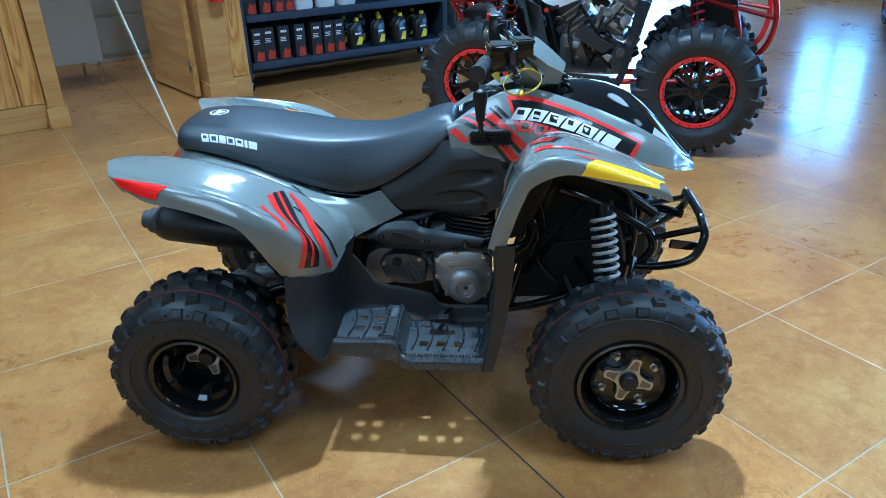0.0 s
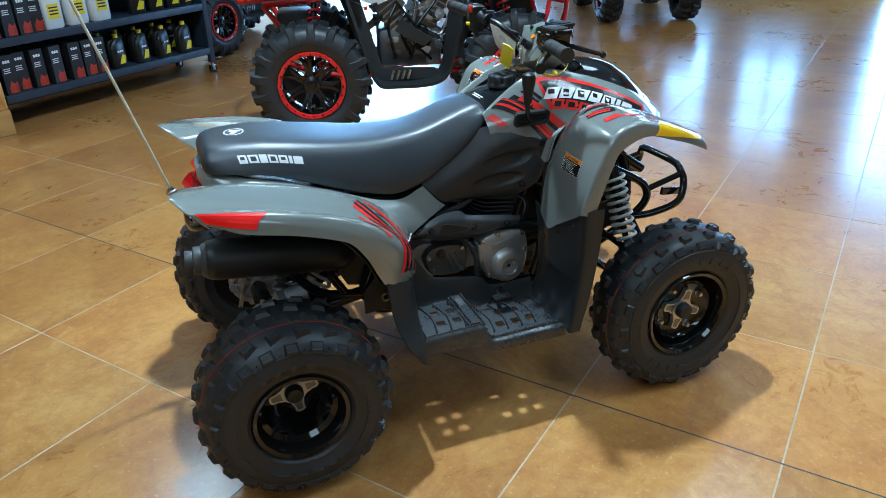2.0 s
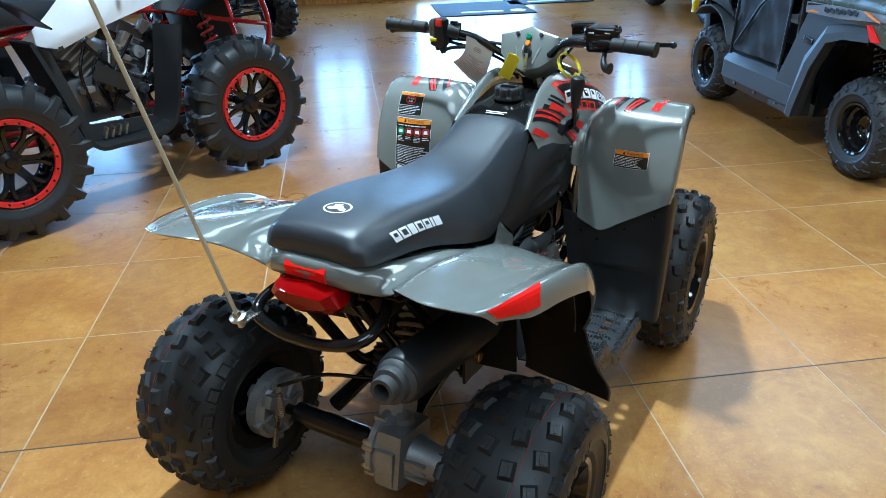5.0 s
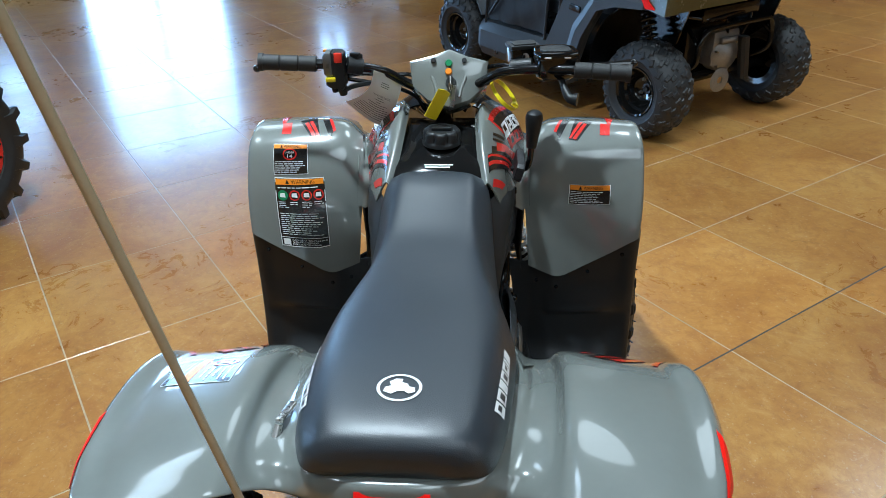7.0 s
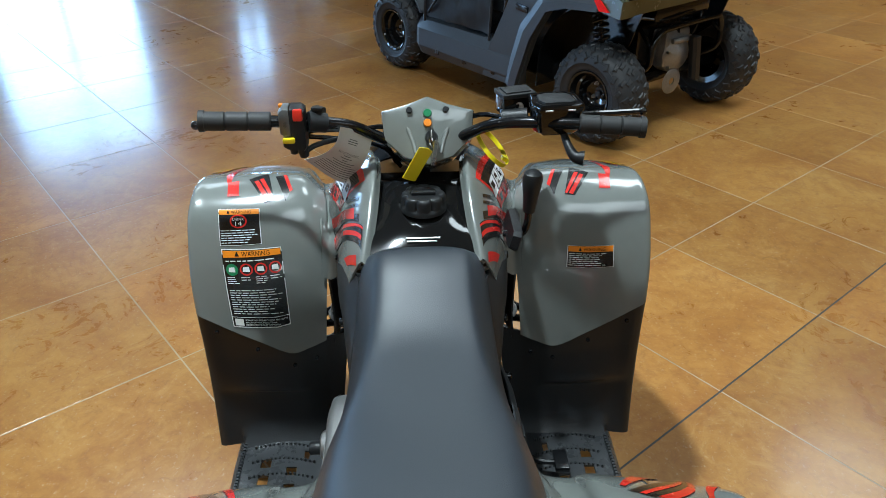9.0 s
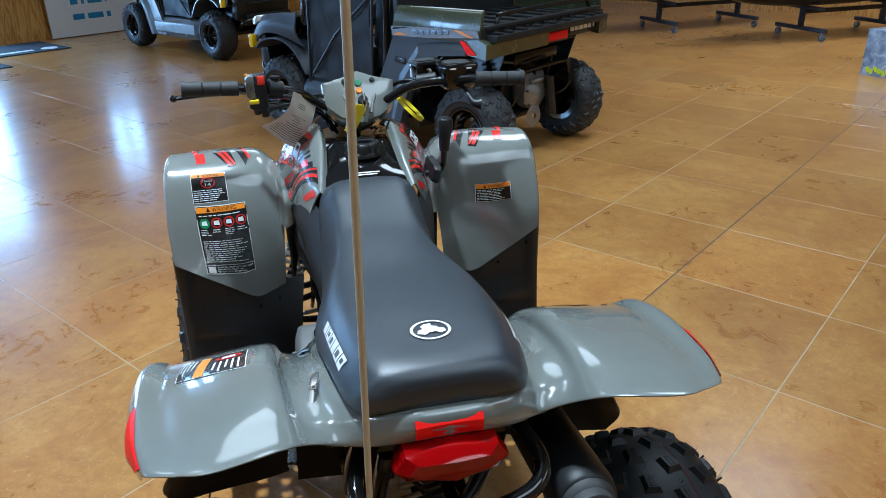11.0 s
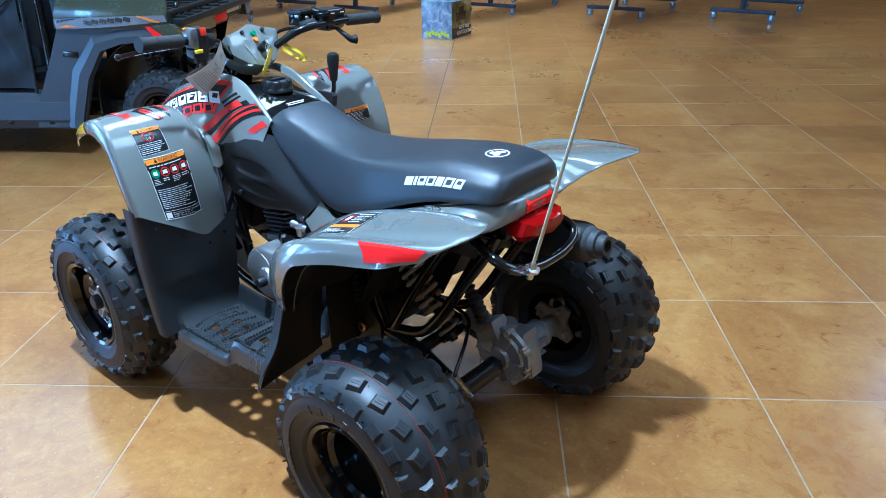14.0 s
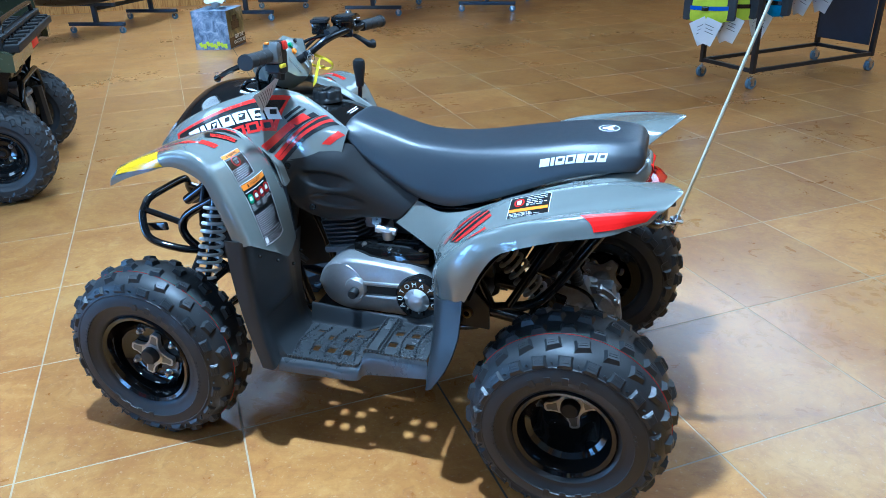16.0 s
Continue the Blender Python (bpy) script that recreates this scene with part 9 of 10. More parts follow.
        # hanging net door
        one("door_net", NET, c, "black net door", lambda b: add_sheet(b, [[V(0.50 - 0.60 * i / 12, s * (0.460 + 0.009 * math.sin(i * 1.7 + j * 0.9) + 0.007 * math.sin(i * 0.6 - j * 1.9)), 0.43 + (0.58 + 0.05 * i / 12) * j / 10) for j in range(11)] for i in range(13)], 0.003))
        for x0, x1 in ((0.50, 0.46), (-0.10, -0.14)):
            one("strap", NET, c, "", lambda b: add_tube(b, [(x0, s * 0.475, 0.40), (x1, s * 0.475, 1.0)], 0.009, 6))
        one("strap", NET, c, "", lambda b: add_tube(b, [(0.46, s * 0.476, 0.46), (0.2, s * 0.482, 0.74), (-0.12, s * 0.478, 0.98)], 0.008, 6))
        one("strap", NET, c, "", lambda b: add_tube(b, [(0.46, s * 0.476, 1.0), (0.2, s * 0.482, 1.01), (-0.12, s * 0.478, 1.02)], 0.009, 6))
        one("seat_back", VINYL, c, "black seat", lambda b: add_box(b, (-0.12, s * 0.20, 0.92), (0.14, 0.34, 0.56), pose(0, 0, 0, 0, -10, 0), 0.05))
        one("seat_base", VINYL, c, "black seat", lambda b: add_box(b, (0.10, s * 0.20, 0.60), (0.42, 0.34, 0.14), None, 0.04))
    one("hood", body, c, "", lambda b: add_sheet(b, surf([[(0.60, y, 0.86 - 0.2 * y * y) for y in (-0.42, -0.2, 0, 0.2, 0.42)], [(0.85, y, 0.84 - 0.25 * y * y) for y in (-0.42, -0.2, 0, 0.2, 0.42)], [(1.08, y, 0.78 - 0.3 * y * y) for y in (-0.40, -0.2, 0, 0.2, 0.40)], [(1.20, y, 0.66 - 0.3 * y * y) for y in (-0.36, -0.2, 0, 0.2, 0.36)]], 14, 16), 0.012))
    one("grille", BLACK_PLASTIC, c, "black grille", lambda b: (add_box(b, (1.17, 0, 0.55), (0.10, 0.70, 0.24), pose(0, 0, 0, 0, 8, 0), 0.03), add_box(b, (1.23, 0, 0.46), (0.06, 0.50, 0.06), None, 0.015), add_box(b, (1.24, 0, 0.60), (0.03, 0.46, 0.03), None, 0.01)))
    one("front_bumper", FRAME_BLACK, c, "", lambda b: add_tube(b, [(1.10, 0.30, 0.32), (1.27, 0.28, 0.42), (1.27, 0.0, 0.44), (1.27, -0.28, 0.42), (1.10, -0.30, 0.32)], 0.022, 10, 26))
    one("dash", BLACK_PLASTIC, c, "", lambda b: add_box(b, (0.56, 0, 0.86), (0.16, 0.82, 0.22), None, 0.04))
    one("steering_wheel", GRIP_RUBBER, c, "", lambda b: add_lathe(b, [(0.15 + 0.014 * math.cos(a), 0.014 * math.sin(a)) for a in [2 * math.pi * k / 10 for k in range(10)]], pose(0.36, 0.2, 0.98, 0, -60, 0), 28, True))
    one("bed_floor", BLACK_PLASTIC, c, "", lambda b: add_box(b, (-0.68, 0, 0.80), (0.78, 0.92, 0.04), None, 0.008))
    for k in range(9):
        one("bed_rib", BLACK_PLASTIC, c, "", lambda b: add_box(b, (-0.68, -0.40 + 0.10 * k, 0.826), (0.76, 0.03, 0.014), None, 0.004))
    one("bed_front", BLACK_PLASTIC, c, "", lambda b: add_box(b, (-0.31, 0, 0.92), (0.04, 0.90, 0.28), None, 0.01))
    widen(c, wide)
    h = 0.51 + wide
    gate = one("tailgate", BLACK_PLASTIC, c, "black ribbed tailgate", lambda b: (add_box(b, (-0.985, 0, 0.785), (0.03, 2 * h - 0.06, 0.15), None, 0.008), add_box(b, (-0.985, 0, 0.855), (0.05, 2 * h - 0.08, 0.022), None, 0.006), add_box(b, (-1.001, -h * 0.68, 0.785), (0.012, h * 0.62, 0.11), None, 0.004)))
    for k in range(9):
        one("rib", BLACK_PLASTIC, gate, "", lambda b: add_box(b, (-1.004, h * 0.80 - 0.098 * k * h / 0.66, 0.805), (0.014, 0.034, 0.070), None, 0.005))
    for k in range(7):
        one("mark", WHITE_PRINT, gate, "", lambda b: add_box(b, (-1.0085, -0.245 - 0.026 - 0.0527 * k, 0.768), (0.003, 0.042 if k != 5 else 0.016, 0.052), None, 0.0))
    for s in (1, -1):
        one("bed_corner", body, c, "", lambda b: add_loft(b, [[V(x, s * y, z) for x, z in ((-0.885, 0.79), (-0.895, 0.715), (-1.035, 0.695), (-1.040, 0.775), (-0.99, 0.80))] for y in (h - 0.10, h - 0.02, h + 0.002)]), 25)
    one("rear_valance", body, c, "", lambda b: add_loft(b, [[V(x, y, z) for x, z in ((-0.97, 0.778), (-1.035, 0.775), (-1.030, 0.698), (-0.97, 0.700))] for y in (h - 0.05, h * 0.5, 0.035)]), 25)
    lamp = one("tail_lamp", BLACK_PLASTIC, c, "tail lamp in a black housing", lambda b: add_box(b, (-1.00, -0.075, 0.742), (0.05, 0.25, 0.082), None, 0.008))
    one("lens", REFLECTOR, lamp, "red lens", lambda b: add_box(b, (-1.027, -0.075, 0.740), (0.012, 0.215, 0.050), None, 0.004))
    one("bed_rail", FRAME_BLACK, c, "black tube over the tailgate", lambda b: add_tube(b, [(-0.985, h - 0.15, 0.845), (-0.985, h - 0.18, 0.900), (-0.985, h - 0.26, 0.918), (-0.985, 0.26 - h, 0.918), (-0.985, 0.18 - h, 0.900), (-0.985, 0.15 - h, 0.845)], 0.014, 10, 40))
    one("rear_guard", FRAME_BLACK, c, "black rear guard bar", lambda b: (add_tube(b, [(-0.82, 0.27, 0.30), (-0.95, 0.28, 0.38), (-0.955, 0.27, 0.48), (-0.955, 0.21, 0.545), (-0.955, 0.10, 0.556), (-0.955, -0.24, 0.556), (-0.955, -0.31, 0.545), (-0.955, -0.34, 0.48), (-0.95, -0.33, 0.38), (-0.82, -0.31, 0.30)], 0.016, 10, 56), add_tube(b, [(-0.955, 0.27, 0.47), (-0.80, 0.25, 0.60)], 0.012, 8), add_tube(b, [(-0.955, -0.33, 0.47), (-0.80, -0.30, 0.60)], 0.012, 8)))
    cover = one("engine", DIRTY_CAST, c, "cast alloy engine behind the guard bar", lambda b: (add_lathe(b, [(0.0, 0.05), (0.035, 0.048), (0.050, 0.035), (0.080, 0.030), (0.098, 0.012), (0.104, -0.06), (0.0, -0.06)], pose(-0.90, -0.01, 0.385) @ basis((-1, 0.15, 0)), 28), add_box(b, (-0.86, -0.02, 0.42), (0.10, 0.22, 0.20), None, 0.03), add_tube(b, [(-0.93, 0.06, 0.47), (-0.95, 0.0, 0.475), (-0.93, -0.09, 0.47)], 0.016, 10, 12)))
    for k in range(6):
        a = k * math.pi / 3 + 0.3
        one("cover_bolt", BARE_STEEL, cover, "", lambda b: add_cyl(b, (-0.915, -0.01 + 0.088 * math.cos(a), 0.385 + 0.088 * math.sin(a)), (-0.932, -0.01 + 0.088 * math.cos(a), 0.385 + 0.088 * math.sin(a)), 0.007, seg=8))
    one("sprocket", DIRTY_CAST, c, "", lambda b: add_lathe(b, [(0.02, 0.004), (0.062, 0.004), (0.070, 0.0), (0.062, -0.004), (0.02, -0.004)], pose(-0.93, 0.02, 0.245) @ basis((-1, 0.1, 0)), 24, True))
    one("exhaust", BLACK_PLASTIC, c, "black exhaust shield", lambda b: add_loft(b, [[V(-0.990 + dx, -0.060 - 0.05 * f + y, 0.490 - 0.24 * f) for dx, y in ((0, 0.028), (-0.018, 0.018), (-0.018, -0.018), (0, -0.028), (0.03, -0.02), (0.03, 0.02))] for f in (0.0, 0.06, 0.5, 0.92, 1.0)]))
    for p in ([(-0.88, 0.30, 0.62), (-0.93, 0.16, 0.60), (-0.93, -0.05, 0.61), (-0.88, -0.28, 0.60)], [(-0.85, 0.20, 0.66), (-0.92, 0.05, 0.63), (-0.90, -0.02, 0.50)], [(-0.86, -0.20, 0.66), (-0.93, -0.16, 0.58), (-0.92, -0.12, 0.48)]):
        one("hose", FRAME_BLACK, c, "", lambda b: add_tube(b, p, 0.010, 8, 18))
    return c


olive_utv = utv(pose(3.590, -0.866, 0, 0, 0, 36.5), "olive and slate small utility vehicle with black net doors", OLIVE, SLATE, True, 0.15)
dark_utv = utv(pose(8.2, 0.92, 0, 0, 0, 216), "dark grey utility vehicle with a loose net door", MID_GREY, MID_GREY, False)

# ---------------------------------------------------------------- shop fittings
def caster(parent, p, mat=None, r=0.035):
    c = one("caster", BARE_STEEL, parent, "bright steel caster", lambda b: (add_box(b, V(*p) + V(0, 0, r * 1.7), (r * 1.1, r * 1.0, r * 0.5), None, 0.003), add_box(b, V(*p) + V(0, r * 0.45, r * 1.1), (r * 0.7, 0.004, r * 1.0), None, 0.001), add_box(b, V(*p) + V(0, -r * 0.45, r * 1.1), (r * 0.7, 0.004, r * 1.0), None, 0.001), add_cyl(b, V(*p) + V(0, 0, r * 1.9), V(*p) + V(0, 0, r * 2.4), 0.010)))
    one("caster_wheel", mat or FRAME_BLACK, c, "", lambda b: add_cyl(b, V(*p) + V(0, -r * 0.32, r), V(*p) + V(0, r * 0.32, r), r, seg=18))


shelf = thing("rolling_shelf", "dark blue steel shelf on casters, stocked with oil", "shelf", "", G)
U0, U1, VF, VB = 0.80, 2.68, 4.02, 4.50
for u in (U0, U1):
    for v in (VF + 0.02, VB - 0.02):
        one("post", RACK_BLUE, shelf, "", lambda b: add_box(b, (u, v, 0.98), (0.05, 0.04, 1.78), None, 0.004))
        caster(shelf, (u, v, 0.0))
    one("end_panel", RACK_BLUE, shelf, "", lambda b: add_box(b, (u, (VF + VB) / 2, 1.0), (0.012, VB - VF - 0.05, 1.7)))
for z in (0.205, 0.575, 0.95, 1.35, 1.75):
    one("board", RACK_BLUE, shelf, "", lambda b: (add_box(b, ((U0 + U1) / 2, (VF + VB) / 2, z), (U1 - U0 - 0.055, VB - VF, 0.022), None, 0.003), add_box(b, ((U0 + U1) / 2, VF - 0.004, z - 0.012), (U1 - U0 - 0.06, 0.012, 0.055), None, 0.003)))
one("kick_plate", RACK_BLUE, shelf, "", lambda b: add_box(b, ((U0 + U1) / 2, VB - 0.05, 0.12), (U1 - U0 - 0.1, 0.02, 0.12)))
one("back_panel", RACK_BLUE, shelf, "", lambda b: add_box(b, ((U0 + U1) / 2, VB + 0.01, 0.99), (U1 - U0, 0.012, 1.66)))

CARTON_RED = worn(material("rust_red_print", (0.35, 0.03, 0.015), 0.4), (0.36, 0.035, 0.015), 0.5, 40, 0.4, 0.05)


def carton(u, v, z, turn):
    c = thing("oil_carton", "black oil carton with white and red print", "carton", "oil cartons on the shelf", G @ pose(u, v, z, 0, 0, turn))
    one("box", CARTON_BLACK, c, "", lambda b: add_box(b, (0, 0, 0.132), (0.092, 0.155, 0.264), None, 0.002), 0)
    one("print_block", CARTON_RED, c, "", lambda b: add_plate(b, [V(-0.02, -0.0785, 0.01), V(0.044, -0.0785, 0.01), V(0.044, -0.0785, 0.085), V(0.020, -0.0785, 0.070), V(0.0, -0.0785, 0.095), V(-0.02, -0.0785, 0.05)], (0, -1, 0), 0.0008), 0)
    one("print_block", WHITE_PRINT, c, "", lambda b: [add_box(b, (-0.018 + 0.018 * k, -0.0783, 0.222), (0.015, 0.0010, 0.018), pose(0, 0, 0, 0, -12, 0)) for k in range(3)], 0)
    one("small_print", WHITE_PRINT, c, "", lambda b: [add_box(b, (-0.008, -0.0783, 0.175 - 0.013 * k), (0.05 - 0.008 * (k % 2), 0.0008, 0.006)) for k in range(3)], 0)
    return c


def bottle(u, v, z, turn):
    c = thing("oil_bottle", "black oil bottle with yellow cap and yellow label", "bottle", "oil bottles on the shelf", G @ pose(u, v, z, 0, 0, turn))
    prof = [(0.055, 0.0), (0.060, 0.01), (0.062, 0.12), (0.058, 0.17), (0.040, 0.21), (0.026, 0.225)]
    one("body", BOTTLE_BLACK, c, "", lambda b: add_loft(b, [[V(1.15 * r * math.copysign(abs(math.cos(a)) ** 0.55, math.cos(a)) + 0.02 * (h > 0.19), 0.72 * r * math.copysign(abs(math.sin(a)) ** 0.55, math.sin(a)), h) for a in [2 * math.pi * k / 20 for k in range(20)]] for r, h in prof]))
    one("handle", BOTTLE_BLACK, c, "", lambda b: add_tube(b, [(0.0, 0, 0.21), (-0.055, 0, 0.20), (-0.070, 0, 0.15), (-0.062, 0, 0.09)], 0.010, 8, 14))
    one("cap", YELLOW_TAG, c, "yellow cap", lambda b: add_lathe(b, [(0.0, 0.252), (0.018, 0.252), (0.020, 0.248), (0.020, 0.224)], pose(0.02, 0, 0), 18))
    one("print_block", YELLOW_TAG, c, "yellow label", lambda b: add_plate(b, [V(-0.025, -0.0462, 0.03), V(0.035, -0.0462, 0.03), V(0.048, -0.0462, 0.09), V(0.01, -0.0462, 0.10)], (0, -1, 0), 0.0008), 0)
    one("print_block", WHITE_PRINT, c, "", lambda b: [add_box(b, (-0.02 + 0.02 * k, -0.0462, 0.125), (0.016, 0.001, 0.014), pose(0, 0, 0, 0, -12, 0)) for k in range(3)], 0)
    return c


def jug(u, v, z, turn):
    c = thing("white_jug", "white plastic jug with yellow label", "jug", "white jugs on the shelf", G @ pose(u, v, z, 0, 0, turn))
    one("body", BOTTLE_WHITE, c, "", lambda b: add_loft(b, [[V(1.1 * r * math.copysign(abs(math.cos(a)) ** 0.5, math.cos(a)), 0.8 * r * math.copysign(abs(math.sin(a)) ** 0.5, math.sin(a)), h) for a in [2 * math.pi * k / 20 for k in range(20)]] for r, h in ((0.070, 0), (0.076, 0.012), (0.078, 0.19), (0.060, 0.25), (0.028, 0.28), (0.026, 0.30))]))
    one("print_block", YELLOW_TAG, c, "yellow label", lambda b: add_box(b, (0, -0.0625, 0.12), (0.09, 0.0014, 0.10)), 0)
    one("small_print", SIDE_PLASTIC, c, "", lambda b: [add_box(b, (0, -0.0635, 0.145 - 0.022 * k), (0.07, 0.001, 0.010)) for k in range(3)], 0)
    one("cap", YELLOW_TAG, c, "", lambda b: add_lathe(b, [(0.0, 0.325), (0.022, 0.325), (0.024, 0.31), (0.024, 0.295)], Matrix(), 16))
    return c


rnd = random.Random(11)
first = carton(0.90, 4.11, 0.217, 3)
for k, (u, v) in enumerate([(1.01, 4.14), (1.13, 4.12), (1.26, 4.115), (1.41, 4.10), (1.52, 4.105), (1.62, 4.11), (0.91, 4.30), (1.03, 4.32), (1.15, 4.30), (1.28, 4.30), (1.42, 4.29), (1.54, 4.29)]):
    copy_thing(first, G @ pose(u, v, 0.217, 0, 0, rnd.uniform(-7, 7)))
for u in (0.89, 1.0, 1.11, 1.21):
    copy_thing(first, G @ pose(u, 4.12, 0.587, 0, 0, rnd.uniform(-6, 6)))
b1 = bottle(1.80, 4.10, 0.217, 8)
for u, v in [(2.02, 4.10), (2.23, 4.09), (2.45, 4.09), (1.76, 4.27), (1.92, 4.27), (2.10, 4.28), (2.28, 4.27), (2.46, 4.27)]:
    copy_thing(b1, G @ pose(u, v, 0.217, 0, 0, rnd.uniform(-10, 14)))
for u in (2.08, 2.26, 2.43, 2.56):
    c = copy_thing(b1, G @ pose(u, 4.12, 0.587, 0, 0, rnd.uniform(-10, 10)))
j1 = jug(1.35, 4.13, 0.587, 4)
for u in (1.55, 1.74):
    copy_thing(j1, G @ pose(u, 4.13, 0.587, 0, 0, rnd.uniform(-6, 6)))

# boat racks with kayaks
def kayak_rack(x, y, turn, hull, label):
    r = thing("kayak_rack", "dark blue steel kayak rack on casters", "rack", "kayak racks", pose(x, y, 0, 0, 0, turn))
    for d in (0.0, -1.25):
        one("foot", RACK_BLUE, r, "", lambda b: add_box(b, (0, d, 0.115), (0.80, 0.055, 0.045), None, 0.004))
        one("post", RACK_BLUE, r, "", lambda b: add_box(b, (0, d, 0.24), (0.055, 0.05, 0.22), None, 0.004))
        one("saddle", RACK_BLUE, r, "", lambda b: add_box(b, (0, d, 0.355), (0.62, 0.05, 0.035), None, 0.004))
        for s in (1, -1):
            caster(r, (s * 0.36, d, 0.0), CASTER_BLUE, 0.042)
    one("stringer", RACK_BLACK, r, "", lambda b: add_box(b, (0, -0.625, 0.30), (0.04, 1.20, 0.05), None, 0.004))
    k = thing("kayak", label, "kayak", "kayaks on the racks", pose(x, y, 0, 0, 0, turn))
    secs = []
    for i in range(17):
        f = i / 16
        w = 0.38 * math.sin(math.pi * (0.03 + 0.94 * f)) ** 0.6
        rise = 0.20 * abs(2 * f - 1) ** 3
        yy = 1.35 - 3.2 * f
        secs.append([V(w * math.cos(a), yy, 0.372 + rise + 0.17 + (0.17 if math.sin(a) < 0 else 0.12) * math.sin(a)) for a in [2 * math.pi * j / 20 for j in range(20)]])
    one("hull", hull, k, "", lambda b: add_loft(b, secs))
    one("cockpit_rim", FRAME_BLACK, k, "", lambda b: add_tube(b, [V(0.24 * math.cos(a), -0.55 + 0.42 * math.sin(a) + 0.25, 0.672) for a in [2 * math.pi * j / 24 for j in range(25)]], 0.016, 8))
    return r


kayak_rack(7.62, -4.85, 6, BLACK_HULL, "black plastic kayak lying on a wheeled rack")
kayak_rack(6.43, -6.09, 5, BLACK_HULL, "black plastic kayak lying on a wheeled rack")
kayak_rack(4.98, -7.32, 5, BLACK_HULL, "black plastic kayak lying on a wheeled rack")
kayak_rack(3.34, -7.90, 6, YELLOW_HULL, "yellow plastic kayak lying on a wheeled rack")
kayak_rack(1.86, -8.45, 2, BLACK_HULL, "black plastic kayak lying on a wheeled rack")

# printed box with a ruffle of tissue
BOX_ART = material("printed_box_art", grey(0.3), 0.3, 0, 0.4)
fac = noise_tex(BOX_ART, 9, 5, 0.6, 1.0)
link(BOX_ART, ramp(BOX_ART, fac, [(0.30, (0.04, 0.06, 0.09)), (0.45, (0.14, 0.20, 0.30)), (0.58, (0.30, 0.38, 0.50)), (0.70, (0.55, 0.60, 0.66))]), bsdf(BOX_ART).inputs["Base Color"])
BOX_SCENE = material("printed_landscape", grey(0.3), 0.3, 0, 0.4)
fac = noise_tex(BOX_SCENE, 7, 5, 0.6, 0.6)
link(BOX_SCENE, ramp(BOX_SCENE, fac, [(0.32, (0.02, 0.025, 0.01)), (0.48, (0.10, 0.09, 0.03)), (0.60, (0.28, 0.22, 0.08)), (0.72, (0.45, 0.42, 0.36))]), bsdf(BOX_SCENE).inputs["Base Color"])
gift = thing("cardboard_box", "printed cardboard box with a tissue ruffle, standing on the floor", "box", "", pose(4.19, -5.44, 0, 0, 0, 10))
one("carton", BOX_ART, gift, "blue printed carton", lambda b: add_box(b, (0, 0, 0.205), (0.40, 0.46, 0.41), None, 0.004), 0)
one("print_panel", BOX_SCENE, gift, "", lambda b: add_box(b, (-0.2012, 0, 0.235), (0.002, 0.45, 0.34)), 0)
one("print_panel", BLACK_PRINT, gift, "", lambda b: add_box(b, (-0.2014, 0, 0.065), (0.002, 0.45, 0.11)), 0)
lettering("GIFT THE\nOUTDOORS", 0.058, pose(-0.2035, -0.05, 0.085, 90, 0, -90), WHITE_PRINT, gift)
one("vehicle_print", BLACK_PRINT, gift, "", lambda b: (add_box(b, (-0.2028, 0.02, 0.24), (0.001, 0.22, 0.09), None, 0.0), add_box(b, (-0.2028, 0.02, 0.31), (0.001, 0.12, 0.06), None, 0.0)), 0)
one("leaf_print", ACID, gift, "", lambda b: [add_box(b, (-0.15 + 0.04 * k, 0.2312, 0.04 + 0.012 * (k % 3)), (0.035, 0.001, 0.05), pose(0, 0, 0, 0, 30 * (k % 2), 0)) for k in range(8)], 0)
b = bmesh.new()
rows = []
for i in range(13):
    row = []
    for j in range(10):
        a = 2 * math.pi * i / 12
        r = 0.02 + 0.10 * (j / 9) ** 0.8
        row.append(V(r * math.cos(a), r * math.sin(a), 0.412 + 0.10 * math.sin(j / 9 * 2.4) + 0.022 * math.sin(i * 2.7 + j * 1.9)))
    rows.append(row)
add_sheet(b, rows, 0.001)
part("tissue", b, PAPER, gift, "crumpled white tissue")

# rack of life vests
vr = thing("vest_rack", "black steel rolling rack with a dark centre panel", "rack", "", pose(-1.619, -4.906, 0, 0, 0, 41.3))
L, W = 1.31, 0.55
for sx in (1, -1):
    for sy in (1, -1):
        one("post", RACK_BLACK, vr, "", lambda b: add_box(b, (sx * L / 2, sy * W / 2, 0.80), (0.035, 0.035, 1.36), None, 0.003))
        caster(vr, (sx * L / 2, sy * W / 2, 0.0), CASTER_BLUE, 0.045)
    one("rail", RACK_BLACK, vr, "", lambda b: add_box(b, (sx * L / 2, 0, 0.14), (0.03, W, 0.03), None, 0.003))
    one("rail", RACK_BLACK, vr, "", lambda b: add_box(b, (sx * L / 2, 0, 1.46), (0.03, W, 0.03), None, 0.003))
for sy in (1, -1):
    one("rail", RACK_BLACK, vr, "", lambda b: add_box(b, (0, sy * W / 2, 0.14), (L, 0.03, 0.03), None, 0.003))
    one("rail", RACK_BLACK, vr, "", lambda b: add_box(b, (0, sy * W / 2, 1.46), (L, 0.03, 0.03), None, 0.003))
one("centre_panel", RACK_BLUE, vr, "dark blue centre panel", lambda b: add_box(b, (-L / 2 + 0.03, 0, 0.83), (0.02, W - 0.04, 1.24), None, 0.003), 0)


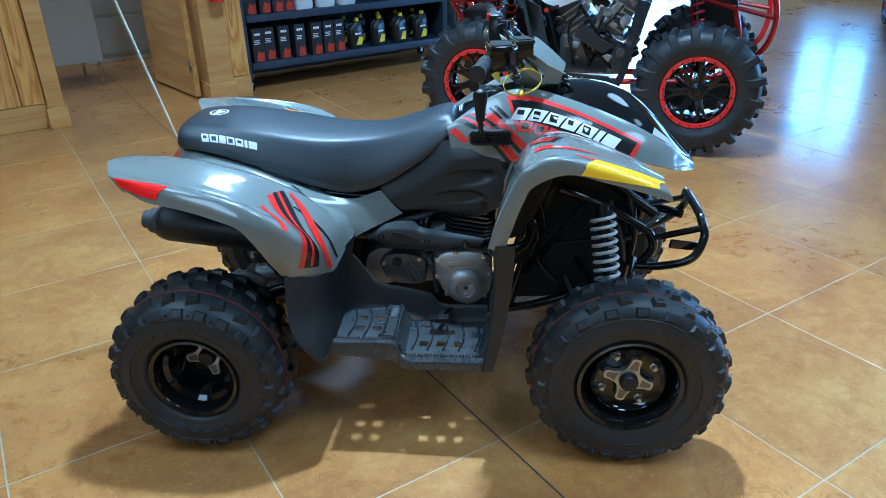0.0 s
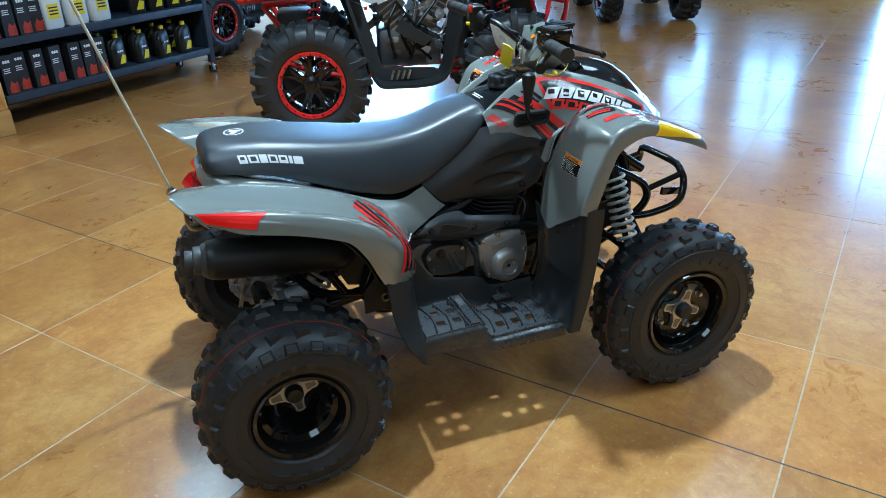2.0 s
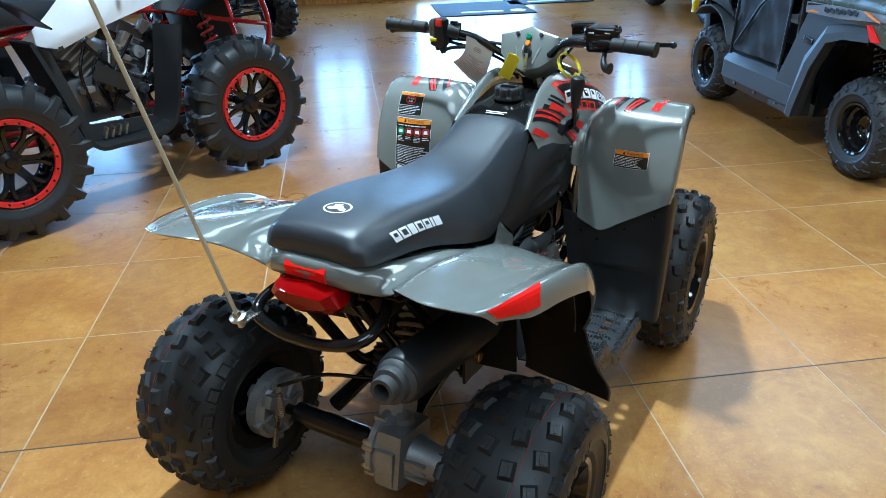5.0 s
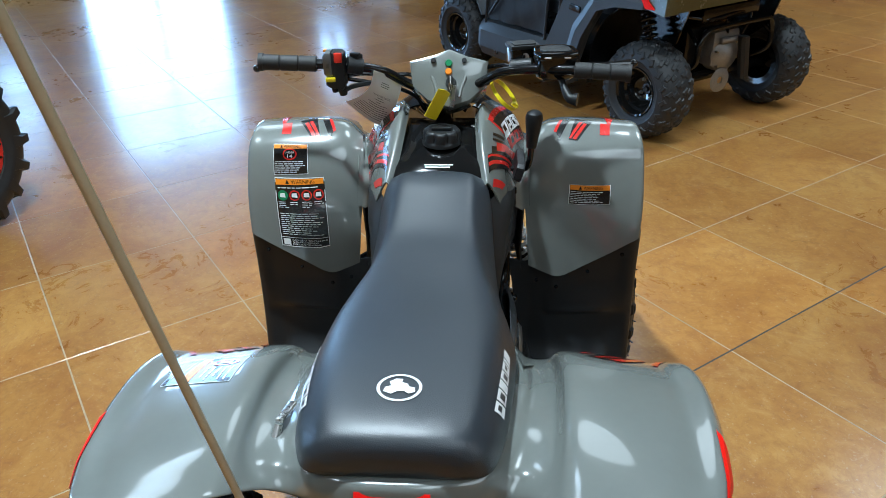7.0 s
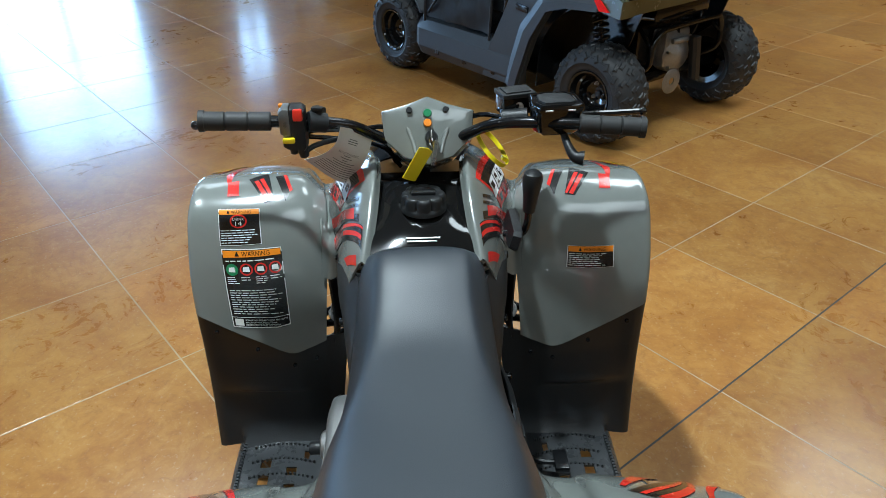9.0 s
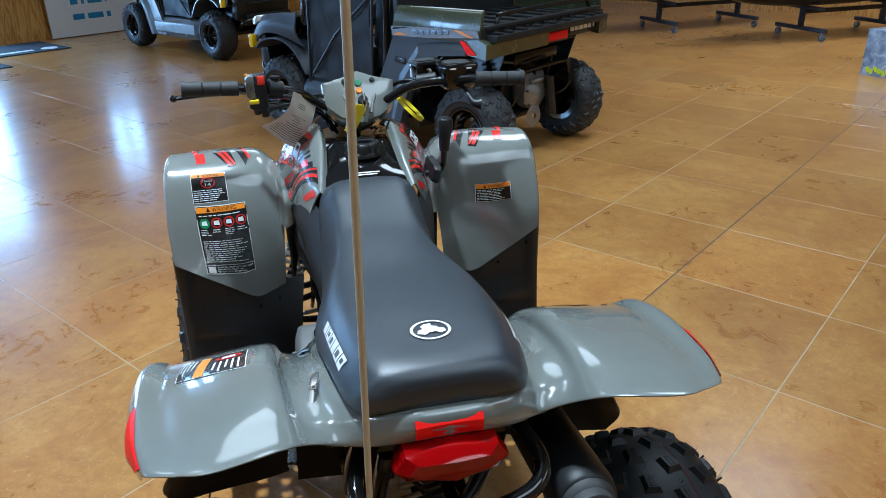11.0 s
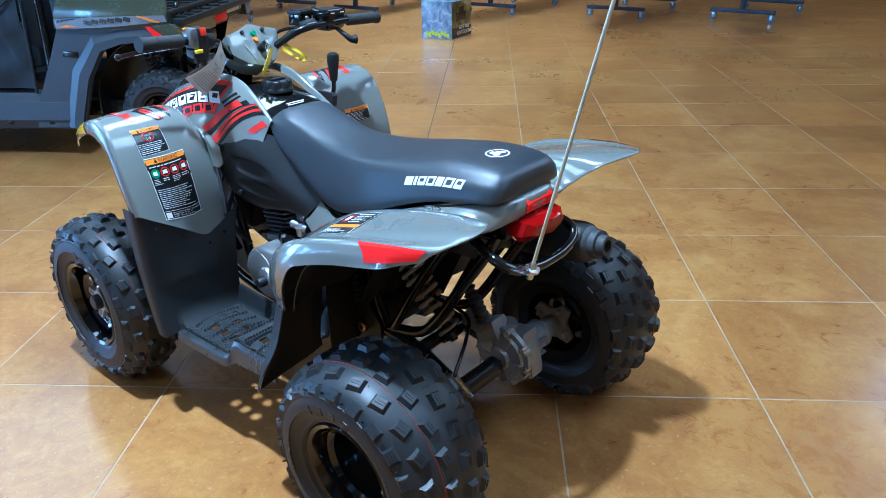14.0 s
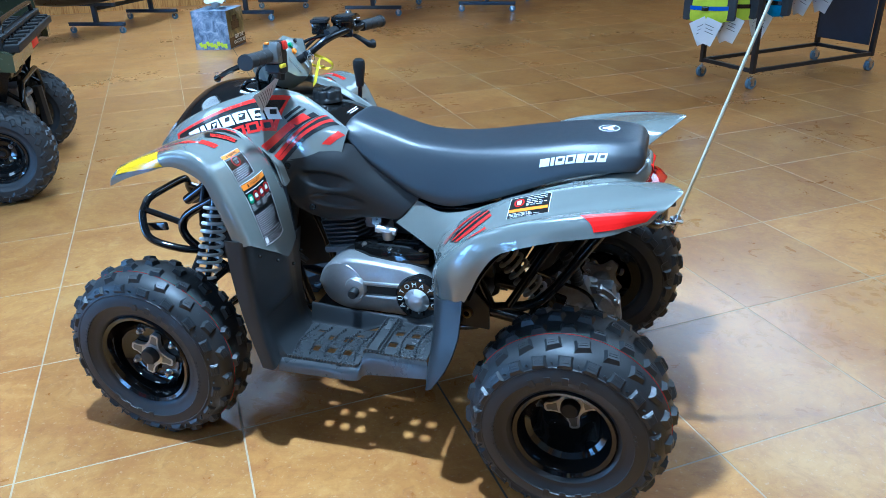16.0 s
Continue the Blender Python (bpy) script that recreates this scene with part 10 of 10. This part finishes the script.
def vest(p, turn, shell, side, strap, label):
    v = thing("life_vest", label, "life vest", "life vests on the rack", pose(*p, 0, 0, turn))
    one("front_panel", shell, v, "", lambda b: add_sheet(b, [[V(-0.17 + 0.34 * i / 10, 0.045 * math.cos((i - 5) * 0.33) + 0.01 * math.sin(j * 1.1), 0.50 * j / 10 + 0.02 * abs(i - 5) / 5 * (j == 0)) for j in range(11)] for i in range(11)], 0.035))
    one("side_panel", side, v, "", lambda b: add_box(b, (0.16, -0.01, 0.24), (0.07, 0.06, 0.44), None, 0.02))
    one("side_panel", side, v, "", lambda b: add_box(b, (-0.16, -0.01, 0.24), (0.07, 0.06, 0.44), None, 0.02))
    for z in (0.10, 0.22):
        one("strap", strap, v, "", lambda b: add_sheet(b, [[V(-0.19 + 0.38 * i / 10, 0.058 * math.cos((i - 5) * 0.33), z + 0.03 * j) for j in range(2)] for i in range(11)], 0.004))
        one("buckle", FRAME_BLACK, v, "", lambda b: add_box(b, (0.02, 0.066, z + 0.015), (0.05, 0.012, 0.034), None, 0.004))
    one("strap", strap, v, "", lambda b: add_tube(b, [(0.05, 0.02, 0.02), (0.07, 0.03, -0.10), (0.03, 0.03, -0.15), (0.0, 0.03, -0.09), (0.03, 0.02, 0.02)], 0.008, 6, 14))
    for k, a in enumerate((-14, 18)):
        one("hang_tag", PAPER, v, "white paper tag", lambda b: add_box(b, (-0.03 + 0.06 * k, 0.085 - 0.01 * k, -0.05), (0.125, 0.002, 0.185), pose(0, 0, 0, 6, a * 1.5, 0), 0.0), 0)
        one("small_print", TAG_PRINT, v, "", lambda b: [add_box(b, (-0.03 + 0.06 * k, 0.0872 - 0.01 * k, -0.005 - 0.026 * q), (0.07 - 0.012 * (q % 2), 0.001, 0.005), pose(0, 0, 0, 6, a * 1.5, 0)) for q in range(4)], 0)
    return v


M = pose(-1.619, -4.906, 0, 0, 0, 41.3)
specs = [(0.92, ACID, GREY_FABRIC, BLUE_STRAP, "lime yellow life vest with blue straps and paper tags"), (0.70, ACID, GREY_FABRIC, FRAME_BLACK, "lime and dark grey life vest with paper tags"),
         (0.32, BLUE_FABRIC, GREY_FABRIC, FRAME_BLACK, "dark grey and blue life vest with paper tags"), (0.12, GREY_FABRIC, GREY_FABRIC, FRAME_BLACK, "dark grey life vest with paper tags"), (-0.10, BLUE_FABRIC, GREY_FABRIC, FRAME_BLACK, "blue and grey life vest with paper tags"), (-0.34, GREY_FABRIC, GREY_FABRIC, FRAME_BLACK, "dark grey life vest with paper tags")]
for x, a, s2, st, lab in specs:
    vest(M @ V(x, 0.02, 0.49 if x > 0.3 else 0.63), -48.7 + (36 if x > 0.6 else 4), a, s2, st, lab)

# floor mats, show board by the door
for (u, v, w, l, lab) in ((8.35, -1.55, 1.2, 1.25, "dark blue rubber door mat with a pale emblem"), (9.0, -2.6, 0.9, 1.2, "dark rubber door mat by the entrance")):
    mat = thing("door_mat", lab, "mat", "mats by the entrance", G @ pose(u, v, 0))
    one("pad", MAT_BLUE, mat, "", lambda b: add_box(b, (0, 0, 0.006), (w, l, 0.012), None, 0.004), 0)
    one("print_block", BOTTLE_WHITE, mat, "pale printed emblem", lambda b: (add_box(b, (-w * 0.30, 0.05, 0.0135), (0.09, l * 0.44, 0.003)), add_cyl(b, (-w * 0.30, -l * 0.34, 0.012), (-w * 0.30, -l * 0.34, 0.015), 0.10, seg=24)), 0)
board = thing("show_board", "white printed board leaning on the front wall", "sign", "", G @ pose(FRONT_U - 0.10, -4.15, 0, 0, 0, 90))
one("sheet", WHITE_PAINT, board, "", lambda b: add_box(b, (0, 0.0, 0.40), (1.5, 0.02, 0.78), None, 0.002), 0)
for z, ws in ((0.46, (0.10, 0.04, 0.20, 0.02)), (0.26, (0.16, 0.22, 0.06)), (0.66, (0.12, 0.3))):
    x = 0.42
    for w in ws:
        one("print_bar", BLUE_FABRIC, board, "", lambda b: add_box(b, (x - w / 2, 0.0115, z), (w, 0.003, 0.075)), 0)
        x -= w + 0.05

# ---------------------------------------------------------------- floor tiles
TILE, TILE_U0, TILE_V0 = 0.61, -0.0536, -0.499


def tile_mesh():
    b = bmesh.new()
    h, e = TILE / 2 - 0.0026, 0.0008
    lo = [b.verts.new((sx * h, sy * h, -0.006)) for sx, sy in ((-1, -1), (1, -1), (1, 1), (-1, 1))]
    mid = [b.verts.new((sx * h, sy * h, -0.0005)) for sx, sy in ((-1, -1), (1, -1), (1, 1), (-1, 1))]
    top = [b.verts.new((sx * (h - e), sy * (h - e), 0.0)) for sx, sy in ((-1, -1), (1, -1), (1, 1), (-1, 1))]
    b.faces.new(top)
    for k in range(4):
        j = (k + 1) % 4
        b.faces.new((mid[k], mid[j], top[j], top[k]))
        b.faces.new((lo[k], lo[j], mid[j], mid[k]))
    me = bpy.data.meshes.new("tile")
    b.to_mesh(me)
    b.free()
    me.materials.append(FLOOR)
    return me


tile = tile_mesh()
far_verts, far_faces = [], []
inv_floor = floor.matrix_basis.inverted()
for i in range(-14, 16):
    for j in range(-19, 18):
        u, v = TILE_U0 + TILE * (i + 0.5), TILE_V0 + TILE * (j + 0.5)
        if not (-8.2 < u < 9.7 and -11.2 < v < 9.2):
            continue
        at = Matrix.Translation((u, v, 0))
        if -8 <= i < 9 and -9 <= j < 8:
            piece("tile", tile, floor, inv_floor @ G @ at)
        else:
            n = len(far_verts)
            for p in tile.vertices:
                far_verts.append(G @ at @ p.co)
            far_faces += [[n + q for q in f.vertices] for f in tile.polygons]
me = bpy.data.meshes.new("far_tiles")
me.from_pydata(far_verts, [], far_faces)
me.materials.append(FLOOR)
rest = new("far_tiles", me)
rest.parent = floor
rest.matrix_parent_inverse = inv_floor
tagged(rest, kind="stuff")
bm = bmesh.new()
add_box(bm, (TILE_U0, -1.0, -0.0014), (0.0060, 20.0, 0.0024))
tagged(part("joint_filler", bm, DARK_JOINT, floor, "dark filled control joint", 0, Matrix()), kind="")
